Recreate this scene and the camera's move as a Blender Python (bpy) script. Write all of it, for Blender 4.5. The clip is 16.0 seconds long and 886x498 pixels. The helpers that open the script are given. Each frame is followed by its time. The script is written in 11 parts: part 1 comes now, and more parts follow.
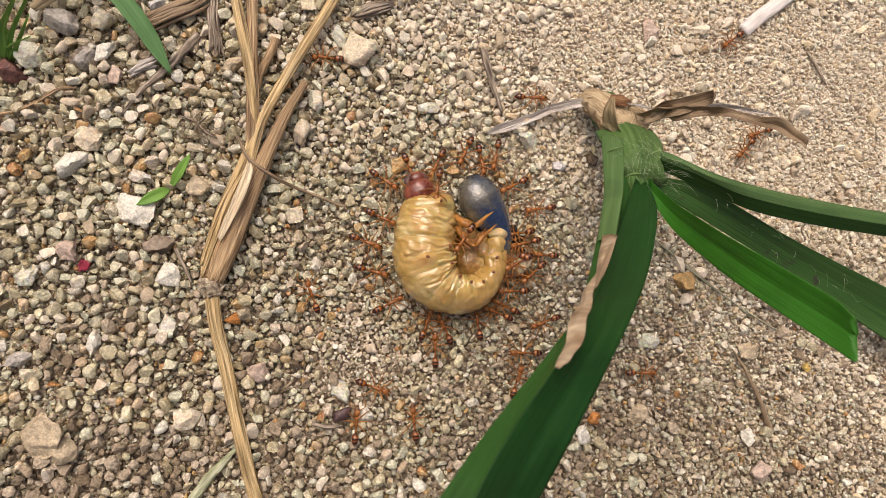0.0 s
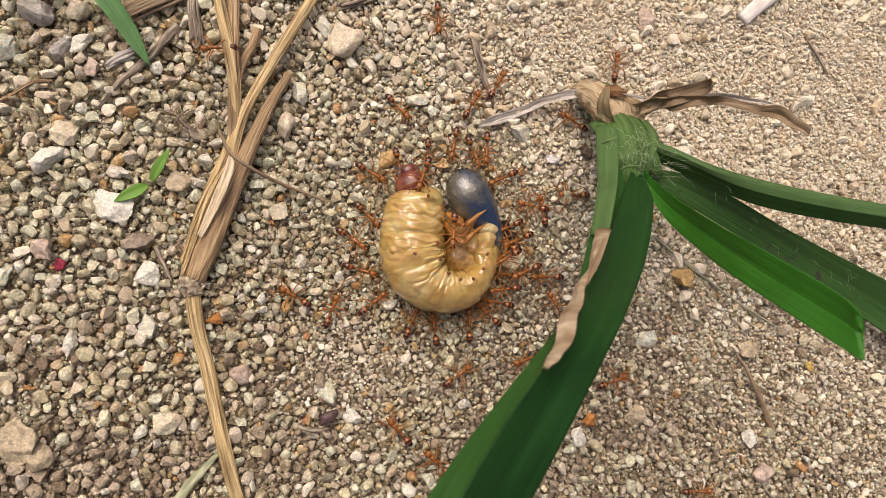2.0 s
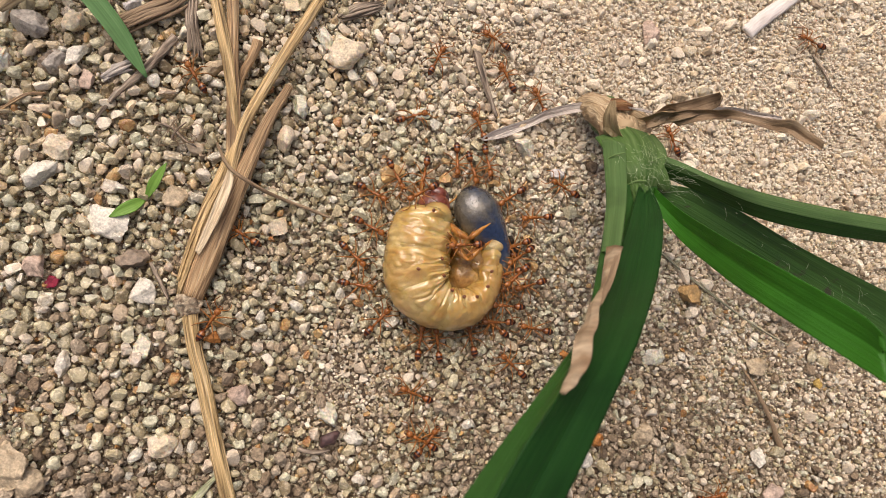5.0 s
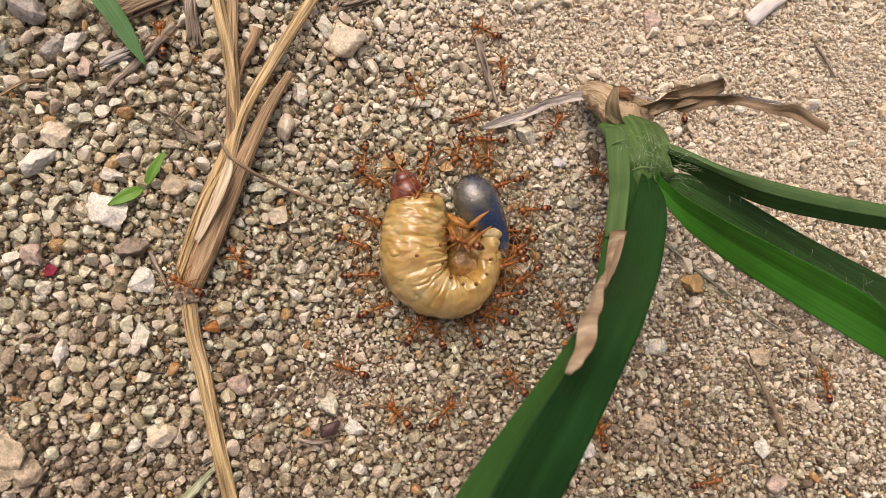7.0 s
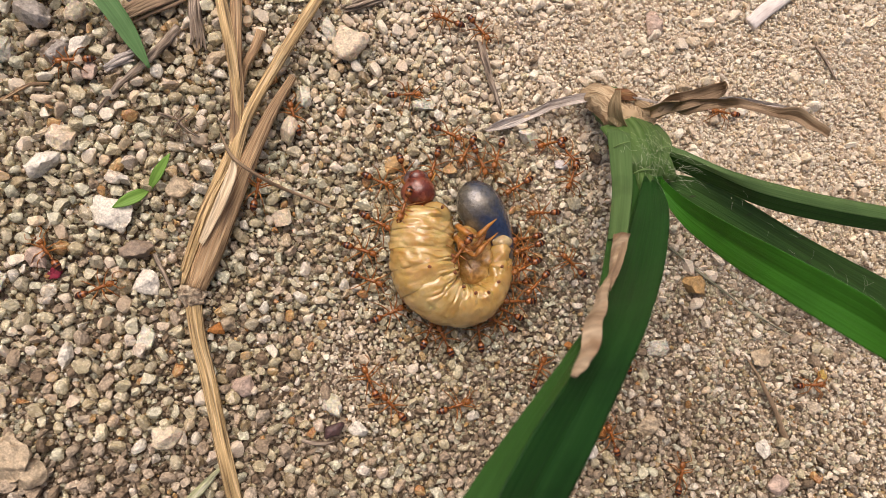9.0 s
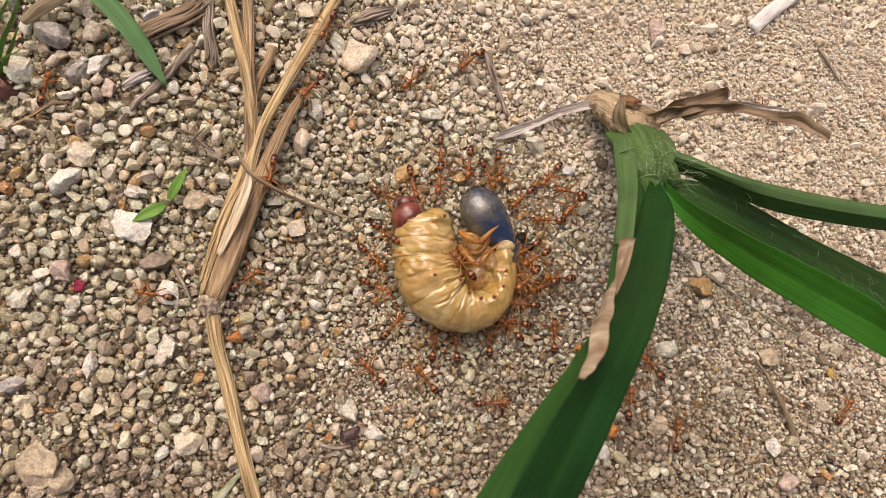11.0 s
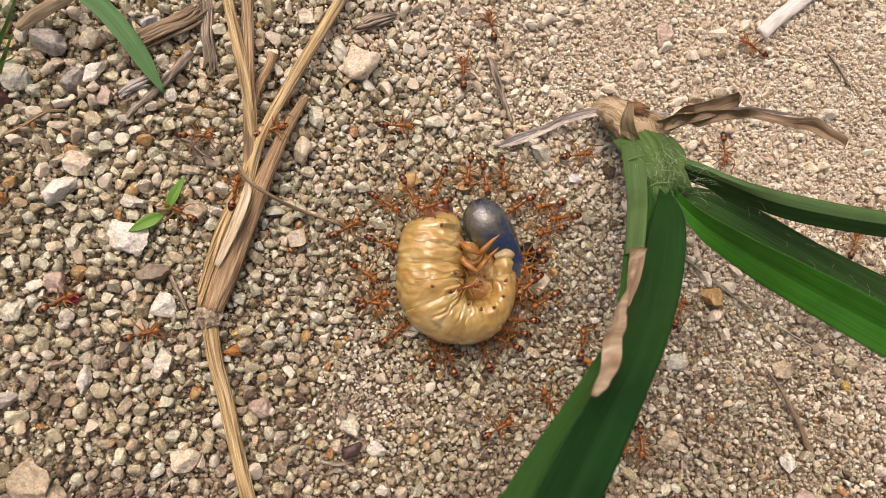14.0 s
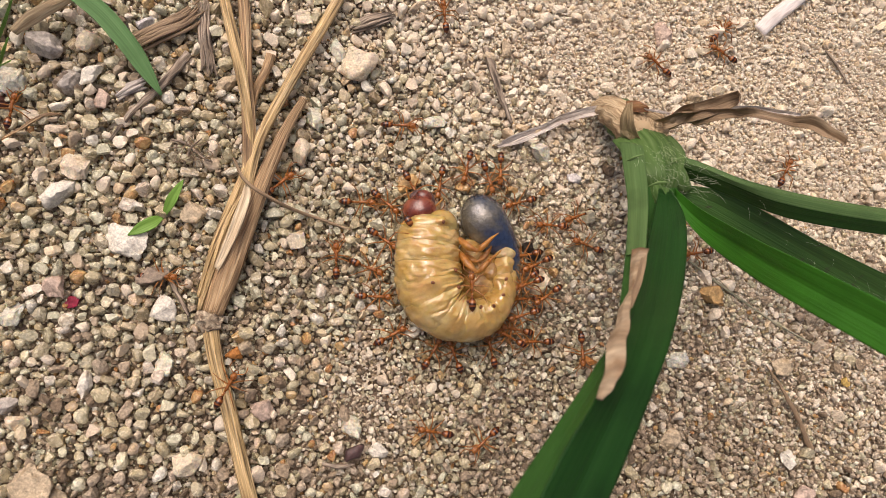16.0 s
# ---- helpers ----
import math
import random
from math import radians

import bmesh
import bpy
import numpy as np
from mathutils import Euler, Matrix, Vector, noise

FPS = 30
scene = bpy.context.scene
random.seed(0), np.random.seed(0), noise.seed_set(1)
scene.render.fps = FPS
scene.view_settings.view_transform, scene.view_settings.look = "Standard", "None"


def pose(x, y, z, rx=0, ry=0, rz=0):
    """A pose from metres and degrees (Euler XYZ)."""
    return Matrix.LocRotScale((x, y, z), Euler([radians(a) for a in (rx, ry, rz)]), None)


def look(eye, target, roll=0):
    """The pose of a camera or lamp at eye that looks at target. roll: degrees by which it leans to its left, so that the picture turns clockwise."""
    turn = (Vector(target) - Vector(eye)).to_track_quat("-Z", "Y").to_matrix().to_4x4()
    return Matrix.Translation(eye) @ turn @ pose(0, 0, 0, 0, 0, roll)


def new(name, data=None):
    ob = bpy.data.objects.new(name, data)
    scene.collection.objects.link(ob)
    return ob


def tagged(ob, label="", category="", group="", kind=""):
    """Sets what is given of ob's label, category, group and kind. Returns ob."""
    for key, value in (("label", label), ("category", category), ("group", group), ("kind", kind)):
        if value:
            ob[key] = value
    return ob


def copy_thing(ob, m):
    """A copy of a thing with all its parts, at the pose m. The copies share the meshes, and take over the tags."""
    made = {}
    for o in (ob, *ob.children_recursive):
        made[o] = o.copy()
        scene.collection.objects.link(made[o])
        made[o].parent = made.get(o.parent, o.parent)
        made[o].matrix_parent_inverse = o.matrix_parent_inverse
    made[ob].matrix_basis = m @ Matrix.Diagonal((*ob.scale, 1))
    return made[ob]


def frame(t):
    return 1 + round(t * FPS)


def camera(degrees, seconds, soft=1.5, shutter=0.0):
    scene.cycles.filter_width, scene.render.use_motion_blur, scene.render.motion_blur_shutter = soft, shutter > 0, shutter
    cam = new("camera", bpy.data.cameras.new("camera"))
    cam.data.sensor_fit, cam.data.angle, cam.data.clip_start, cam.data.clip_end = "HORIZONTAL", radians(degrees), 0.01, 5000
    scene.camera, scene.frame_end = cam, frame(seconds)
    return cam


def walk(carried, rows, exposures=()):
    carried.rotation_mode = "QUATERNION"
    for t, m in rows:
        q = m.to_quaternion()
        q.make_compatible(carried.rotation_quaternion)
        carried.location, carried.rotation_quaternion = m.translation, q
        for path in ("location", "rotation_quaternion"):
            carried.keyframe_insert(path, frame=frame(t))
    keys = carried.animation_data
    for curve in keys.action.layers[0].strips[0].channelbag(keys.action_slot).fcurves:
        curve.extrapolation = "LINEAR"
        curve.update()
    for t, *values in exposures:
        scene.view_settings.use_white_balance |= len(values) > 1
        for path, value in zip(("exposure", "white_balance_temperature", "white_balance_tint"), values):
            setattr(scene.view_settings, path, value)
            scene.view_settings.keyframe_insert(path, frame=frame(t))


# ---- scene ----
# A beetle grub attacked by ants on sandy ground, seen from a hand's width above.
# Builders work in millimetres; U turns them into metres.
U = 0.001
cam = camera(65.0, 16.0, soft=0.75)
cam.data.dof.use_dof = True
cam.data.dof.focus_distance, cam.data.dof.aperture_fstop = 0.091, 58.0
walk(cam, [
    (0.0, pose(-0.00000, -0.00000, 0.09600, 6.463, -10.186, -0.576)),
    (0.5, pose(0.00038, 0.00040, 0.09672, 6.248, -10.091, -0.659)),
    (1.0, pose(0.00071, 0.00035, 0.09679, 6.373, -9.868, -0.724)),
    (1.5, pose(0.00055, 0.00041, 0.09596, 6.313, -9.881, -0.903)),
    (2.0, pose(0.00207, -0.00015, 0.09310, 6.534, -10.067, -0.889)),
    (2.5, pose(0.00204, -0.00049, 0.09223, 6.635, -10.299, -0.985)),
    (3.0, pose(0.00163, -0.00045, 0.09268, 6.808, -10.417, -1.050)),
    (3.5, pose(0.00130, 0.00036, 0.09145, 6.957, -10.535, -0.813)),
    (4.0, pose(0.00128, 0.00080, 0.09100, 7.191, -10.604, -0.850)),
    (6.5, pose(0.00044, -0.00003, 0.09079, 7.582, -10.785, -1.186)),
    (7.0, pose(0.00081, -0.00073, 0.09003, 7.584, -10.769, -1.116)),
    (7.5, pose(0.00109, -0.00016, 0.08947, 7.474, -10.754, -0.950)),
    (8.0, pose(0.00020, -0.00012, 0.08996, 7.461, -10.925, -1.045)),
    (10.5, pose(0.00017, -0.00114, 0.09075, 7.897, -10.220, -1.679)),
    (11.0, pose(-0.00020, -0.00035, 0.09244, 8.027, -9.860, -2.051)),
    (11.5, pose(-0.00006, -0.00070, 0.09156, 8.192, -9.778, -1.974)),
    (12.0, pose(0.00014, -0.00046, 0.09169, 8.283, -9.622, -2.194)),
    (12.5, pose(0.00012, -0.00011, 0.09133, 8.314, -9.710, -2.254)),
    (13.0, pose(-0.00024, 0.00182, 0.09085, 7.977, -9.796, -2.279)),
    (13.5, pose(-0.00024, 0.00118, 0.09011, 8.453, -9.812, -2.268)),
    (14.0, pose(-0.00003, 0.00006, 0.09014, 8.841, -9.666, -2.156)),
    (14.5, pose(-0.00046, 0.00133, 0.08971, 8.653, -9.934, -2.344)),
    (15.0, pose(-0.00064, 0.00102, 0.08928, 8.727, -10.081, -2.452)),
    (15.5, pose(-0.00009, 0.00046, 0.08969, 8.828, -9.986, -2.642)),
    (16.0, pose(-0.00056, 0.00066, 0.09003, 8.635, -9.932, -2.695)),
], exposures=[(0.0, -0.24, 6600, 14), (4.2, -0.25, 6600, 14), (6.3, -0.27, 6650, 18), (16.0, -0.24, 6650, 18)])

# ---- light: bright overcast sky, broad veiled sun ----
world = bpy.data.worlds.new("sky")
scene.world = world
world.use_nodes = True
wn = world.node_tree.nodes
sky = wn.new("ShaderNodeTexSky")
sky.sky_type = "NISHITA"
sky.sun_disc = False
sky.sun_elevation = radians(58)
sky.sun_rotation = radians(-25)
sky.air_density, sky.dust_density, sky.ozone_density = 0.7, 9.0, 0.3
wn["Background"].inputs["Strength"].default_value = 0.135
world.node_tree.links.new(sky.outputs[0], wn["Background"].inputs["Color"])
sun_data = bpy.data.lights.new("sun", "SUN")
sun_data.energy, sun_data.angle, sun_data.color = 1.8, radians(55), (1.0, 0.93, 0.83)
sun = new("sun", sun_data)
sun.matrix_world = look((-0.25, 0.53, 1.0), (0, 0, 0))

# ---- materials ----


def material(name, colours, scale=900.0, rough=(0.5, 0.7), bump=0.3, bump_scale=3000.0, vary="", spec=0.5, sss=0.0,
             sss_radius=(1.0, 0.6, 0.3), sss_scale=0.001, coat=0.0, stretch=(1, 1, 1), stains=None, detail=4.0, trans=0.0, metal=0.0, coord="Object", speck=0.3, speck_scale=None):
    """Noise-mixed colours (position, rgb), stained at a larger scale, with fine relief. vary: island or object picks the colour per piece."""
    m = bpy.data.materials.new(name)
    m.use_nodes = True
    n, link = m.node_tree.nodes, m.node_tree.links.new
    p = n["Principled BSDF"]
    tc = n.new("ShaderNodeTexCoord")
    mp = n.new("ShaderNodeMapping")
    mp.inputs["Scale"].default_value = stretch
    link(tc.outputs[coord], mp.inputs["Vector"])
    no = n.new("ShaderNodeTexNoise")
    no.inputs["Scale"].default_value, no.inputs["Detail"].default_value = scale, detail
    link(mp.outputs[0], no.inputs["Vector"])
    ramp = n.new("ShaderNodeValToRGB")
    el = ramp.color_ramp.elements
    while len(el) < len(colours):
        el.new(0.5)
    for e, (at, rgb) in zip(el, colours):
        e.position, e.color = at, (*rgb, 1)
    last = ramp.outputs[0]
    if vary:
        src = n.new("ShaderNodeNewGeometry" if vary == "island" else "ShaderNodeObjectInfo")
        out = src.outputs["Random Per Island" if vary == "island" else "Random"]
        add = n.new("ShaderNodeMath")
        add.operation = "MULTIPLY_ADD"
        link(no.outputs[0], add.inputs[0])
        add.inputs[1].default_value = 0.14
        link(out, add.inputs[2])
        sub = n.new("ShaderNodeMath")
        sub.operation = "SUBTRACT"
        link(add.outputs[0], sub.inputs[0])
        sub.inputs[1].default_value = 0.07
        link(sub.outputs[0], ramp.inputs[0])
    else:
        link(no.outputs[0], ramp.inputs[0])
    if stains:
        s_scale, s_rgb, s_lo, s_hi = stains
        sn = n.new("ShaderNodeTexNoise")
        sn.inputs["Scale"].default_value, sn.inputs["Detail"].default_value = s_scale, 5.0
        link(tc.outputs[coord], sn.inputs["Vector"])
        mr = n.new("ShaderNodeMapRange")
        mr.inputs[1].default_value, mr.inputs[2].default_value = s_lo, s_hi
        link(sn.outputs[0], mr.inputs[0])
        mx = n.new("ShaderNodeMix")
        mx.data_type = "RGBA"
        link(mr.outputs[0], mx.inputs[0])
        link(last, mx.inputs[6])
        mx.inputs[7].default_value = (*s_rgb, 1)
        last = mx.outputs[2]
    if speck:
        fn = n.new("ShaderNodeTexNoise")
        fn.inputs["Scale"].default_value, fn.inputs["Detail"].default_value = speck_scale or scale * 3.7, 3.0
        link(mp.outputs[0], fn.inputs["Vector"])
        fr = n.new("ShaderNodeMapRange")
        fr.inputs[1].default_value, fr.inputs[2].default_value = 0.32, 0.68
        fr.inputs[3].default_value, fr.inputs[4].default_value = 1 - speck, 1 + 0.7 * speck
        link(fn.outputs[0], fr.inputs[0])
        sc = n.new("ShaderNodeVectorMath")
        sc.operation = "SCALE"
        link(last, sc.inputs[0])
        link(fr.outputs[0], sc.inputs["Scale"])
        last = sc.outputs[0]
    link(last, p.inputs["Base Color"])
    rr = n.new("ShaderNodeMapRange")
    rr.inputs[3].default_value, rr.inputs[4].default_value = rough
    rr.inputs[1].default_value, rr.inputs[2].default_value = 0.3, 0.7
    link(no.outputs[0], rr.inputs[0])
    link(rr.outputs[0], p.inputs["Roughness"])
    p.inputs["Specular IOR Level"].default_value = spec
    p.inputs["Coat Weight"].default_value = coat
    p.inputs["Coat Roughness"].default_value = 0.15
    p.inputs["Subsurface Weight"].default_value = sss
    p.inputs["Subsurface Radius"].default_value = sss_radius
    p.inputs["Subsurface Scale"].default_value = sss_scale
    p.inputs["Transmission Weight"].default_value = trans
    p.inputs["Metallic"].default_value = metal
    if bump:
        bn = n.new("ShaderNodeTexNoise")
        bn.inputs["Scale"].default_value, bn.inputs["Detail"].default_value = bump_scale, 6.0
        link(mp.outputs[0], bn.inputs["Vector"])
        bu = n.new("ShaderNodeBump")
        bu.inputs["Strength"].default_value, bu.inputs["Distance"].default_value = bump, 0.0004
        link(bn.outputs[0], bu.inputs["Height"])
        link(bu.outputs[0], p.inputs["Normal"])
    return m


SAND = [(0.0, (0.27, 0.20, 0.11)), (0.05, (0.44, 0.36, 0.215)), (0.13, (0.57, 0.49, 0.305)), (0.24, (0.67, 0.605, 0.40)),
        (0.34, (0.58, 0.51, 0.355)), (0.43, (0.64, 0.63, 0.45)), (0.55, (0.74, 0.71, 0.525)), (0.66, (0.78, 0.70, 0.46)), (0.74, (0.62, 0.50, 0.325)),
        (0.82, (0.84, 0.81, 0.68)), (0.90, (0.72, 0.59, 0.45)), (0.96, (0.66, 0.47, 0.21)), (1.0, (0.50, 0.25, 0.095))]
DUST = [(0.0, (0.46, 0.37, 0.26)), (0.10, (0.63, 0.53, 0.395)), (0.30, (0.73, 0.635, 0.49)), (0.6, (0.78, 0.69, 0.54)), (0.8, (0.84, 0.78, 0.635)), (0.92, (0.76, 0.64, 0.44)), (1.0, (0.64, 0.50, 0.33))]
EARTH = [(0.0, (0.18, 0.13, 0.085)), (0.2, (0.31, 0.24, 0.16)), (0.5, (0.42, 0.335, 0.235)), (0.8, (0.52, 0.43, 0.315)), (1.0, (0.60, 0.51, 0.38))]


def soil_material():
    """Brown crumbly soil with patches of pale dry dust, one of them beside the plant."""
    m = material("sandy soil", [(0.25, (0.09, 0.065, 0.042)), (0.5, (0.17, 0.125, 0.085)), (0.75, (0.26, 0.20, 0.14))], scale=1400, rough=(0.8, 0.95),
                 bump=1.0, bump_scale=2500, stains=(60, (0.28, 0.21, 0.16), 0.5, 0.75), spec=0.2, speck=0.45, speck_scale=6000)
    n, link = m.node_tree.nodes, m.node_tree.links.new
    p = n["Principled BSDF"]
    base = p.inputs["Base Color"].links[0].from_socket
    tc = n.new("ShaderNodeTexCoord")
    away = n.new("ShaderNodeVectorMath")
    away.operation = "DISTANCE"
    away.inputs[1].default_value = (0.088, 0.058, 0)
    link(tc.outputs["Object"], away.inputs[0])
    near = n.new("ShaderNodeMapRange")
    near.inputs[1].default_value, near.inputs[2].default_value = 0.050, 0.085
    near.inputs[3].default_value, near.inputs[4].default_value = 1.0, 0.0
    link(away.outputs["Value"], near.inputs[0])
    wide = n.new("ShaderNodeTexNoise")
    wide.inputs["Scale"].default_value, wide.inputs["Detail"].default_value = 7.0, 6.0
    link(tc.outputs["Object"], wide.inputs["Vector"])
    patch = n.new("ShaderNodeMapRange")
    patch.inputs[1].default_value, patch.inputs[2].default_value = 0.48, 0.62
    link(wide.outputs[0], patch.inputs[0])
    far = n.new("ShaderNodeMapRange")
    far.inputs[1].default_value, far.inputs[2].default_value = 0.14, 0.22
    link(away.outputs["Value"], far.inputs[0])
    both = n.new("ShaderNodeMath")
    both.operation = "MULTIPLY"
    link(patch.outputs[0], both.inputs[0])
    link(far.outputs[0], both.inputs[1])
    mr = n.new("ShaderNodeMath")
    mr.operation = "MAXIMUM"
    link(near.outputs[0], mr.inputs[0])
    link(both.outputs[0], mr.inputs[1])
    grain = n.new("ShaderNodeTexNoise")
    grain.inputs["Scale"].default_value, grain.inputs["Detail"].default_value = 1700, 3.0
    link(tc.outputs["Object"], grain.inputs["Vector"])
    ramp = n.new("ShaderNodeValToRGB")
    ramp.color_ramp.elements[0].position, ramp.color_ramp.elements[0].color = 0.3, (0.40, 0.31, 0.225, 1)
    ramp.color_ramp.elements[1].position, ramp.color_ramp.elements[1].color = 0.65, (0.68, 0.565, 0.43, 1)
    link(grain.outputs[0], ramp.inputs[0])
    mx = n.new("ShaderNodeMix")
    mx.data_type = "RGBA"
    link(mr.outputs[0], mx.inputs[0])
    link(base, mx.inputs[6])
    link(ramp.outputs[0], mx.inputs[7])
    link(mx.outputs[2], p.inputs["Base Color"])
    return m


M_SOIL = soil_material()
QUARTZ = dict(scale=1500, rough=(0.06, 0.38), bump=0.45, bump_scale=2600, spec=0.6, speck=0.26, speck_scale=2600, sss=0.2, sss_radius=(1.0, 0.95, 0.8), sss_scale=0.0003, trans=0.22)
M_GRAIN = material("sand grains", SAND, vary="island", **QUARTZ)
M_DUST = material("pale dusty grains", DUST, scale=1300, rough=(0.6, 0.85), bump=0.4, bump_scale=4200, vary="island", spec=0.25, speck=0.16, speck_scale=4200, sss=0.3,
                  sss_radius=(1.0, 0.85, 0.7), sss_scale=0.0004)
M_EARTH = material("earthy crumbs", EARTH, scale=1500, rough=(0.75, 0.95), bump=1.0, bump_scale=2400, vary="island", spec=0.2, speck=0.35, speck_scale=2800)
M_PIECE = material("sand grain pieces", SAND, vary="object", **QUARTZ)


def stone_material(name, rgb, spread=0.35, rough=(0.45, 0.75), sss=0.0):
    lo, hi = tuple(c * (1 - spread) for c in rgb), tuple(min(0.85, c * (1 + spread)) for c in rgb)
    return material(name, [(0.3, lo), (0.5, rgb), (0.72, hi)], scale=1100, rough=rough, bump=0.5, bump_scale=2600, spec=0.4, sss=sss, sss_scale=0.0005, speck=0.24, speck_scale=3600,
                    stains=(650, tuple(c * f for c, f in zip(rgb, (0.6, 0.52, 0.42))), 0.56, 0.74))


STONES = {
    "white": stone_material("white stone", (0.80, 0.75, 0.63), 0.1),
    "cream": stone_material("cream stone", (0.74, 0.64, 0.46), 0.2, (0.3, 0.55), 0.4),
    "tan": stone_material("tan stone", (0.52, 0.42, 0.28)),
    "beige": stone_material("beige stone", (0.70, 0.60, 0.44), 0.2, (0.3, 0.6), 0.3),
    "grey": stone_material("grey stone", (0.44, 0.40, 0.345), 0.35),
    "quartz": stone_material("milky quartz", (0.66, 0.63, 0.50), 0.12, (0.2, 0.4), 0.5),
    "brown": stone_material("brown stone", (0.48, 0.31, 0.13)),
    "dark brown": stone_material("dark brown stone", (0.30, 0.235, 0.17)),
    "red brown": stone_material("red brown stone", (0.16, 0.07, 0.055)),
    "orange": stone_material("orange stone", (0.48, 0.20, 0.05)),
    "pinkish": stone_material("pinkish stone", (0.56, 0.43, 0.34)),
    "bluish": stone_material("bluish stone", (0.58, 0.55, 0.53), 0.15),
    # near-black colour for the shade of a hollow
    "shade black": stone_material("dark hollow stand-in", (0.035, 0.027, 0.02)),
    "yellow": stone_material("yellow stone", (0.52, 0.36, 0.10)),
    "crimson": stone_material("crimson chip", (0.25, 0.015, 0.04)),
}
STRAW = dict(scale=4600, rough=(0.5, 0.75), bump=1.0, bump_scale=5200, stretch=(0.03, 1, 1), coord="UV", speck=0.5, speck_scale=5200)
M_STRAW = material("dry straw", [(0.34, (0.18, 0.10, 0.045)), (0.44, (0.39, 0.245, 0.12)), (0.54, (0.50, 0.335, 0.175)), (0.66, (0.66, 0.49, 0.29))], stains=(170, (0.27, 0.17, 0.09), 0.55, 0.75), **STRAW)
M_STRAW_PALE = material("pale straw", [(0.34, (0.26, 0.165, 0.065)), (0.44, (0.50, 0.345, 0.15)), (0.54, (0.63, 0.45, 0.215)), (0.66, (0.77, 0.60, 0.35))], stains=(200, (0.36, 0.235, 0.11), 0.58, 0.75), **STRAW)
M_PITH = material("cream straw pith", [(0.34, (0.56, 0.42, 0.25)), (0.5, (0.72, 0.58, 0.38)), (0.66, (0.80, 0.70, 0.50))], scale=3000, rough=(0.6, 0.8), bump=0.8, bump_scale=4200, stretch=(0.05, 1, 1), coord="UV",
                  speck=0.25, speck_scale=5000)
M_DRY = material("withered leaf", [(0.34, (0.15, 0.098, 0.055)), (0.5, (0.29, 0.205, 0.12)), (0.66, (0.44, 0.335, 0.215))], scale=1200, rough=(0.6, 0.85),
                 bump=0.5, bump_scale=4200, stretch=(0.06, 1, 1), coord="UV", stains=(220, (0.16, 0.10, 0.06), 0.55, 0.72), speck=0.15, speck_scale=6000)
M_DRY_PALE = material("bleached leaf", [(0.3, (0.38, 0.32, 0.27)), (0.5, (0.56, 0.50, 0.44)), (0.7, (0.68, 0.64, 0.58))], scale=2200, rough=(0.6, 0.85),
                      bump=1.0, bump_scale=4200, stretch=(0.06, 1, 1), coord="UV", stains=(260, (0.25, 0.18, 0.13), 0.55, 0.75), speck=0.4, speck_scale=6000)
M_GREYWOOD = material("weathered twig", [(0.36, (0.09, 0.065, 0.045)), (0.5, (0.32, 0.25, 0.18)), (0.66, (0.52, 0.45, 0.36))], scale=2600, rough=(0.7, 0.9),
                      bump=1.0, bump_scale=4200, stretch=(0.08, 1, 1), coord="UV", stains=(300, (0.14, 0.10, 0.075), 0.55, 0.75), speck=0.5, speck_scale=6000)
M_FIBRE = material("grey-green fibre", [(0.36, (0.15, 0.15, 0.09)), (0.5, (0.30, 0.29, 0.19)), (0.66, (0.46, 0.44, 0.32))], scale=2600, rough=(0.6, 0.8), bump=0.8,
                   stretch=(0.08, 1, 1), coord="UV", bump_scale=4200, speck=0.3, speck_scale=6000)
M_SCRAP = material("greenish dry leaf", [(0.36, (0.24, 0.26, 0.13)), (0.5, (0.42, 0.43, 0.26)), (0.66, (0.58, 0.58, 0.42))], scale=1600, rough=(0.6, 0.8), bump=0.8,
                   stretch=(0.1, 1, 1), coord="UV", bump_scale=4200, speck=0.3, speck_scale=5000)
M_DRY_OLIVE = material("olive brown dry leaf", [(0.36, (0.24, 0.17, 0.085)), (0.5, (0.38, 0.285, 0.15)), (0.66, (0.50, 0.40, 0.24))], scale=1600, rough=(0.55, 0.75), bump=0.8,
                       stretch=(0.06, 1, 1), coord="UV", bump_scale=4200, speck=0.2, speck_scale=6000)
M_RUST = material("rust brown dry leaf", [(0.36, (0.10, 0.04, 0.018)), (0.5, (0.24, 0.11, 0.04)), (0.66, (0.40, 0.24, 0.11))], scale=1200, rough=(0.6, 0.8), bump=0.8,
                  stretch=(0.1, 1, 1), coord="UV", bump_scale=4200, speck=0.3, speck_scale=6000)
M_NODE = material("sand-crusted node", [(0.36, (0.16, 0.11, 0.07)), (0.5, (0.36, 0.285, 0.19)), (0.64, (0.54, 0.46, 0.33))], scale=1500, rough=(0.7, 0.9), bump=1.0, bump_scale=2200, speck=0.4, speck_scale=3600)
M_PALEWOOD = material("pale stick", [(0.3, (0.64, 0.56, 0.49)), (0.5, (0.76, 0.70, 0.64)), (0.7, (0.82, 0.78, 0.73))], scale=2600, rough=(0.6, 0.8), bump=0.4,
                      stretch=(0.08, 1, 1), coord="UV", bump_scale=4200, speck=0.15, speck_scale=6000)
M_CROWN = material("tan dried sheath", [(0.36, (0.31, 0.21, 0.11)), (0.5, (0.45, 0.335, 0.195)), (0.66, (0.58, 0.465, 0.30))], scale=4200, rough=(0.55, 0.8), bump=0.8, bump_scale=4200, stretch=(0.03, 1, 1), coord="UV", speck=0.2, speck_scale=5000, stains=(170, (0.30, 0.16, 0.07), 0.5, 0.75))
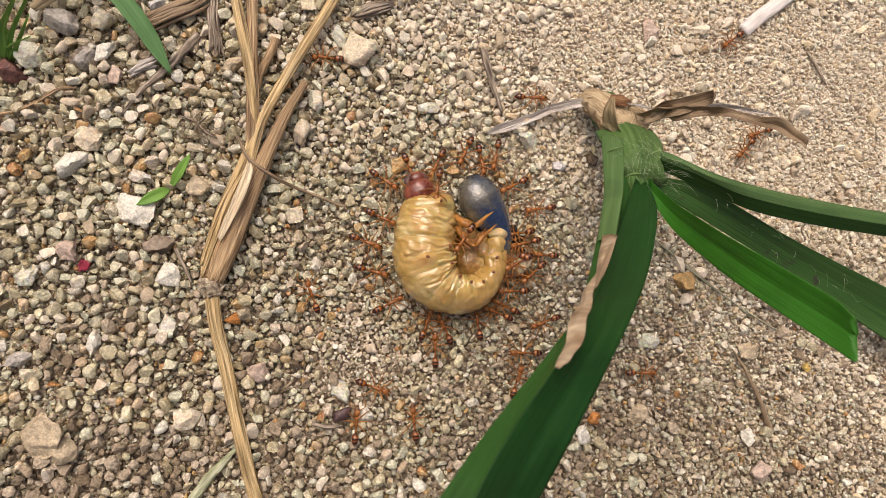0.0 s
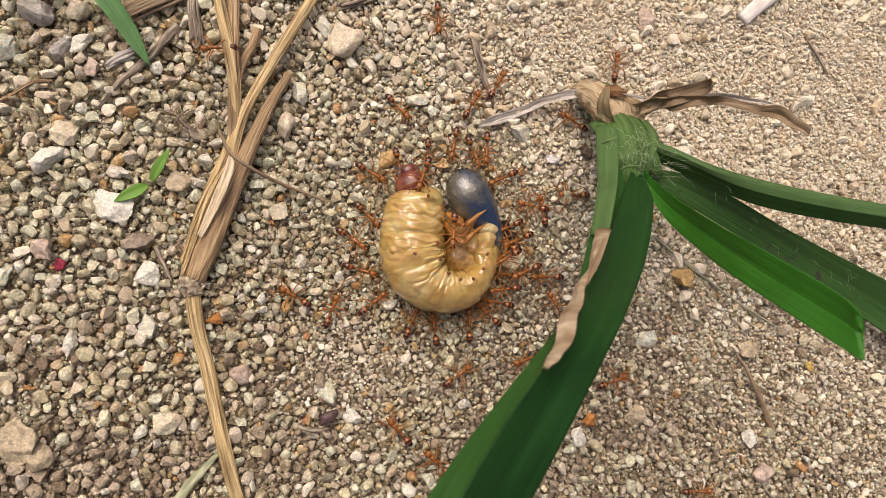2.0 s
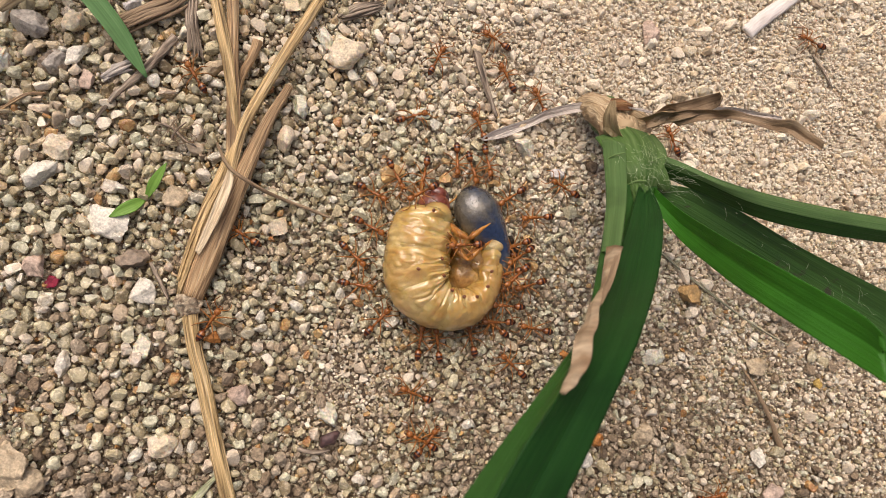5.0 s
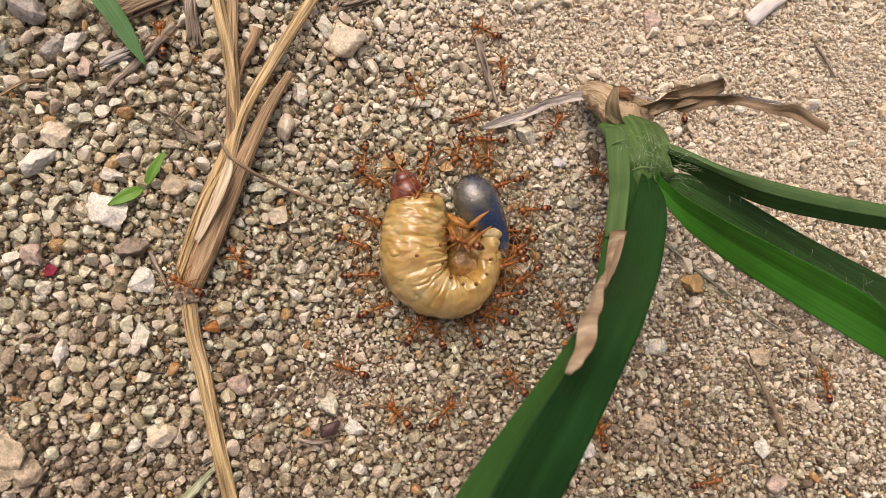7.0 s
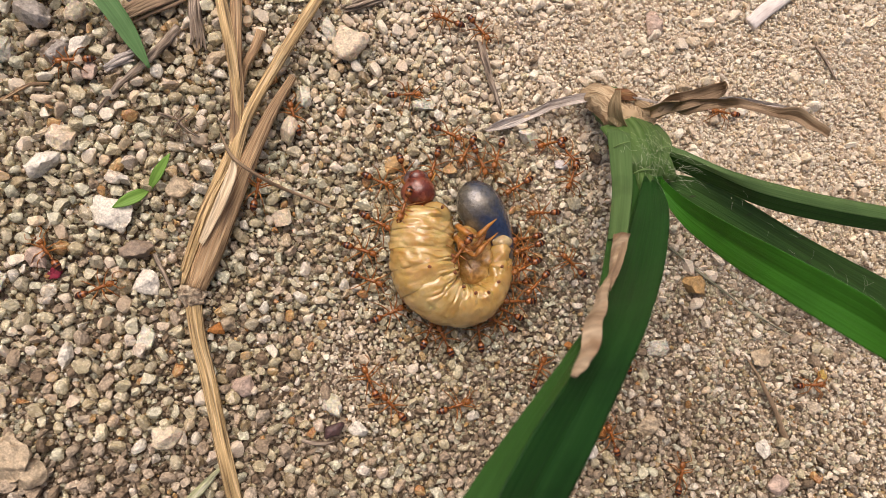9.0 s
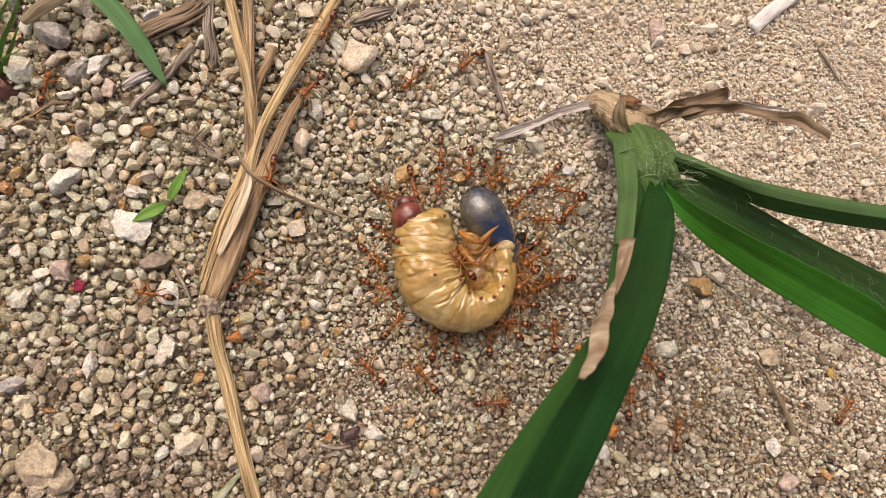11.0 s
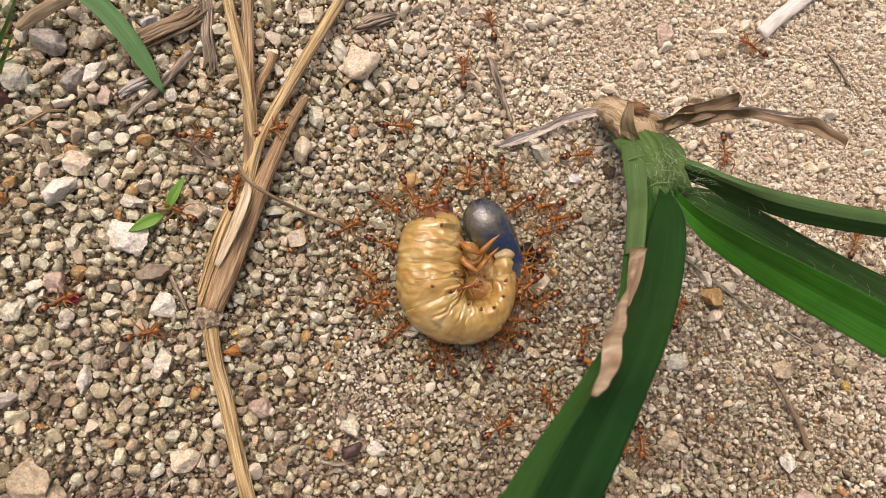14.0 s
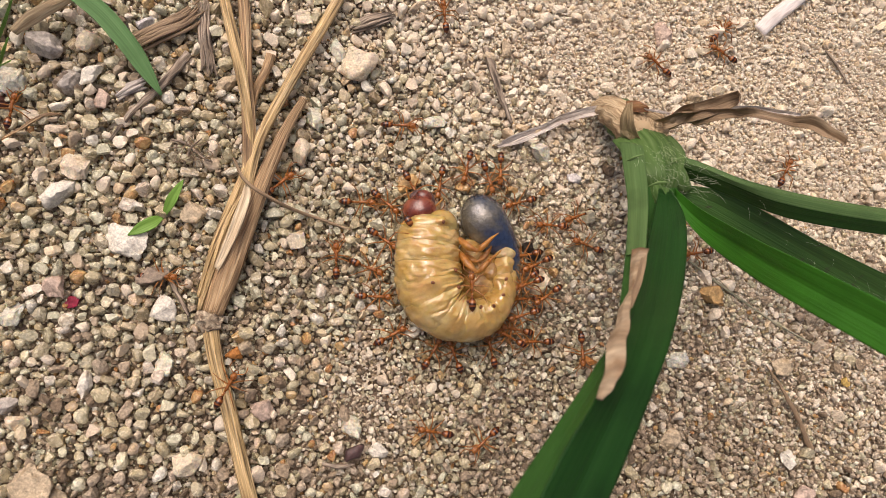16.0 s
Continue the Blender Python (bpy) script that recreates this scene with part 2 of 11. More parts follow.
M_SCAR = material("dead leaf margin", [(0.34, (0.18, 0.115, 0.06)), (0.5, (0.32, 0.235, 0.145)), (0.66, (0.42, 0.33, 0.22))], scale=420, rough=(0.7, 0.9), bump=0.5, stretch=(0.3, 1, 1),
                  bump_scale=1600, stains=(260, (0.20, 0.12, 0.06), 0.48, 0.66), speck=0.3, speck_scale=1500)


def green(name, dark, mid, light, rough=(0.35, 0.5), stretch=(0.015, 1, 1)):
    return material(name, [(0.25, dark), (0.5, mid), (0.75, light)], scale=1300, rough=rough, bump=0.3, bump_scale=3600, speck=0.16, speck_scale=5000, stretch=stretch, spec=0.16,
                    stains=(140, tuple(0.6 * c for c in mid), 0.5, 0.75), coord="UV")


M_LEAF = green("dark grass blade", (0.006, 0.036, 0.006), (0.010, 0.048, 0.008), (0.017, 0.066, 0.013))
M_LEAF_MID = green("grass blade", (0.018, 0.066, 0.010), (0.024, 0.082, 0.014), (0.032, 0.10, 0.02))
M_LEAF_SPOT = material("spotted grass blade", [(0.25, (0.028, 0.082, 0.014)), (0.5, (0.045, 0.112, 0.021)), (0.75, (0.07, 0.15, 0.038))], scale=1300, rough=(0.4, 0.55), bump=0.4, bump_scale=3600,
                       spec=0.3, stretch=(0.015, 1, 1), coord="UV", speck=0.25, speck_scale=5000, stains=(420, (0.05, 0.05, 0.028), 0.62, 0.70))
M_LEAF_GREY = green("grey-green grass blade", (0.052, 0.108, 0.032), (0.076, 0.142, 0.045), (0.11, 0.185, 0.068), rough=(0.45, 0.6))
M_LEAF_SHADED = green("deep green shaded blade half", (0.012, 0.042, 0.006), (0.018, 0.056, 0.009), (0.026, 0.072, 0.014))
M_EDGE = green("pale green leaf edge", (0.11, 0.19, 0.06), (0.16, 0.25, 0.09), (0.23, 0.32, 0.14), rough=(0.45, 0.6))
M_LEAF_LIGHT = green("bright grass blade", (0.024, 0.118, 0.009), (0.031, 0.142, 0.012), (0.04, 0.168, 0.018))
M_SHEATH = green("grass sheath", (0.035, 0.085, 0.018), (0.075, 0.145, 0.038), (0.16, 0.235, 0.095))
M_SPROUT = green("young grass", (0.10, 0.22, 0.035), (0.17, 0.33, 0.06), (0.25, 0.42, 0.10))
M_YOUNG = green("bluish young grass", (0.10, 0.22, 0.075), (0.135, 0.27, 0.10), (0.18, 0.32, 0.13))
M_HAIR = material("plant hairs", [(0.3, (0.40, 0.47, 0.28)), (0.7, (0.56, 0.62, 0.44))], scale=900, rough=(0.4, 0.6), bump=0.0)
M_GRUB = material("grub skin", [(0.3, (0.43, 0.25, 0.06)), (0.5, (0.53, 0.36, 0.12)), (0.72, (0.65, 0.50, 0.24))], scale=300, rough=(0.08, 0.18), bump=0.18, bump_scale=1900,
                  sss=0.6, sss_radius=(1.0, 0.6, 0.25), sss_scale=0.0010, spec=0.55, stains=(150, (0.44, 0.24, 0.055), 0.48, 0.70), speck=0.08, speck_scale=1500, coat=0.8)
M_BELLY = material("grub belly membrane", [(0.3, (0.28, 0.135, 0.03)), (0.5, (0.42, 0.245, 0.075)), (0.7, (0.55, 0.38, 0.15))], scale=500, rough=(0.12, 0.25), bump=0.3, bump_scale=2600,
                   sss=0.4, sss_radius=(1.0, 0.5, 0.16), sss_scale=0.001, coat=0.6)
M_GRUB_TAIL = material("grub tail skin", [(0.36, (0.010, 0.022, 0.065)), (0.5, (0.024, 0.042, 0.095)), (0.6, (0.06, 0.07, 0.085)), (0.7, (0.17, 0.15, 0.10))], scale=150, rough=(0.06, 0.16), bump=0.55,
                       bump_scale=1500, spec=0.6, coat=1.0, stains=(200, (0.13, 0.115, 0.08), 0.54, 0.70), speck=0.2, speck_scale=2600)
M_BRISTLE = material("dark bristles", [(0.3, (0.012, 0.009, 0.007)), (0.7, (0.035, 0.025, 0.018))], scale=900, rough=(0.4, 0.6), bump=0.0)
M_GRUB_PALE = material("pale grub membrane", [(0.3, (0.42, 0.31, 0.14)), (0.5, (0.55, 0.44, 0.22)), (0.7, (0.66, 0.58, 0.36))], scale=420, rough=(0.15, 0.3), bump=0.2, sss=0.5, sss_radius=(1.0, 0.6, 0.25),
                       sss_scale=0.001, coat=0.5)
M_GRUB_HEAD = material("grub head shell", [(0.3, (0.10, 0.022, 0.014)), (0.5, (0.18, 0.042, 0.022)), (0.7, (0.30, 0.09, 0.045))], scale=350, rough=(0.2, 0.35), bump=0.15, spec=0.5, coat=0.5)
M_JAW = material("grub mandible", [(0.3, (0.05, 0.028, 0.025)), (0.6, (0.11, 0.06, 0.055))], scale=600, rough=(0.4, 0.6), bump=0.3)
M_GRUB_LEG = material("grub leg shell", [(0.3, (0.24, 0.085, 0.012)), (0.5, (0.36, 0.15, 0.024)), (0.7, (0.48, 0.24, 0.05))], scale=500, rough=(0.25, 0.4), bump=0.1, sss=0.15)
M_SPIRACLE = material("breathing pore", [(0.3, (0.10, 0.03, 0.01)), (0.6, (0.22, 0.07, 0.02))], scale=2000, rough=(0.4, 0.6), bump=0.1)
M_ANT = material("ant shell", [(0.3, (0.16, 0.046, 0.007)), (0.5, (0.28, 0.093, 0.014)), (0.7, (0.42, 0.165, 0.03))], scale=1800, rough=(0.22, 0.38), bump=0.2, spec=0.5, sss=0.15, sss_scale=0.0004)
M_GASTER = material("ant gaster", [(0.40, (0.014, 0.005, 0.003)), (0.50, (0.05, 0.013, 0.004)), (0.60, (0.18, 0.052, 0.010)), (0.72, (0.32, 0.105, 0.02))], scale=900, rough=(0.14, 0.26), bump=0.05, spec=0.6,
                    stretch=(2.2, 0.4, 0.4), detail=1.0, speck=0.0)
M_ANT_LEG = material("ant leg", [(0.3, (0.20, 0.065, 0.010)), (0.6, (0.38, 0.15, 0.028))], scale=2000, rough=(0.35, 0.5), bump=0.0)

# ---- builders ----
BASES = {}


def thing(name, at, label, category, group=""):
    ob = new(name)
    ob.empty_display_size = 0.002
    ob.location = Vector(at) * U
    BASES[ob] = Vector(at)
    return tagged(ob, label, category, group)


def part(name, bm, mat, parent, label="", smooth=True, local=False):
    """Links a mesh made in millimetres under its thing (or under a part of it)."""
    top = parent
    while top is not None and top.parent is not None:
        top = top.parent
    off = Vector((0, 0, 0)) if local or top is None else BASES.get(top, Vector((0, 0, 0)))
    bmesh.ops.recalc_face_normals(bm, faces=bm.faces[:])
    for v in bm.verts:
        v.co = (v.co - off) * U
    for f in bm.faces:
        f.smooth = smooth
    me = bpy.data.meshes.new(name)
    bm.to_mesh(me)
    bm.free()
    me.materials.append(mat)
    ob = new(name, me)
    ob.parent = parent
    if label:
        tagged(ob, label)
    return ob


def spline(pts, n):
    """n + 1 points on a smooth curve through pts (any dimension)."""
    p = np.array(pts, float)
    p = np.vstack([2 * p[0] - p[1], p, 2 * p[-1] - p[-2]])
    k = len(p) - 3
    out = []
    for t in np.linspace(0, k, n + 1):
        i = min(int(t), k - 1)
        f = t - i
        a, b, c, d = p[i:i + 4]
        out.append(0.5 * (2 * b + (c - a) * f + (2 * a - 5 * b + 4 * c - d) * f * f + (3 * b - a - 3 * c + d) * f ** 3))
    return np.array(out)


def loft(bm, rings, close=True, length=None, across=None):
    """Skins a list of equal closed rings of points, with caps; u runs along, v across, both in metres."""
    rows = [[bm.verts.new(p) for p in r] for r in rings]
    uv = bm.loops.layers.uv.verify()
    k = len(rows[0])
    along = [0.0]
    for a, b in zip(rings, rings[1:]):
        along.append(along[-1] + (sum((Vector(p) for p in b), Vector()) - sum((Vector(p) for p in a), Vector())).length / k)
    step = sum((Vector(p) - Vector(q)).length for p, q in zip(rings[len(rings) // 2], rings[len(rings) // 2][1:])) / k
    for j, (a, b) in enumerate(zip(rows, rows[1:])):
        for i in range(k):
            f = bm.faces.new((a[i], a[(i + 1) % k], b[(i + 1) % k], b[i]))
            for loop, (u, v) in zip(f.loops, ((j, i), (j, i + 1), (j + 1, i + 1), (j + 1, i))):
                loop[uv].uv = (along[u] * U, v * step * U)
    if close:
        bm.faces.new(rows[0])
        bm.faces.new(rows[-1])
    return rows


def tube(bm, pts, radii, n=16, seg=10, flat=1.0, ribs=0, rib_depth=0.1, rough=0.0):
    """A tapered stalk through pts; flat squeezes it vertically, ribs run along it."""
    c, r = spline(pts, n), spline([[v] for v in radii], n)[:, 0]
    r = np.maximum(r, 0.01)
    rings = []
    for i in range(n + 1):
        d = Vector(c[min(i + 1, n)] - c[max(i - 1, 0)]).normalized()
        up = Vector((0, 0, 1)) if abs(d.z) < 0.95 else Vector((1, 0, 0))
        s = d.cross(up).normalized()
        u = s.cross(d).normalized()
        ring = []
        for k in range(seg):
            a = 2 * math.pi * k / seg
            q = r[i] * (1 + (rib_depth * (1 if k % 2 else -1) if ribs else 0))
            p = Vector(c[i]) + s * q * math.cos(a) + u * q * flat * math.sin(a)
            if rough:
                p += noise.noise_vector(p * 1.1) * rough * r[i]
            ring.append(p)
        rings.append(ring)
    loft(bm, rings)


def ribbon(bm, left, right, sag=0.0, thick=0.22, n=28, m=24, ripple=0.0, ridges=0.012, torn=0.0):
    """A blade between two edge curves; sag lowers its middle, with real thickness."""
    L, R = spline(left, n), spline(right, n)
    rings = []
    for i in range(n + 1):
        a, b = Vector(L[i]), Vector(R[i])
        w = b - a
        d = Vector(L[min(i + 1, n)] - L[max(i - 1, 0)]) + Vector(R[min(i + 1, n)] - R[max(i - 1, 0)])
        nm = w.cross(d)
        nm = nm.normalized() if nm.length > 1e-9 else Vector((0, 0, 1))
        if nm.z < 0:
            nm = -nm
        top, bot = [], []
        for k in range(m + 1):
            f = k / m
            p = a + w * f - nm * sag * w.length * (1 - abs(2 * f - 1))
            if torn and i > n - 3:
                p += d.normalized() * torn * (noise.noise(Vector((f * 5, 1.7, 0.3))) + 0.6 * noise.noise(Vector((f * 17, 4.2, 0.9))) + 0.5 * f) * (1 - 0.4 * (n - i))
            if ripple:
                p += nm * ripple * noise.noise(p * 0.35)
            if ridges:
                p += nm * ridges * (k % 2)
            th = thick * min(1.0, 0.35 + 1.6 * min(f, 1 - f))
            top.append(p + nm * th * 0.5)
            bot.append(p - nm * th * 0.5)
        rings.append(top + bot[::-1])
    loft(bm, rings)


def ball(bm, at, size, turn=(0, 0, 0), u=16, v=10):
    m = Matrix.LocRotScale(Vector(at), Euler([radians(a) for a in turn]), Vector(size))
    bmesh.ops.create_uvsphere(bm, u_segments=u, v_segments=v, radius=1.0, matrix=m)


# ---- ground: one sheet to the horizon, grains packed on it ----
def ground_height(x, y):
    """Gentle relief of the sand in millimetres."""
    return 0.55 * noise.noise(Vector((x * 0.045, y * 0.045, 3.1))) + 0.22 * noise.noise(Vector((x * 0.16, y * 0.16, 7.7)))


def dusty_lit(x, y):
    """Share of fine pale dust: 0 on the coarse side, 1 far towards +x and +y, some in the hollow under the grub. Its
    slope along y also carries the brighter light of the far side.
    """
    p = 1 / (1 + math.exp(-(x - 42 + 1.25 * (y - 12)) / 11.0))
    hollow = math.exp(-((x - 6) ** 2 + (y + 4) ** 2) / 45.0)
    return min(1.0, p + 0.7 * hollow)


def earthy_shaded(x, y):
    """Share of brown earth crumbs: real patches, and more towards -y to put the shade there into colour."""
    p = 1 / (1 + math.exp((y + 4 - 0.10 * x) / 8.0))
    patch = noise.noise(Vector((x * 0.09, y * 0.09, 5.5))) + 0.5 * noise.noise(Vector((x * 0.3, y * 0.3, 2.5)))
    return min(0.9, max(0.0, p * (0.55 + 0.4 * patch) + 0.12 * max(0.0, patch)))


def build_ground():
    bm = bmesh.new()
    near = [i * 1.5 - 105 for i in range(141)]
    far = [140, 180, 260, 400, 800, 2000, 8000, 30000, 120000]
    xs = [-f for f in far[::-1]] + near + far
    grid = []
    for y in xs:
        grid.append([bm.verts.new((x + 20, y + 12, ground_height(x + 20, y + 12) - 0.98 + 0.60 * dusty_lit(x + 20, y + 12) if max(abs(x), abs(y)) < 110 else -0.3)) for x in xs])
    for r0, r1 in zip(grid, grid[1:]):
        for i in range(len(xs) - 1):
            bm.faces.new((r0[i], r0[i + 1], r1[i + 1], r1[i]))
    ob = part("ground", bm, M_SOIL, None)
    return tagged(ob, "pale sandy ground of coarse grains and fine dust", "ground", kind="structure")


ground = build_ground()
rng = np.random.default_rng(7)


def grain_shape(sub, cuts, squash, near=0.38):
    """A rounded, chipped unit grain: vertices and triangles."""
    bm = bmesh.new()
    bmesh.ops.create_icosphere(bm, subdivisions=sub, radius=1.0)
    v = np.array([x.co[:] for x in bm.verts])
    f = np.array([[x.index for x in q.verts] for q in bm.faces])
    bm.free()
    for _ in range(cuts):
        nrm = rng.normal(size=3)
        nrm /= np.linalg.norm(nrm)
        lim = rng.uniform(near, near + 0.4)
        over = np.maximum(v @ nrm - lim, 0)
        v = v - over[:, None] * nrm
    v = v * (1 + rng.normal(scale=0.02, size=(len(v), 1)))
    v = v * (1.0 / np.sqrt(np.abs(v[:, 0]).max() * np.abs(v[:, 1]).max()))
    return v * np.array([1.05, rng.uniform(0.7, 1.0), rng.uniform(0.6, 0.95) * squash]), f


SHAPES_FINE = [grain_shape(1, 2, 1.0) for _ in range(24)]
SHAPES_MID = [grain_shape(2, int(rng.integers(7, 12)), 1.0, 0.33) for _ in range(60)]
SHAPES_BIG = [grain_shape(4, 12, 1.0, 0.34) for _ in range(24)]


def turns(n):
    """Random turns, mostly about the upright."""
    out = np.empty((n, 3, 3))
    for i in range(n):
        out[i] = np.array(Euler((rng.normal() * 0.5, rng.normal() * 0.5, rng.uniform(0, 6.283))).to_matrix())
    return out


def scatter_mesh(name, centres, sizes, shapes, mats, pick=None):
    """One mesh of many grains."""
    which = rng.integers(0, len(shapes), len(centres))
    rot = turns(len(centres))
    vs, fs, ms, flat, at = [], [], [], [], 0
    for k, (v, f) in enumerate(shapes):
        sel = np.where(which == k)[0]
        if not len(sel):
            continue
        p = np.einsum("nij,vj->nvi", rot[sel], v) * sizes[sel][:, None, None] + centres[sel][:, None, :]
        vs.append(p.reshape(-1, 3))
        fs.append((f[None] + at + np.arange(len(sel))[:, None, None] * len(v)).reshape(-1, 3))
        at += len(sel) * len(v)
        ms.append(np.repeat(pick[sel] if pick is not None else np.zeros(len(sel), np.int32), len(f)))
        flat.append(np.full(len(sel) * len(f), k % 4 == 0))
    v, f = np.vstack(vs) * U, np.vstack(fs)
    me = bpy.data.meshes.new(name)
    me.vertices.add(len(v))
    me.vertices.foreach_set("co", v.ravel())
    me.loops.add(len(f) * 3)
    me.loops.foreach_set("vertex_index", f.ravel().astype(np.int32))
    me.polygons.add(len(f))
    me.polygons.foreach_set("loop_start", np.arange(len(f), dtype=np.int32) * 3)
    me.polygons.foreach_set("use_smooth", np.concatenate(flat))
    me.update(calc_edges=True)
    for mat in mats:
        me.materials.append(mat)
    if pick is not None:
        me.polygons.foreach_set("material_index", np.concatenate(ms).astype(np.int32))
    ob = new(name, me)
    ob.parent = ground
    return tagged(ob, kind="stuff")


def coarse(x, y):
    """How coarse the sand is at a place: coarse towards -x, dusty towards +x and in a hollow below the grub."""
    c = 1.30 - 0.57 * min(max((x + 12) / 66, 0), 1)
    hollow = math.exp(-((x - 5) ** 2 + (y + 4.5) ** 2) / 60.0)
    fine = math.exp(-((x - 14) ** 2 + (y + 6) ** 2) / 260.0)
    return c * (1 - 0.42 * hollow) * (1 - 0.22 * fine) * (1 + 0.25 * noise.noise(Vector((x * 0.06, y * 0.06, 1.3))))


TAKEN = {}


def place_grain(x, y, r, keep=0.86):
    """True, and remembered, where a grain of radius r does not run into those laid before."""
    cx, cy = int(x // 2.5), int(y // 2.5)
    for i in (cx - 1, cx, cx + 1):
        for j in (cy - 1, cy, cy + 1):
            for a, b, s in TAKEN.get((i, j), ()):
                if (a - x) ** 2 + (b - y) ** 2 < (keep * (s + r)) ** 2:
                    return False
    TAKEN.setdefault((cx, cy), []).append((x, y, r))
    return True


def pebble(at, r, kind, squash=0.8, long=1.0, turn=0.0):
    """A stone that stands out from the sand, half sunk in it."""
    v, f = SHAPES_BIG[int(rng.integers(0, len(SHAPES_BIG)))]
    bm = bmesh.new()
    e = Euler((rng.normal() * 0.3, rng.normal() * 0.3, radians(turn)))
    vv = [bm.verts.new(Vector(at) + e.to_matrix() @ Vector((p[0] * r * long, p[1] * r / 0.85, p[2] * r * squash / 0.75)) + Vector((0, 0, 0.3 * r))) for p in v]
    seed = Vector((at[0], at[1], r))
    for w in vv:
        w.co += noise.noise_vector(w.co * (2.2 / r) + seed) * 0.10 * r + noise.noise_vector(w.co * (5.5 / r) + seed) * 0.05 * r + noise.noise_vector(w.co * 6.0 + seed) * 0.035
    for q in f:
        bm.faces.new([vv[i] for i in q])
    me_ob = part("pebble", bm, STONES[kind], None, local=True)
    for vert in me_ob.data.vertices:
        vert.co = vert.co - Vector(at) * U
    me_ob.location = Vector(at) * U
    place_grain(at[0], at[1], r * 1.0, keep=0.0)
    size = "small" if r < 1.3 else "large"
    return tagged(me_ob, f"{size} {kind} stone lying half sunk in the sand", "stone", "stones on the sand")


for _at, _r, _kind, _sq, _long, _turn in (
    ((-31.54, 22.04, 0.00), 1.9, "white", 0.8, 1.25, 60), ((-29.17, 24.54, 0.00), 1.8, "beige", 0.8, 1.1, 10), ((-23.87, 15.54, 0.00), 2.3, "white", 0.7, 1.25, 0),
    ((-18.95, 7.08, 0.00), 2.1, "white", 0.8, 1.0, 40), ((-20.43, 11.47, 0.00), 1.8, "dark brown", 0.8, 1.2, 30), ((-33.08, 40.72, 0.00), 2.5, "grey", 0.8, 1.0, 0),
    ((-39.55, 33.19, 0.00), 2.3, "red brown", 0.9, 1.0, 0), ((5.36, 39.56, 0.00), 2.6, "beige", 1.1, 1.25, 60), ((2.39, 41.37, 0.00), 1.6, "quartz", 0.8, 1.3, 90),
    ((-9.30, 1.84, 0.00), 1.3, "tan", 0.8, 1.0, 0), ((-10.95, 1.25, 0.00), 0.85, "orange", 0.9, 1.2, 90)):
    pebble(_at, _r, _kind, _sq, _long, _turn)
for _at, _r, _kind, _sq, _long, _turn in (
    ((53.93, 6.22, 0.00), 1.9, "brown", 1.0, 1.1, 80), ((-16.48, -11.75, 0.00), 1.6, "beige", 0.8, 1.1, 0), ((-33.52, -13.25, 0.00), 2.7, "tan", 0.6, 1.3, 15),
    ((-31.29, -15.06, 0.00), 1.8, "tan", 0.7, 1.2, 60), ((-18.89, 0.66, 0.00), 1.55, "quartz", 0.8, 1.0, 0), ((6.68, -11.70, 0.00), 1.2, "white", 0.9, 1.2, 60),
    ((3.42, -8.84, 0.00), 1.55, "quartz", 0.8, 1.2, 100), ((-0.43, 30.97, 0.00), 1.65, "quartz", 0.8, 1.1, 90), ((30.01, 26.96, 0.00), 1.75, "quartz", 0.8, 1.0, 0),
    ((34.51, 23.46, 0.00), 1.05, "bluish", 0.8, 1.1, 0), ((28.40, 8.10, 0.00), 1.9, "cream", 1.4, 1.1, 70),
    # two dark pieces added for the shaded hole beside the grub's tail
    ((27.49, 13.68, 0.00), 1.1, "shade black", 0.8, 1.2, 70), ((28.13, 12.29, 0.00), 0.9, "shade black", 0.7, 1.1, 0)):
    pebble(_at, _r, _kind, _sq, _long, _turn)
for _at, _r, _kind, _sq, _long, _turn in (
    ((49.98, 44.93, 0.00), 1.5, "pinkish", 0.8, 1.1, 0), ((54.34, 35.67, 0.00), 1.25, "tan", 0.8, 1.0, 20), ((47.73, -2.43, 0.00), 1.35, "quartz", 0.8, 1.1, 10),
    ((45.58, -13.01, 0.00), 1.4, "tan", 0.8, 1.2, 70), ((41.53, -1.20, 0.00), 1.2, "dark brown", 0.8, 1.2, 0), ((62.75, -16.26, 0.00), 1.3, "white", 0.9, 1.4, 80),
    ((64.74, -21.24, 0.00), 1.7, "pinkish", 0.7, 1.1, 0), ((-28.19, -1.55, 0.00), 1.15, "white", 0.8, 1.3, 60), ((-36.16, 6.73, 0.00), 1.5, "quartz", 0.7, 1.3, 10),
    ((-31.39, 9.95, 0.00), 1.8, "pinkish", 0.6, 1.2, 0), ((-36.55, 35.36, 0.00), 1.6, "quartz", 0.8, 1.1, 90)):
    pebble(_at, _r, _kind, _sq, _long, _turn)
for _at, _r, _kind, _sq, _long, _turn in (
    ((-28.46, 41.20, 0.00), 1.5, "cream", 0.8, 1.1, 50), ((-28.01, 37.13, 0.00), 1.6, "white", 0.7, 1.2, 40), ((-30.76, 35.55, 0.00), 1.8, "grey", 0.8, 1.0, 0),
    ((-1.75, 45.27, 0.00), 1.5, "cream", 0.8, 1.1, 0), ((-26.75, 33.91, 0.00), 1.35, "pinkish", 0.8, 1.1, 0), ((-11.82, 36.20, 0.00), 1.35, "tan", 0.8, 1.1, 10),
    ((11.62, 22.98, 0.00), 1.3, "brown", 0.8, 1.3, 30), ((63.51, -4.41, 0.00), 1.6, "tan", 0.6, 1.0, 0), ((26.18, 41.75, 0.00), 1.4, "tan", 0.8, 1.3, 90),
    ((73.34, -6.79, 0.00), 0.75, "yellow", 0.8, 1.1, 0), ((-15.96, 19.31, 0.00), 1.5, "tan", 0.8, 1.2, 60)):
    pebble(_at, _r, _kind, _sq, _long, _turn)
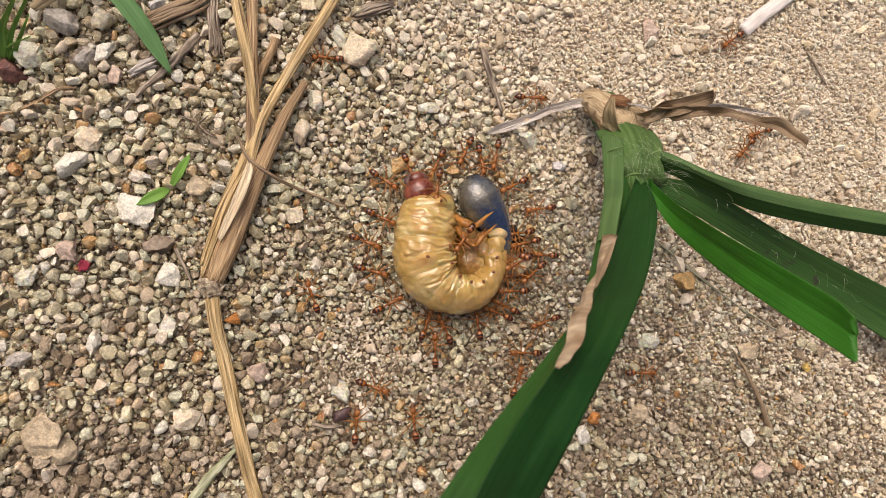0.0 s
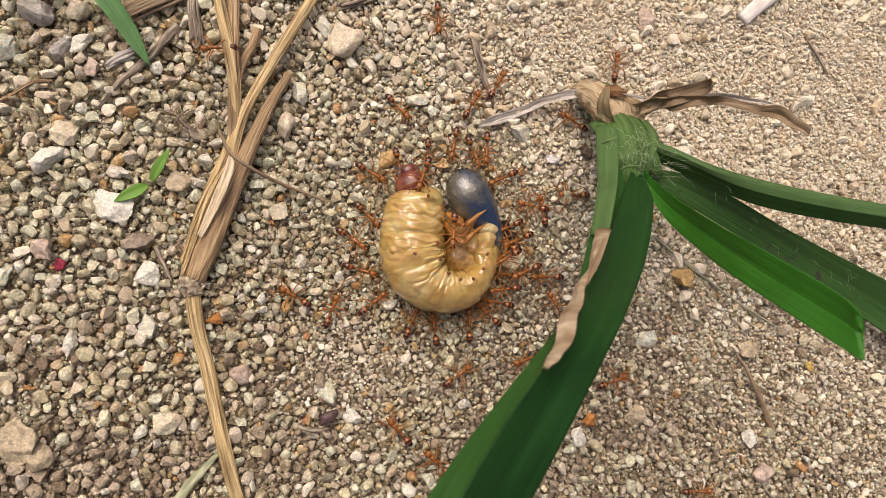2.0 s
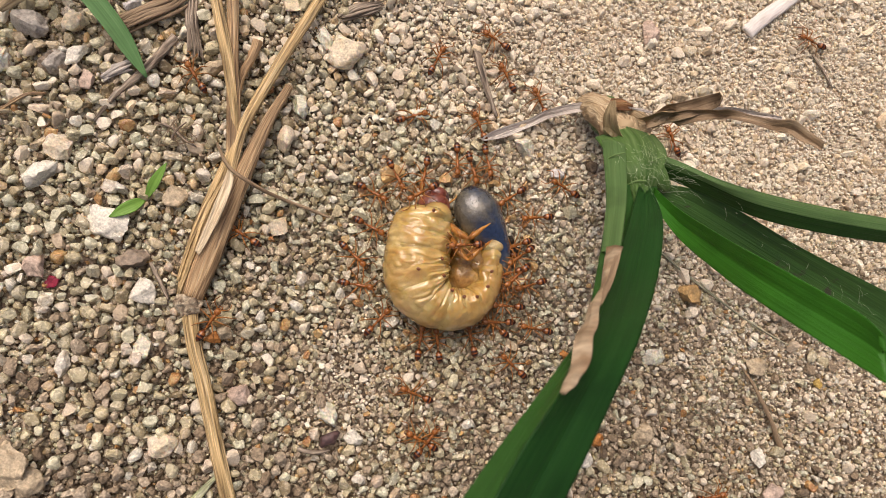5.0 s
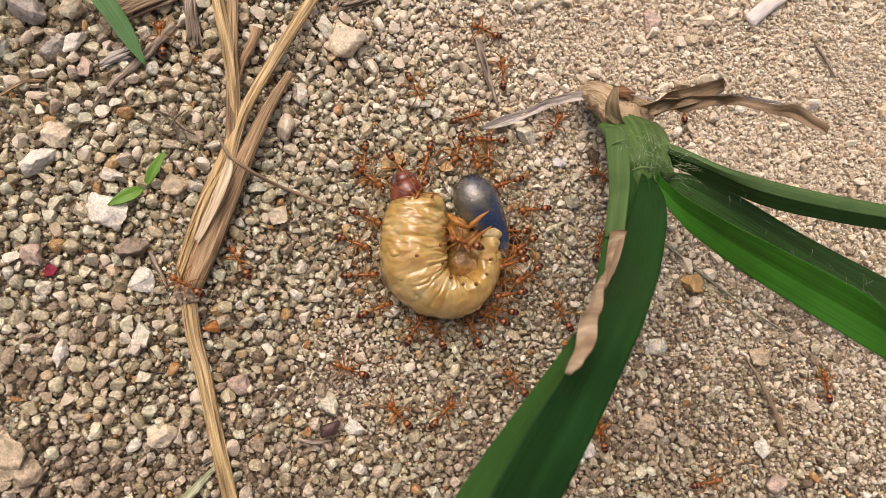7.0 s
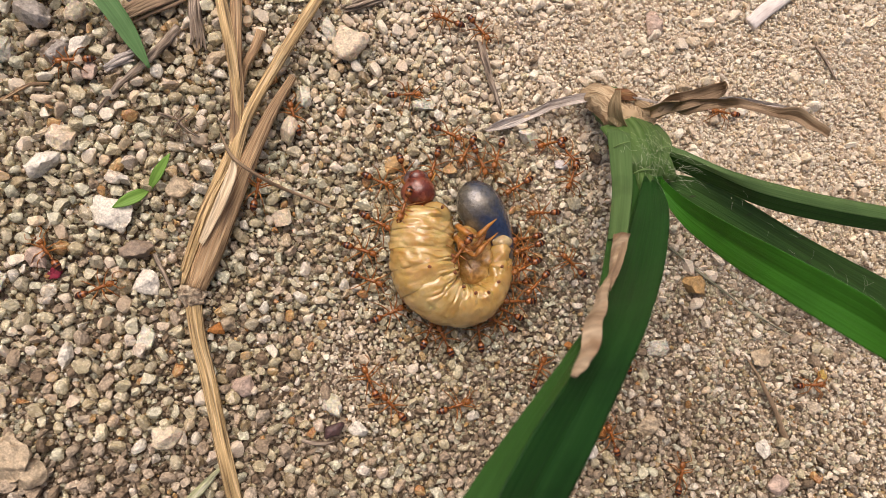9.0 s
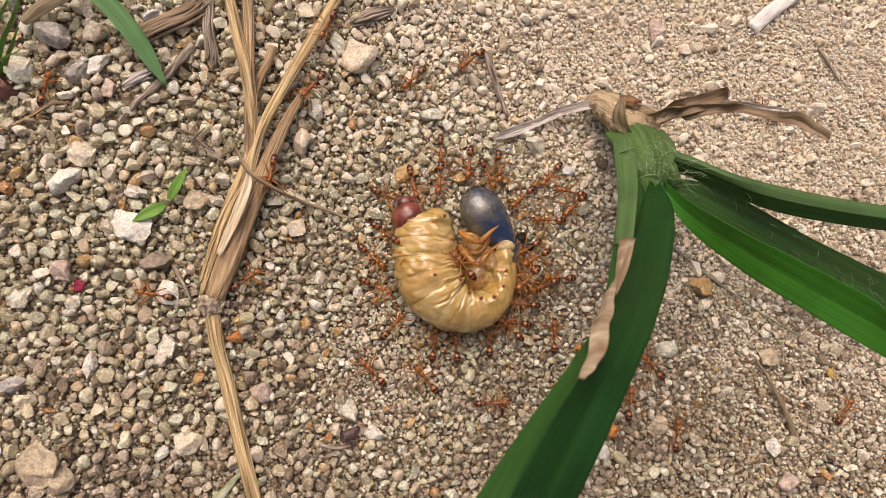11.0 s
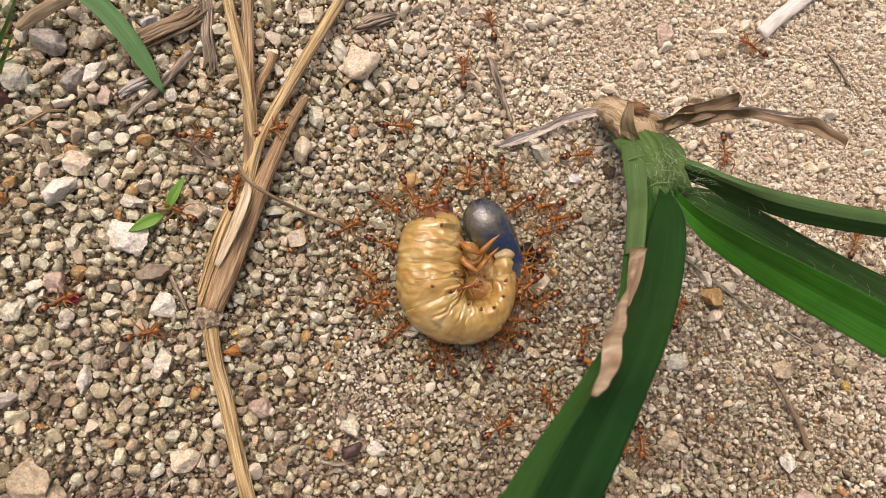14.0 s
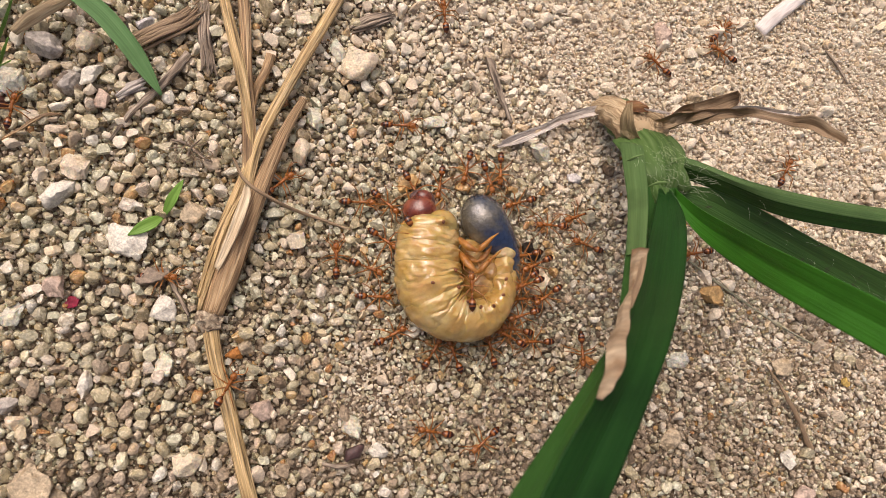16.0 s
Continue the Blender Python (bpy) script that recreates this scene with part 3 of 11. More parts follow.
for _at, _r, _kind, _sq, _long, _turn in (
    ((-30.85, 35.85, 0.00), 1.7, "dark brown", 0.7, 1.1, 30), ((-22.06, 43.86, 0.00), 1.2, "bluish", 0.7, 1.4, 20), ((-36.63, 35.86, 0.00), 1.9, "quartz", 0.8, 1.2, 80),
    ((-3.15, 15.02, 0.00), 1.5, "beige", 0.8, 1.1, 0), ((-29.57, 8.43, 0.00), 0.8, "crimson", 0.5, 1.8, 10), ((38.75, -13.34, 0.00), 1.1, "orange", 0.6, 1.1, 0),
    ((35.04, -1.93, 0.00), 0.9, "orange", 0.7, 1.1, 0), ((-7.77, -5.61, 0.00), 1.3, "pinkish", 0.7, 1.2, 0), ((37.16, -15.10, 0.00), 1.4, "white", 0.8, 1.2, 40),
    ((-36.74, -3.47, 0.00), 1.4, "grey", 0.7, 1.1, 0), ((-35.54, -5.38, 0.00), 1.3, "cream", 0.7, 1.3, 0), ((-2.69, 26.51, 0.00), 1.6, "beige", 0.8, 1.2, 80),
    ((15.58, 31.41, 0.00), 1.5, "quartz", 0.8, 1.1, 20), ((25.46, 21.75, 0.00), 0.9, "brown", 0.8, 1.1, 0)):
    pebble(_at, _r, _kind, _sq, _long, _turn)


def kind_of(x, y, crumb=0.0):
    """0 quartz, 1 pale dust, 2 earthy crumb."""
    a, d = rng.uniform(), dusty_lit(x, y)
    # extra pale grains beyond y 22 put the stronger light there into colour
    if a < 0.05 + 0.85 * d + 0.12 * (y > 22):
        return 1 if rng.uniform() > 0.6 * earthy_shaded(x, y) else 2
    return 2 if rng.uniform() < earthy_shaded(x, y) + crumb else 0


def lay_sand():
    big, cand, fill, fines = [], [], [], []
    radii = np.clip(np.sort(np.exp(rng.normal(-0.80, 0.30, 70000)))[::-1], 0.30, 1.1)
    for r in radii:
        x, y = rng.uniform(-60, 108), rng.uniform(-42, 70)
        r = min(1.05, r * coarse(x, y) * (1.8 if rng.uniform() < 0.16 * dusty_lit(x, y) else 1.0))
        if place_grain(x, y, r, 0.72):
            big.append((x, y, ground_height(x, y) - 0.1 + 0.5 * r - 0.12 * dusty_lit(x, y) + rng.uniform(-0.3, 0.3), r, kind_of(x, y)))
    # a bed of smaller grains under and between them
    for j in range(147):
        for i in range(226):
            x, y = -48 + (i + 0.5 * (j % 2)) * 0.65 + rng.uniform(-0.2, 0.2), -34 + j * 0.64 + rng.uniform(-0.2, 0.2)
            fill.append((x, y, ground_height(x, y) - 0.80 + 0.55 * dusty_lit(x, y) + rng.uniform(-0.15, 0.2), rng.uniform(0.28, 0.5) * (1 - 0.25 * dusty_lit(x, y)), kind_of(x, y, 0.15)))
    for _ in range(14000):
        x, y = rng.uniform(-50, 98), rng.uniform(-34, 60)
        r = rng.uniform(0.12, 0.3)
        if place_grain(x, y, r, 0.5):
            cand.append((x, y, ground_height(x, y) - 0.25 + 0.2 * dusty_lit(x, y) + rng.uniform(0, 0.4), r, kind_of(x, y, 0.1)))
    # fine crumbs: in the dust, and in brown patches between the grains
    while len(fines) < 24000:
        x, y = rng.uniform(-46, 92), rng.uniform(-32, 58)
        if rng.uniform() < 0.03 + 0.97 * max(dusty_lit(x, y), 0.6 * earthy_shaded(x, y)):
            fines.append((x, y, ground_height(x, y) - 0.35 + 0.4 * dusty_lit(x, y) + rng.uniform(-0.12, 0.3), rng.uniform(0.10, 0.25), kind_of(x, y, 0.4)))
    fill, big, cand, fines = np.array(fill), np.array(big), np.array(cand), np.array(fines)
    three = (M_GRAIN, M_DUST, M_EARTH)
    scatter_mesh("bed_sand", fill[:, :3], fill[:, 3], SHAPES_FINE, three, fill[:, 4].astype(np.int32))
    scatter_mesh("fine_crumbs", fines[:, :3], fines[:, 3], SHAPES_FINE, three, fines[:, 4].astype(np.int32))
    # the grains round the grub are pieces of their own
    d = np.hypot(big[:, 0] - 18, big[:, 1] - 13)
    order = np.argsort(np.where((d > 9.0) & (big[:, 3] > 0.45), d, 1e9))[:300]
    mask = np.zeros(len(big), bool)
    mask[order] = True
    rest = big[~mask]
    scatter_mesh("sand_grains", rest[:, :3], rest[:, 3], SHAPES_MID, three, rest[:, 4].astype(np.int32))
    scatter_mesh("fine_sand", cand[:, :3], cand[:, 3], SHAPES_FINE, three, cand[:, 4].astype(np.int32))
    # thinner cover further out
    k = 9000
    a = np.column_stack([rng.uniform(-190, 230, k), rng.uniform(-180, 210, k)])
    a = a[(a[:, 0] < -62) | (a[:, 0] > 110) | (a[:, 1] < -44) | (a[:, 1] > 72)]
    scatter_mesh("outer_sand", np.column_stack([a, np.full(len(a), 0.0)]), rng.uniform(0.4, 1.3, len(a)), SHAPES_FINE, (M_GRAIN,))
    meshes = []
    for v, f in SHAPES_MID[:14]:
        me = bpy.data.meshes.new("grain")
        me.from_pydata([tuple(p * U) for p in v], [], [tuple(int(i) for i in q) for q in f])
        me.materials.append(M_PIECE)
        meshes.append(me)
    for i in order:
        g = new("grain", meshes[int(rng.integers(0, 14))])
        g.parent = ground
        s = big[i, 3]
        g.matrix_basis = Matrix.LocRotScale(Vector(big[i, :3]) * U, Euler((rng.normal() * 0.5, rng.normal() * 0.5, rng.uniform(0, 6.28))), Vector((s, s, s)))


# ---- the grass plant ----
def build_plant():
    plant = thing("grass_plant", (44.14, 31.44, 0.00), "uprooted green grass shoot with withered base lying on sand", "grass plant")
    bm = bmesh.new()
    tube(bm, [(39.04, 32.73, 2.00), (40.61, 31.57, 3.20), (41.64, 29.21, 5.00), (41.31, 25.24, 8.00), (40.55, 20.33, 12.00), (39.39, 16.14, 16.00)], [1.2, 2.6, 2.9, 2.5, 2.0, 1.0], n=26, seg=28, flat=0.75, ribs=1, rib_depth=0.03, rough=0.10)
    part("sheath", bm, M_SHEATH, plant, "pale green ribbed grass sheath")
    bm = bmesh.new()
    tube(bm, [(37.84, 33.36, 2.00), (39.08, 32.38, 3.60), (40.31, 30.29, 5.60), (41.09, 27.59, 7.60), (41.24, 26.19, 8.60)], [0.8, 1.9, 2.4, 2.5, 2.3], n=30, seg=64, flat=0.75, ribs=1, rib_depth=0.022, rough=0.2)
    part("dry_sheath", bm, M_CROWN, plant, "papery tan dried sheath round the base")
    bm = bmesh.new()
    ribbon(bm, [(38.38, 26.12, 9.00), (37.32, 27.23, 10.50), (37.16, 28.49, 11.50), (37.74, 29.87, 12.20)], [(41.54, 25.86, 9.80), (39.87, 25.57, 11.00), (38.67, 27.38, 12.00), (38.40, 29.97, 12.40)], sag=0.12, thick=0.2, n=26, ripple=0.4, ridges=0.06)
    part("dry_bract", bm, M_DRY_OLIVE, plant, "olive brown curled dry bract")
    bm = bmesh.new()
    ball(bm, (41.11, 27.58, 8.80), (1.35, 1.25, 1.2), u=24, v=16)
    for v in bm.verts:
        v.co += v.co.normalized() * 0.12 * noise.noise(v.co * 1.6)
    part("dry_knob", bm, M_CROWN, plant, "rounded tan dried bud")
    bm = bmesh.new()
    ribbon(bm, [(42.36, 30.41, 8.00), (42.65, 30.38, 9.00), (43.60, 29.34, 9.50), (45.16, 28.68, 9.00)], [(41.65, 28.05, 9.50), (42.08, 26.12, 10.00), (43.47, 26.03, 10.00), (45.35, 27.78, 9.00)], sag=0.3, thick=0.2, n=24, ripple=0.7, ridges=0.05)
    part("dry_bract", bm, M_CROWN, plant, "reddish tan cupped dry bract")
    bm = bmesh.new()
    ribbon(bm, [(41.21, 30.10, 10.00), (42.49, 29.58, 10.80), (44.34, 29.33, 10.50)], [(41.51, 29.82, 10.00), (42.47, 29.21, 10.80), (44.16, 29.03, 10.50)], sag=0.1, thick=0.2, n=14, ripple=0.3)
    part("dry_splinter", bm, M_DRY_PALE, plant, "pale dry splinter")
    bm = bmesh.new()
    ribbon(bm, [(40.53, 32.06, 7.00), (41.07, 31.54, 8.50), (42.46, 31.00, 8.50)], [(40.30, 30.31, 8.00), (40.90, 29.84, 9.00), (42.26, 29.97, 8.80)], sag=-0.3, thick=0.2, n=14, ripple=0.6)
    part("dry_bract", bm, M_RUST, plant, "rust brown dry bract")
    bm = bmesh.new()
    ribbon(bm, [(38.50, 32.89, 4.00), (33.88, 32.15, 2.50), (30.22, 30.60, 1.80), (25.68, 28.95, 1.30), (23.63, 27.61, 1.00)], [(38.02, 31.36, 4.00), (34.28, 30.90, 2.50), (31.05, 29.71, 1.80), (27.34, 28.10, 1.30), (23.96, 27.29, 1.00)],
           sag=0.4, thick=0.18, n=30, ripple=1.0)
    part("dry_blade", bm, M_DRY_PALE, plant, "bleached curled dry blade")
    bm = bmesh.new()
    ribbon(bm, [(44.50, 28.63, 9.50), (44.38, 29.20, 13.00), (45.68, 28.90, 16.00), (47.27, 28.90, 18.50), (47.75, 28.77, 20.00)], [(44.91, 27.44, 9.50), (44.99, 27.21, 12.50), (45.98, 26.83, 15.50), (47.60, 27.17, 18.00), (47.82, 27.69, 20.00)], sag=0.3, thick=0.2, n=24, ripple=1.2)
    part("dry_blade", bm, M_DRY, plant, "brown rolled dry blade")
    bm = bmesh.new()
    ribbon(bm, [(42.68, 28.70, 10.00), (45.10, 28.01, 15.00), (47.60, 26.53, 20.00), (50.16, 24.69, 24.00), (51.94, 22.98, 27.00), (53.56, 20.19, 29.00)],
           [(43.60, 27.32, 10.00), (45.99, 27.00, 14.00), (47.68, 25.39, 20.00), (49.94, 23.58, 24.00), (51.34, 21.70, 27.00), (53.08, 19.40, 29.00)], sag=0.55, thick=0.2, n=44, ripple=1.3)
    part("dry_blade", bm, M_DRY, plant, "brown twisted dry blade curling upwards")
    bm = bmesh.new()
    ribbon(bm, [(43.39, 28.87, 8.00), (48.16, 29.27, 11.00), (53.03, 29.17, 14.00), (58.13, 27.16, 17.00)], [(45.48, 28.31, 8.00), (48.55, 28.74, 11.00), (53.39, 28.26, 14.00), (58.10, 26.78, 17.00)], sag=0.5, thick=0.15, n=30, ripple=0.8)
    part("dry_blade", bm, M_DRY_PALE, plant, "thin bleached dry blade")
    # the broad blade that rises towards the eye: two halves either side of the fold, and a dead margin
    # the fold's lit and shaded sides are set by a lighter and a darker green
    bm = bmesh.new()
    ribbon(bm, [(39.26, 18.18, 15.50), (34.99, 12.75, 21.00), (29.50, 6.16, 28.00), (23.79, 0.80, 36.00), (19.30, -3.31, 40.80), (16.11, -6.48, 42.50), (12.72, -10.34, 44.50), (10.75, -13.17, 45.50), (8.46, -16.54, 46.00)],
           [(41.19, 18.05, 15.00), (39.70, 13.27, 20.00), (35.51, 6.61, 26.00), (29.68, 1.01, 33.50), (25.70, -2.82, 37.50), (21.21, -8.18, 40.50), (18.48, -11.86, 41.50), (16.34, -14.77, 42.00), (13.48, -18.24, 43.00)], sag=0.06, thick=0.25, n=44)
    part("blade", bm, M_LEAF, plant, "folded blade half in darker, shaded green")
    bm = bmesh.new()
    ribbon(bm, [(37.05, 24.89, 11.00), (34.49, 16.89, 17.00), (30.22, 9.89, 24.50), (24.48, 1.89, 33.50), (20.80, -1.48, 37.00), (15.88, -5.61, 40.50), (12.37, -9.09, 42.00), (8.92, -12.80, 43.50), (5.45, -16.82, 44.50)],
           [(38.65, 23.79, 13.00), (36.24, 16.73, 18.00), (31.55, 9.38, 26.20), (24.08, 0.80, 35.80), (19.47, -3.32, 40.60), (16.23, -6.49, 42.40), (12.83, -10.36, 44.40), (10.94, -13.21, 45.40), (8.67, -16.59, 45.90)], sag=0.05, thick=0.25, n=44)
    part("blade", bm, M_LEAF_MID, plant, "folded blade half in lighter, lit green")
    bm = bmesh.new()
    ribbon(bm, [(36.77, 25.10, 11.30), (35.25, 20.21, 15.00), (33.44, 15.43, 19.00), (29.50, 9.01, 26.00)], [(38.70, 23.93, 13.60), (37.40, 19.95, 16.40), (35.41, 15.28, 20.00), (30.96, 8.76, 27.20)], sag=-0.08, thick=0.2, n=26, ridges=0.03)
    part("blade", bm, M_LEAF_GREY, plant, "grey-green flat hairy blade base")
    bm = bmesh.new()
    ribbon(bm, [(38.07, 19.02, 14.20), (37.17, 16.48, 15.60), (35.65, 13.30, 18.00), (33.54, 10.16, 21.50), (31.12, 7.28, 25.00)],
           [(41.90, 18.33, 15.20), (40.62, 16.34, 16.60), (37.87, 13.42, 19.00), (34.09, 10.25, 22.60), (31.71, 7.94, 25.40)], sag=0.10, thick=0.2, n=26, ridges=0.05)
    part("blade_base", bm, M_LEAF_MID, plant, "dark green inner base of the folded blade")
    # ribbed sheath that opens into the blades, with pale lines where they part
    bm = bmesh.new()
    ribbon(bm, [(36.95, 26.12, 8.80), (36.97, 24.48, 10.60), (36.75, 22.46, 12.60), (37.93, 19.90, 14.60), (38.62, 17.57, 13.40)],
           [(45.04, 26.54, 9.40), (45.00, 24.47, 11.60), (44.22, 22.63, 13.60), (42.66, 20.31, 15.20), (41.85, 17.42, 13.80)], sag=-0.16, thick=0.2, n=30, m=30, ridges=0.07)
    part("sheath_wrap", bm, M_SHEATH, plant, "pale green ribbed sheath with fine veins")
    for pts in ([(36.13, 21.89, 14.00), (36.70, 22.14, 15.00), (37.84, 22.40, 15.40)], [(37.18, 18.12, 17.00), (38.19, 18.44, 17.60), (39.71, 18.44, 17.40)], [(41.20, 21.33, 15.40), (42.10, 21.81, 15.60), (43.50, 22.08, 15.20)]):
        bm = bmesh.new()
        tube(bm, pts, [0.05, 0.13, 0.05], n=12, seg=8, flat=0.6, rough=0.2)
        part("ligule", bm, M_EDGE, plant, "pale line where the blade leaves the sheath")
    bm = bmesh.new()
    tube(bm, [(41.70, 25.78, 9.00), (42.10, 22.81, 12.00), (42.56, 20.08, 14.00), (44.00, 18.44, 13.50)], [1.4, 1.6, 1.3, 0.7], n=18, seg=24, flat=0.8, ribs=1, rib_depth=0.03, rough=0.08)
    part("joint", bm, M_SHEATH, plant, "swollen yellow-green joint of the shoot")
    bm = bmesh.new()
    ribbon(bm, [(29.88, 9.44, 26.50), (27.67, 6.26, 30.00), (24.35, 2.65, 34.60), (22.23, 0.79, 37.00), (20.76, -1.14, 39.40), (19.40, -2.55, 41.40), (18.53, -3.37, 42.60)],
           [(31.27, 9.22, 27.40), (28.32, 6.17, 31.00), (25.66, 3.54, 34.60), (23.97, 1.53, 37.20), (23.30, 0.67, 38.00), (22.23, -0.78, 39.80), (20.67, -2.12, 41.40), (19.96, -2.89, 42.20), (18.87, -3.55, 42.80)],
           sag=-0.06, thick=0.25, n=60, ripple=0.6)
    part("dead_margin", bm, M_SCAR, plant, "tan shrivelled dead patch on the blade edge")
    bm = bmesh.new()
    ribbon(bm, [(30.32, 8.92, 27.80), (28.54, 6.98, 30.30), (26.54, 5.05, 32.90), (25.18, 3.30, 35.20)], [(30.73, 8.78, 28.00), (29.18, 7.08, 30.50), (26.93, 4.81, 33.30), (25.20, 3.18, 35.40)], sag=0.15, thick=0.15, n=16, ripple=0.3)
    part("dead_fold", bm, M_DRY, plant, "dark brown crease in the dead patch")
    # fine pale hairs where the blades part
    bm = bmesh.new()
    hair = random.Random(5)
    for _ in range(40):
        s = Vector((42.9, 18.7, 16.6)) + Vector((hair.gauss(0, 1.1), hair.gauss(0, 0.9), hair.gauss(0, 0.4)))
        e = s + Vector((hair.gauss(1.1, 0.8), hair.gauss(-0.5, 0.7), hair.uniform(0.2, 0.8)))
        tube(bm, [s, (s + e) / 2 + Vector((0, 0, 0.4)), e], [0.0055, 0.005, 0.003], n=5, seg=4)
    for _ in range(130):
        s = Vector((40.2, 21.0, 16.0)) + Vector((hair.gauss(0, 1.6), hair.gauss(0, 1.7), hair.gauss(0, 0.4)))
        e = s + Vector((hair.gauss(0, 0.5), hair.gauss(-0.6, 0.5), hair.uniform(0.1, 0.6)))
        tube(bm, [s, (s + e) / 2 + Vector((0, 0, 0.2)), e], [0.0055, 0.005, 0.003], n=4, seg=4)
    for _ in range(22):
        f = hair.uniform(0, 1)
        s = Vector((46.0 + 26 * f, 16.0 - 13 * f, 19.5 - 6 * f)) + Vector((hair.gauss(0, 0.6), hair.gauss(0, 1.2), 0.2))
        e = s + Vector((hair.gauss(0.3, 0.5), hair.gauss(-0.9, 0.6), hair.uniform(0.2, 0.6)))
        tube(bm, [s, (s + e) / 2 + Vector((0, 0, 0.2)), e], [0.005, 0.0045, 0.003], n=4, seg=4)
    tagged(part("hairs", bm, M_HAIR, plant, "fine pale hairs"), kind="stuff")
    # blades reaching away to the side
    bm = bmesh.new()
    ribbon(bm, [(42.73, 23.04, 13.00), (44.87, 21.71, 15.00), (50.37, 18.61, 17.00), (60.30, 16.38, 17.00), (74.77, 14.53, 16.00), (94.00, 12.57, 14.00)],
           [(42.68, 21.86, 13.35), (46.94, 19.35, 15.65), (53.20, 16.10, 17.35), (63.17, 14.08, 17.35), (74.61, 12.79, 16.35), (93.80, 10.83, 14.35)], sag=-0.10, thick=0.22, n=30)
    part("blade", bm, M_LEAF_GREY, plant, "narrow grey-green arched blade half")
    # this half slopes from the sun; its shade is put into the darker green
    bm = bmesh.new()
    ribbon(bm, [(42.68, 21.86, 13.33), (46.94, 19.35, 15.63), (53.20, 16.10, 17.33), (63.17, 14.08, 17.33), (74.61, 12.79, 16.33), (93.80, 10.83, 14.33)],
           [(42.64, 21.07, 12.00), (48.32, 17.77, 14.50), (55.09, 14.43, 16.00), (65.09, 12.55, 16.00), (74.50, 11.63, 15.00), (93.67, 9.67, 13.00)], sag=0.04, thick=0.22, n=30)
    part("blade", bm, M_LEAF_SHADED, plant, "lower half of the arched blade in darker, shaded green")
    bm = bmesh.new()
    ribbon(bm, [(42.72, 19.41, 13.00), (49.67, 17.67, 14.00), (63.67, 11.31, 12.00), (80.31, 4.95, 9.00), (100.34, -2.69, 5.00)], [(43.00, 18.12, 12.00), (46.92, 15.79, 12.00), (59.89, 9.32, 10.00), (77.34, 0.49, 6.00), (93.74, -8.23, 3.00)], sag=0.1, thick=0.25, n=30)
    part("blade", bm, M_LEAF_SPOT, plant, "dark green broad blade with brown spots")
    bm = bmesh.new()
    ribbon(bm, [(41.00, 18.12, 16.00), (41.98, 14.83, 19.56), (42.64, 10.31, 27.30), (42.95, 6.89, 33.99), (45.24, 2.50, 40.48), (45.67, 0.73, 42.50)],
           [(40.60, 16.17, 16.00), (41.81, 11.39, 19.56), (42.37, 6.91, 25.98), (42.25, 3.56, 32.39), (44.67, -1.44, 39.64), (45.27, -3.06, 42.40)], sag=0.13, thick=0.18, n=40, torn=1.1)
    part("blade", bm, M_LEAF_LIGHT, plant, "bright green blade half with a torn tip")
    return plant


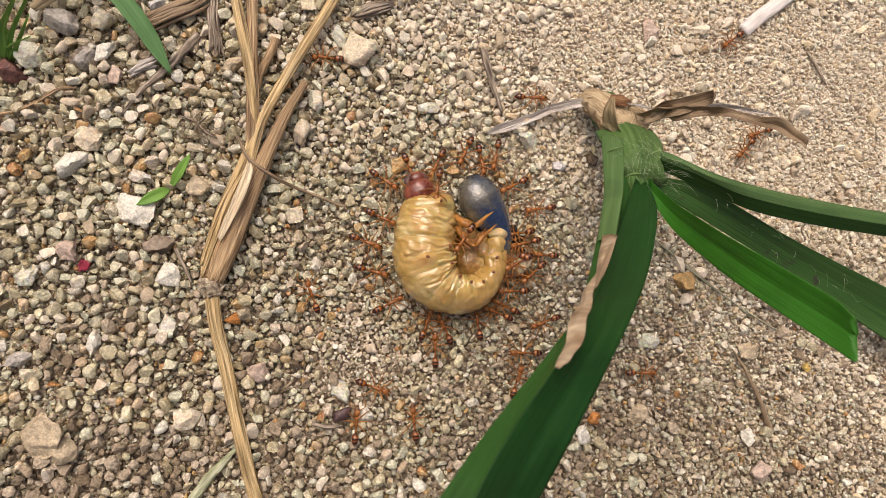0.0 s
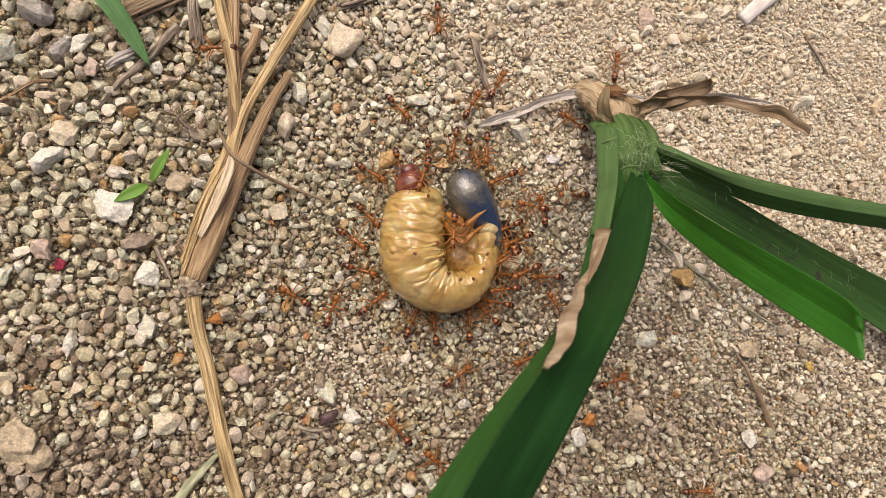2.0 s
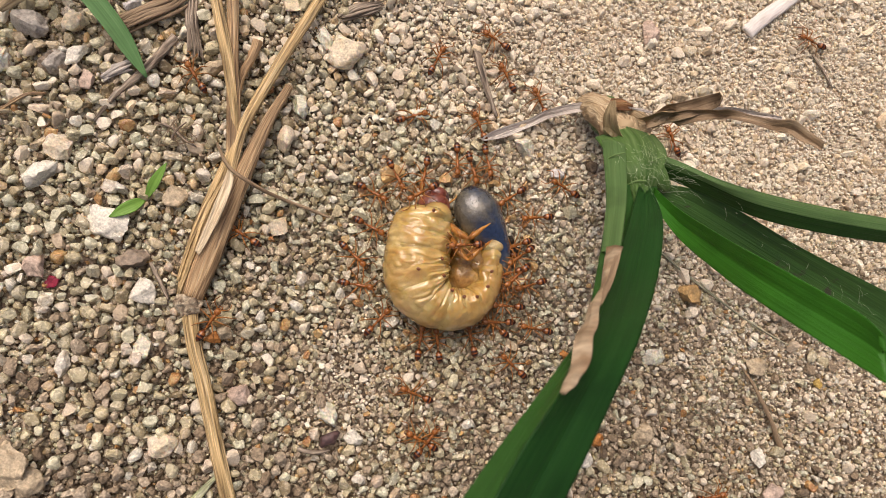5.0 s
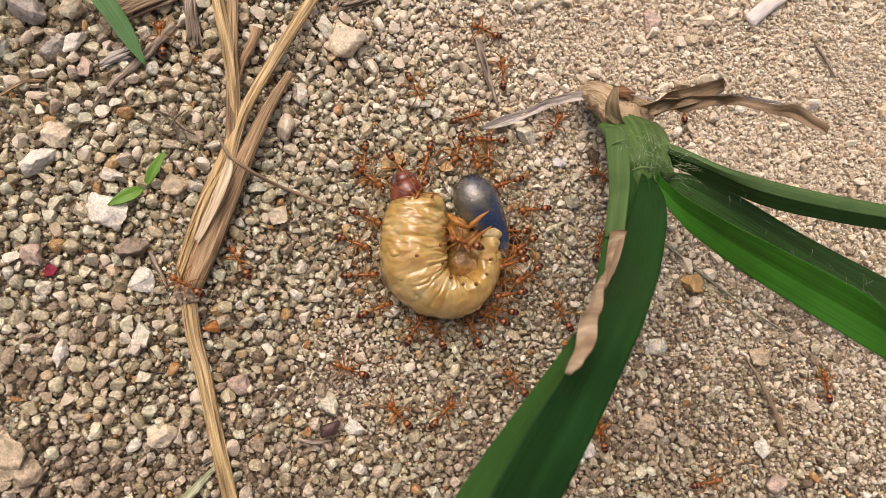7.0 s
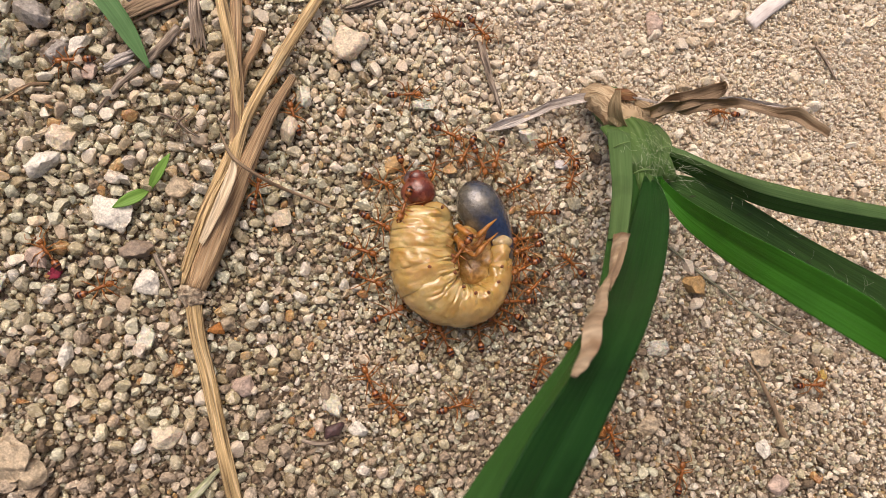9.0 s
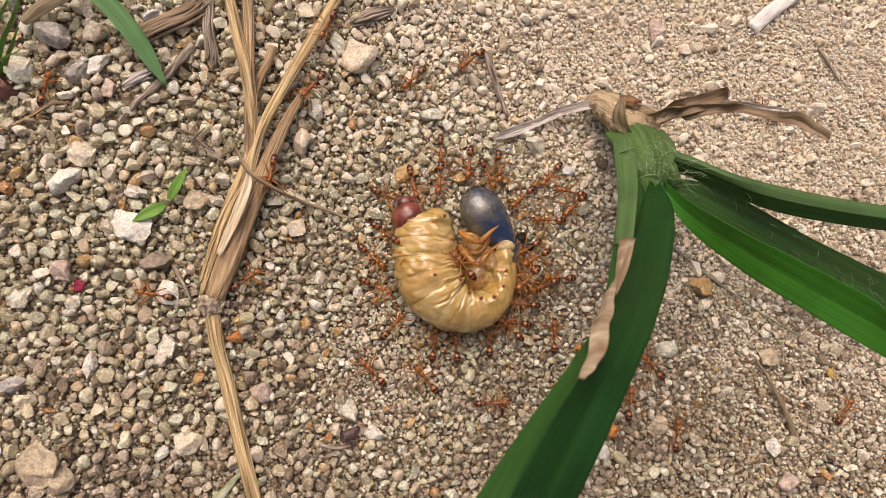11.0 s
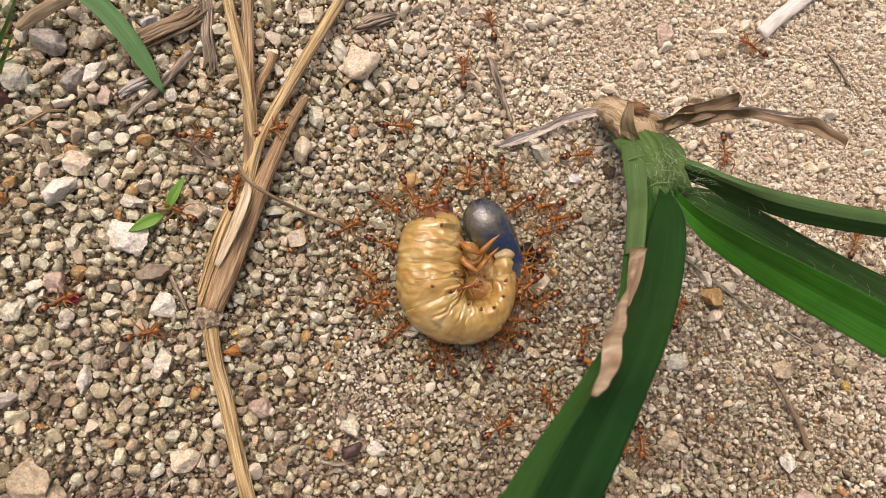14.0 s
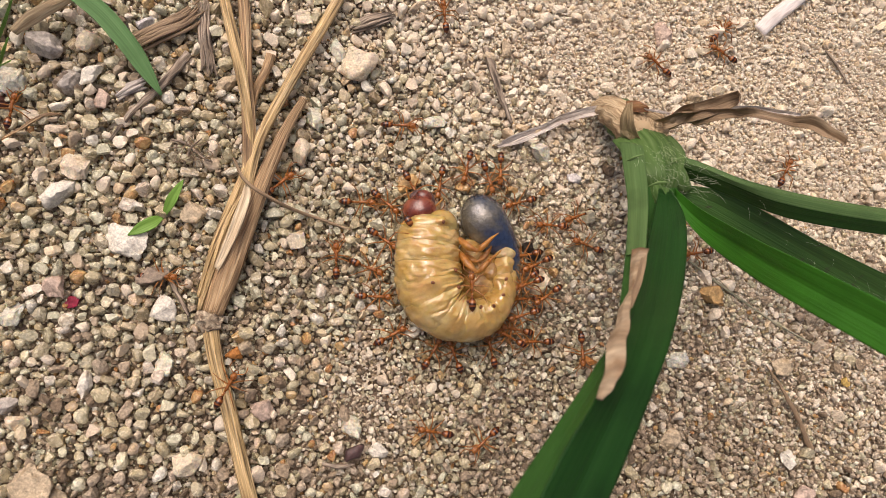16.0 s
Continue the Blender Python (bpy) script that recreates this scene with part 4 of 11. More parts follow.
# ---- the dry stalk and other litter ----
def build_litter():
    st = thing("dry_stalk", (-13.86, 5.52, 0.00), "dry straw-coloured forked grass stalk lying on sand", "dry stalk")
    bm = bmesh.new()
    tube(bm, [(-5.54, -27.26, 0.80), (-7.99, -20.12, 0.80), (-9.67, -13.65, 0.90), (-11.61, -4.96, 1.00), (-12.93, 0.16, 1.10), (-13.66, 4.93, 1.30)], [0.88, 0.88, 0.9, 0.9, 0.9, 1.0], n=40, seg=16, flat=0.75, ribs=1, rib_depth=0.06)
    part("stem", bm, M_STRAW_PALE, st)
    bm = bmesh.new()
    tube(bm, [(-13.44, 4.20, 1.20), (-13.66, 5.44, 1.40), (-13.67, 6.61, 1.50)], [1.2, 1.5, 1.25], n=24, seg=40, flat=0.8, rough=0.35)
    part("node", bm, M_NODE, st, "swollen greyish stalk node crusted with sand")
    bm = bmesh.new()
    tube(bm, [(-13.37, 6.24, 1.60), (-11.60, 11.19, 1.90), (-9.12, 17.59, 2.20), (-4.90, 27.92, 2.20), (-1.90, 33.60, 1.80)], [1.25, 1.6, 1.3, 0.78, 0.5], n=40, seg=22, flat=0.7, ribs=1, rib_depth=0.055)
    part("stem", bm, M_STRAW, st)
    bm = bmesh.new()
    tube(bm, [(-14.54, 6.40, 1.30), (-13.71, 11.21, 1.60), (-12.15, 16.44, 1.90), (-9.79, 22.13, 2.30), (-8.75, 25.22, 2.40)], [0.7, 0.75, 0.72, 0.7, 0.6], n=30, seg=12, flat=0.8, ribs=1, rib_depth=0.06)
    part("stem", bm, M_STRAW_PALE, st)
    bm = bmesh.new()
    tube(bm, [(-10.77, 17.13, 1.60), (-9.36, 21.06, 2.00), (-8.75, 24.86, 2.30), (-8.76, 30.20, 2.60), (-9.04, 36.51, 2.50), (-9.21, 44.59, 2.30), (-9.84, 52.04, 2.00)], [0.25, 0.55, 0.85, 0.85, 0.75, 0.75, 0.7], n=40, seg=14, flat=0.8, ribs=1, rib_depth=0.06)
    part("stem", bm, M_STRAW, st)
    bm = bmesh.new()
    tube(bm, [(-8.36, 24.79, 2.60), (-8.63, 29.30, 3.00), (-9.40, 35.03, 3.00), (-10.40, 40.22, 2.90), (-11.76, 46.66, 2.60), (-12.78, 51.55, 2.40)], [0.2, 0.5, 0.75, 0.8, 0.7, 0.6], n=30, seg=12, flat=0.8, ribs=1, rib_depth=0.06)
    part("stem", bm, M_STRAW_PALE, st)
    bm = bmesh.new()
    tube(bm, [(-12.92, 10.42, 2.00), (-9.72, 19.44, 2.40), (-7.53, 27.61, 2.60), (-3.36, 36.10, 2.40), (1.84, 45.59, 2.00), (6.50, 54.61, 1.60)], [0.5, 0.75, 0.72, 0.75, 0.75, 0.7], n=40, seg=12, flat=0.8, ribs=1, rib_depth=0.06)
    part("stem", bm, M_STRAW_PALE, st)
    for pts, rad in (([(-14.75, 6.71, 2.20), (-13.12, 11.81, 2.70), (-11.45, 16.98, 3.00), (-9.68, 20.79, 3.00)], 0.36), ([(-14.95, 8.20, 1.90), (-13.70, 12.60, 2.30), (-12.20, 16.60, 2.60), (-10.60, 20.20, 2.60)], 0.30)):
        bm = bmesh.new()
        tube(bm, pts, [rad * 0.7, rad, rad, rad * 0.4], n=24, seg=8, flat=0.7, rough=0.12)
        part("strand", bm, M_STRAW_PALE, st)
    bm = bmesh.new()
    ribbon(bm, [(-12.87, 11.76, 3.35), (-11.78, 14.63, 3.85), (-10.58, 17.54, 4.15), (-9.66, 20.13, 4.15), (-9.17, 21.74, 3.75)], [(-12.36, 11.21, 3.35), (-10.60, 14.30, 4.05), (-9.27, 17.21, 4.35), (-8.48, 20.09, 4.25), (-8.65, 21.74, 3.75)], sag=0.2, thick=0.2, n=26, m=10, ripple=0.3, ridges=0.05)
    part("pith", bm, M_PITH, st, "cream torn inner pith of the split stalk")
    bm = bmesh.new()
    tube(bm, [(-5.99, 39.47, 2.00), (-6.72, 37.33, 1.80), (-7.96, 34.70, 1.60), (-8.58, 31.36, 1.50)], [0.65, 0.6, 0.5, 0.4], n=14, seg=10, flat=0.9, rough=0.1)
    part("stub", bm, M_STRAW, st)

    def stick(name, pts, radii, mat, label, cat, flat=0.8, rough=0.12, seg=10, n=20):
        o = thing(name, (pts[0][0], pts[0][1], 0), label, cat)
        b = bmesh.new()
        tube(b, pts, radii, n=n, seg=seg, flat=flat, rough=rough)
        part("shaft", b, mat, o)
        return o

    def shred(pts, width, count, mat, label):
        """A frayed scrap of stem: thin strands side by side."""
        o = thing("dry_chip", (pts[0][0], pts[0][1], 0), label, "plant debris")
        rr = random.Random(int(abs(pts[0][0] * 31 + pts[0][1] * 17)))
        d = (Vector(pts[-1]) - Vector(pts[0])).normalized()
        side = Vector((-d.y, d.x, 0))
        for k in range(count):
            off = (k / max(1, count - 1) - 0.5) * 2 * width
            b = bmesh.new()
            lo, hi = rr.uniform(-0.06, 0.12), rr.uniform(0.86, 1.08)
            q = []
            for f in (lo, 0.35, 0.7, hi):
                c = spline(pts, 20)[int(min(max(f, 0), 1) * 20)]
                q.append(tuple(Vector(c) + d * (f - min(max(f, 0), 1)) * 5 + side * (off + rr.gauss(0, 0.12)) + Vector((0, 0, 0.5 * math.sqrt(max(0, width * width - off * off)) + rr.gauss(0, 0.1)))))
            tube(b, q, [0.16, 0.3, 0.28, 0.1], n=16, seg=7, flat=0.7, rough=0.12)
            part("strand", b, mat, o)
        return o

    stick("twig", [(-10.72, 25.51, 2.40), (-8.95, 21.93, 4.30), (-5.58, 19.59, 4.20), (-2.48, 18.53, 1.80), (0.80, 17.46, 1.20), (3.67, 16.36, 0.70)], [0.16, 0.22, 0.24, 0.23, 0.2, 0.16], M_DRY, "thin brown dry twig across the stalk and sand", "twig", 1.0)
    shred([(-22.83, 40.92, 0.80), (-20.05, 42.21, 1.20), (-17.18, 43.71, 1.20), (-14.69, 45.94, 1.00)], 1.15, 8, M_DRY, "grey-brown frayed piece of dry stem")
    shred([(-14.66, 46.85, 0.80), (-14.36, 42.35, 1.10), (-14.14, 39.19, 1.00), (-13.91, 37.25, 0.70)], 0.65, 5, M_GREYWOOD, "grey-brown frayed piece of dry stem")
    stick("twig", [(-16.38, 39.73, 0.90), (-18.61, 36.68, 1.00), (-20.56, 34.44, 1.00), (-23.35, 31.63, 0.80), (-25.77, 28.29, 0.50)], [0.6, 0.6, 0.5, 0.4, 0.2], M_GREYWOOD, "weathered grey twig on sand", "twig", 0.8, 0.3)
    shred([(-25.04, 33.94, 0.60), (-23.07, 35.00, 1.00), (-21.34, 35.92, 0.90)], 0.55, 4, M_DRY_PALE, "pale splinter of dry stem")
    stick("twig", [(23.15, 42.03, 0.50), (23.85, 38.73, 0.90), (24.80, 34.94, 0.90), (26.16, 31.04, 0.60)], [0.45, 0.55, 0.45, 0.25], M_GREYWOOD, "weathered grey twig on sand", "twig", 0.8, 0.25)
    stick("pale_stick", [(65.81, 45.93, 0.80), (68.70, 48.38, 1.00), (74.52, 52.60, 1.00), (79.97, 56.90, 1.00)], [1.15, 1.15, 1.1, 1.0], M_PALEWOOD, "flat pale stick of bare wood on sand", "stick", 0.35, 0.05)
    stick("twig", [(60.99, -3.76, 0.50), (62.81, -7.03, 0.80), (64.60, -10.80, 0.80), (65.54, -13.46, 0.80), (66.53, -15.67, 0.50)], [0.12, 0.26, 0.3, 0.42, 0.5], M_DRY, "brown rough dry twig half sunk in sand", "twig", 0.7, 0.6)
    stick("fibre", [(49.22, 12.44, 0.90), (53.62, 8.86, 0.80), (60.75, 3.63, 0.70), (66.16, 0.21, 0.70), (70.44, -1.87, 0.50)], [0.16, 0.2, 0.17, 0.15, 0.08], M_FIBRE, "thin grey-green plant fibre on sand", "fibre", 0.8, 0.1)
    stick("twig", [(77.14, 43.37, 0.40), (78.53, 40.92, 0.60), (80.20, 38.08, 0.40)], [0.18, 0.28, 0.15], M_GREYWOOD, "weathered grey twig on sand", "twig", 0.8, 0.25)
    shred([(4.51, 43.94, 0.60), (7.37, 45.19, 0.90), (10.47, 46.19, 0.70)], 0.6, 5, M_GREYWOOD, "dark weathered bark chip on sand")
    stick("fibre", [(-41.04, 27.52, 0.50), (-38.30, 28.15, 0.80), (-35.92, 29.43, 0.90), (-33.44, 31.22, 0.90), (-31.33, 31.62, 0.50)], [0.18, 0.2, 0.2, 0.22, 0.15], M_STRAW, "thin curved dry fibre", "fibre", 1.0, 0.1)
    stick("fibre", [(-18.43, 28.43, 0.60), (-16.36, 27.57, 1.20), (-15.09, 26.30, 1.20), (-13.48, 25.45, 0.60)], [0.12, 0.2, 0.2, 0.1], M_GREYWOOD, "thin dark tangled rootlet on sand", "rootlet", 1.0, 0.4)
    stick("fibre", [(-16.91, 25.18, 0.50), (-15.95, 26.98, 1.40), (-14.76, 28.51, 0.90)], [0.1, 0.17, 0.1], M_GREYWOOD, "thin dark tangled rootlet on sand", "rootlet", 1.0, 0.4)
    stick("twig", [(-18.47, 10.54, 0.50), (-17.27, 8.27, 0.90), (-16.20, 6.08, 0.60)], [0.25, 0.3, 0.2], M_GREYWOOD, "pale brown twig on sand", "twig", 0.8, 0.2)
    stick("leaf_scrap", [(-16.39, -22.87, 0.60), (-14.04, -19.66, 0.90), (-11.88, -17.23, 1.00), (-10.53, -15.75, 0.90), (-9.29, -14.80, 0.90)], [0.55, 0.62, 0.5, 0.3, 0.1], M_SCRAP, "pale greenish dry leaf scrap", "dry leaf", 0.35, 0.2)

    scrap = thing("dry_leaf_scrap", (-34.23, 45.29, 0.00), "tan curled scrap of dry leaf lying on the stones", "dry leaf")
    bm = bmesh.new()
    ribbon(bm, [(-37.03, 41.94, 2.00), (-35.00, 43.57, 3.00), (-32.76, 45.04, 3.20), (-30.56, 46.35, 2.60)], [(-36.28, 41.28, 1.60), (-34.10, 42.30, 2.40), (-31.71, 43.81, 2.80), (-30.01, 45.54, 2.20)], sag=-0.2, thick=0.15, n=20, m=10, ripple=0.9, ridges=0.05, torn=0.8)
    part("leaf", bm, M_CROWN, scrap)
    husk = thing("seed_husk", (3.28, -11.89, 0.00), "small dark brown broken seed husk on sand", "seed husk")
    bm = bmesh.new()
    tube(bm, [(2.22, -12.27, 0.80), (2.95, -11.73, 1.20), (3.84, -11.18, 1.10), (4.45, -10.66, 0.70)], [0.3, 0.75, 0.7, 0.25], n=14, seg=10, flat=0.7, rough=0.5)
    part("shell", bm, M_JAW, husk)
    stick("twig", [(-0.57, -12.58, 0.50), (1.49, -13.05, 0.80), (3.42, -12.85, 0.60)], [0.2, 0.32, 0.15], M_GREYWOOD, "short dark twig on sand", "twig", 0.8, 0.3)
    for tang in range(9):
        r2 = random.Random(tang)
        c0 = Vector((-16.03, 26.69, 0.80))
        q = [c0 + Vector((r2.gauss(0, 1.7), r2.gauss(0, 1.5), r2.uniform(0.2, 1.2))) for _ in range(3)]
        stick("fibre", [tuple(v) for v in q], [0.035, 0.05, 0.03], M_DRY, "thin dark tangled rootlet on sand", "rootlet", 1.0, 0.3, seg=6, n=10)
    sp = thing("sprout", (-19.46, 18.60, 0.00), "small bright green two-leaved grass sprout", "sprout")
    for L, R in (([(-19.48, 18.48, 0.60), (-18.77, 20.40, 2.00), (-17.58, 21.87, 2.60), (-16.59, 22.69, 2.80)], [(-19.05, 18.49, 0.60), (-17.63, 19.75, 2.00), (-16.80, 21.45, 2.60), (-16.52, 22.61, 2.80)]),
                 ([(-19.41, 18.63, 0.60), (-20.60, 18.33, 1.60), (-22.01, 17.39, 2.00), (-23.15, 16.05, 1.90)], [(-19.26, 18.26, 0.60), (-20.02, 16.94, 1.50), (-21.53, 16.18, 1.80), (-23.04, 15.93, 1.80)])):
        bm = bmesh.new()
        ribbon(bm, L, R, sag=0.15, thick=0.15, n=14, m=6)
        part("leaf", bm, M_SPROUT, sp)
    gb = thing("bent_grass", (-26.65, 47.58, 0.00), "single green grass blade bending over sand", "grass blade")
    bm = bmesh.new()
    ribbon(bm, [(-43.50, 44.60, 4.00), (-37.00, 46.60, 7.50), (-30.00, 46.30, 7.50), (-25.40, 43.90, 6.00), (-22.51, 40.77, 4.60), (-20.69, 37.82, 3.20), (-19.37, 34.01, 1.60)],
           [(-43.00, 43.20, 4.00), (-37.00, 44.90, 7.50), (-31.00, 44.50, 7.50), (-27.10, 42.30, 6.00), (-24.20, 39.11, 4.60), (-21.83, 36.03, 3.20), (-19.63, 33.78, 1.60)], sag=0.08, thick=0.2, n=34)
    part("blade", bm, M_YOUNG, gb)
    gt = thing("grass_tuft", (-40.52, 38.65, 0.00), "small tuft of green grass blades", "grass")
    for pts, w in (([(-39.97, 34.65, 0.50), (-38.19, 37.08, 4.00), (-35.24, 39.48, 8.00), (-33.62, 41.82, 10.00)], 0.5), ([(-40.24, 34.64, 0.50), (-39.35, 37.00, 4.00), (-36.99, 38.28, 8.00), (-35.14, 40.28, 10.00)], 0.7), ([(-40.48, 35.38, 0.50), (-38.52, 36.00, 3.00), (-35.69, 36.38, 5.00)], 0.4),
                   ([(-40.80, 37.65, 0.50), (-39.41, 37.80, 3.00), (-40.44, 38.69, 5.00)], 0.6), ([(-39.44, 34.68, 0.50), (-37.87, 36.04, 3.00), (-36.00, 37.09, 6.00), (-35.18, 38.30, 7.00)], 0.45)):
        bm = bmesh.new()
        ribbon(bm, [(p[0] - w * (1 - i / len(pts)), p[1], p[2]) for i, p in enumerate(pts)], [(p[0] + w * (1 - i / len(pts)), p[1] + 0.2, p[2]) for i, p in enumerate(pts)], sag=0.2, thick=0.14, n=14, m=4)
        part("blade", bm, M_SPROUT, gt)


# ---- the grub: rigid rings that move a little ----
GRUB_AT = (18.65, 10.16, 0.00)
# centre line of the curled body in the grub's own space: x, y, half width, half height
SPINE = [(-3.55, 7.25, 3.45, 3.25), (-3.75, 5.60, 3.90, 3.60), (-4.15, 3.70, 4.15, 3.90), (-4.40, 1.50, 4.25, 4.05), (-4.45, -0.60, 4.30, 4.20), (-3.95, -2.75, 4.15, 4.20), (-2.75, -4.45, 3.60, 4.00),
         (-0.75, -5.55, 3.00, 3.70), (1.50, -5.70, 2.65, 3.40), (3.50, -4.70, 2.30, 3.05), (4.90, -3.05, 1.95, 2.65), (5.85, -1.00, 1.65, 2.10), (6.20, 0.50, 1.40, 1.70)]
PORES = [(-4.80, -1.25), (-2.75, 6.30), (-0.30, -3.60), (1.30, -4.35), (3.00, -4.30), (4.55, -2.95), (5.35, -0.90), (-1.75, 0.20), (-1.50, -1.90)]
TAIL = [(6.38, -0.99, 1.28, 1.10, 1.03), (6.95, 1.03, 1.42, 1.22, 1.15), (6.61, 3.02, 1.77, 1.53, 1.43), (5.09, 5.40, 2.63, 2.26, 2.12), (3.70, 7.26, 3.05, 2.63, 2.47), (2.80, 8.91, 2.63, 2.26, 2.60), (2.22, 10.10, 1.70, 1.47, 2.60), (1.90, 10.74, 0.21, 0.18, 2.60)]


def build_grub():
    grub = thing("grub", GRUB_AT, "fat cream-yellow curled beetle grub lying on its side on sand", "grub")
    n = 130
    line = spline(SPINE, n)
    parts = {}
    cuts = [0, 10, 21, 32, 43, 54, 65, 76, 87, 98, 109, 120, 130]

    def ring(i, u, k, bulge, front=False):
        c, d = line[i], line[min(i + 1, n)] - line[max(i - 1, 0)]
        d = Vector((d[0], d[1], 0)).normalized()
        out = Vector((d.y, -d.x, 0))
        a = 2 * math.pi * k / 72
        ca, sa = math.cos(a), math.sin(a)
        inner = 0.5 - 0.5 * ca
        w = noise.noise(Vector((i * 0.16, a * 2.3, 4.0)))
        w2 = noise.noise(Vector((i * 0.30, a * 1.8, 8.0)))
        # soft rolls across the back, merging and parting; a pleated flank along the inner bend
        fold = abs(math.sin(math.pi * (1.35 * u + 0.9 * w + 0.25 * math.sin(2 * a + 0.07 * i) + 0.2 * w2)))
        fine = abs(math.sin(math.pi * (3.2 * u + 0.9 * w2 + 0.8 * w)))
        lively = 0.55 + 0.35 * inner + 0.7 * max(0.0, sa) * (0.55 + noise.noise(Vector((i * 0.07, a * 1.1, 2.0))))
        lively *= 1 - 0.5 * min(1.0, max(0.0, (i - 60) / 25)) * (1 - 0.8 * inner)
        f = 1 - (0.03 + 0.12 * inner ** 1.5) * (1 - bulge) * 10 * (1 + 0.6 * w)
        f += 0.078 * lively * (fold ** 0.6 - 0.75) * max(0.15, 1 + 1.5 * w2) + 0.04 * w2
        f += 0.006 * (1 - 0.6 * inner) * (fine - 0.6)
        f += 0.03 * noise.noise(Vector((c[0] * 0.4 + ca * 1.8, c[1] * 0.4 + sa * 1.8, 1.0)))
        if bulge < 0.6:
            f = 0.5
        if front:
            f *= 0.5 + 0.5 * math.sqrt(1 - (1 - min(1.0, u / 0.7)) ** 2)
        h = c[3]
        p = Vector((c[0], c[1], h * 0.94)) + out * c[2] * f * ca + Vector((0, 0, 1)) * h * f * sa
        if sa > 0:
            for px, py in PORES:
                q = ((p.x - px) ** 2 + (p.y - py) ** 2) / 0.55
                if q < 5:
                    p += (out * ca * 0.35 + Vector((0, 0, sa))) * (0.55 * math.exp(-q) - 0.12 * math.exp(-6 * q))
        return p

    for s, (a0, a1) in enumerate(zip(cuts, cuts[1:])):
        bm = bmesh.new()
        rings = []
        steps = 22
        for j in range(-1, steps + 2):
            u = min(max(j / steps, 0), 1)
            x = min(max(a0 + (a1 - a0) * (u * 1.2 - 0.1), 0), n - 0.001)
            i = int(round(x))
            bulge = 0.90 + 0.10 * math.sin(math.pi * u) ** 0.55
            if j < 0 or j > steps:
                bulge = 0.5
            # work between stations so that rings stay evenly spaced
            lo = min(int(x), n - 1)
            fr = x - lo
            keep = line[lo].copy()
            line[lo] = line[lo] * (1 - fr) + line[lo + 1] * fr
            rings.append([ring(lo, u, k, bulge, s == 0) for k in range(72)])
            line[lo] = keep
        loft(bm, rings)
        if s == 0:
            ball(bm, (-2.45, 5.95, 4.20), (2.15, 2.1, 2.15), u=28, v=18)
        nm = "thorax_segment" if s < 3 else "abdomen_segment"
        parts.setdefault("segments", []).append(part(nm, bm, M_GRUB, grub, local=True))
    # dark swollen tail end
    tail = spline(TAIL, 40)
    bm = bmesh.new()
    rings = []
    for j, c in enumerate(tail):
        nx, pv = tail[min(j + 1, 40)], tail[max(j - 1, 0)]
        d = Vector((nx[0] - pv[0], nx[1] - pv[1], 0)).normalized()
        out = Vector((d.y, -d.x, 0))
        q = []
        for k in range(48):
            a = 2 * math.pi * k / 48
            f = 1 + 0.02 * noise.noise(Vector((j * 0.25, a, 9.0)))
            q.append(Vector((c[0], c[1], c[4])) + out * c[2] * f * math.cos(a) + Vector((0, 0, 1)) * c[3] * f * math.sin(a))
        rings.append(q)
    loft(bm, rings)
    parts["tail"] = part("tail_segment", bm, M_GRUB_TAIL, grub, "glossy translucent slate-blue swollen tail end", local=True)
    bm = bmesh.new()
    br = random.Random(11)
    for _ in range(170):
        j = br.randint(27, 38)
        c, a = tail[j], br.uniform(0.3, 2.85)
        d = Vector((tail[j + 1][0] - tail[j - 1][0], tail[j + 1][1] - tail[j - 1][1], 0)).normalized()
        side = Vector((d.y, -d.x, 0))
        o = side * c[2] * math.cos(a) + Vector((0, 0, 1)) * c[3] * math.sin(a)
        p = Vector((c[0], c[1], c[4])) + o * 0.99
        tube(bm, [p, p + o.normalized() * 0.08 + d * 0.06, p + o.normalized() * 0.13 + d * 0.14], [0.035, 0.026, 0.01], n=3, seg=4)
    tagged(part("bristles", bm, M_BRISTLE, parts["tail"], "short dark bristles", local=True), kind="stuff")
    for at, size, turn in (((2.60, 0.90, 1.90), (2.60, 2.40, 1.70), 0), ((2.20, -1.30, 2.00), (2.50, 2.20, 1.70), 0), ((1.46, 2.61, 2.40), (1.60, 2.20, 1.80), 0), ((3.90, 0.20, 2.20), (1.60, 1.50, 1.80), 30)):
        bm = bmesh.new()
        ball(bm, at, size, (0, 0, turn))
        for v in bm.verts:
            v.co += noise.noise_vector(v.co * 0.8) * 0.3
        part("belly_fold", bm, M_BELLY, grub, local=True)
    for q, (at, r) in enumerate((((5.91, 2.45, 3.20), 0.90), ((5.68, 1.36, 3.30), 1.00), ((5.41, 0.28, 3.40), 1.10), ((5.15, -0.84, 3.50), 1.15), ((4.91, -2.02, 3.50), 1.20))):
        bm = bmesh.new()
        ball(bm, at, (r * 1.35, r * 1.1, r), (0, 0, 25 * q), u=24, v=16)
        for v in bm.verts:
            v.co += noise.noise_vector(v.co * 0.9) * 0.35
        part("side_lobe", bm, M_GRUB if q else M_GRUB_PALE, grub, "" if q else "pale translucent side lobe", local=True)
    skin = [v.co / U for ob in parts["segments"] for v in ob.data.vertices]
    for px, py in PORES:
        z = max(c.z for c in skin if (c.x - px) ** 2 + (c.y - py) ** 2 < 0.09)
        bm = bmesh.new()
        ball(bm, (px, py, z), (0.27, 0.21, 0.16), (0, 0, 40 * px), u=12, v=8)
        part("breathing_pore", bm, M_SPIRACLE, grub, local=True)
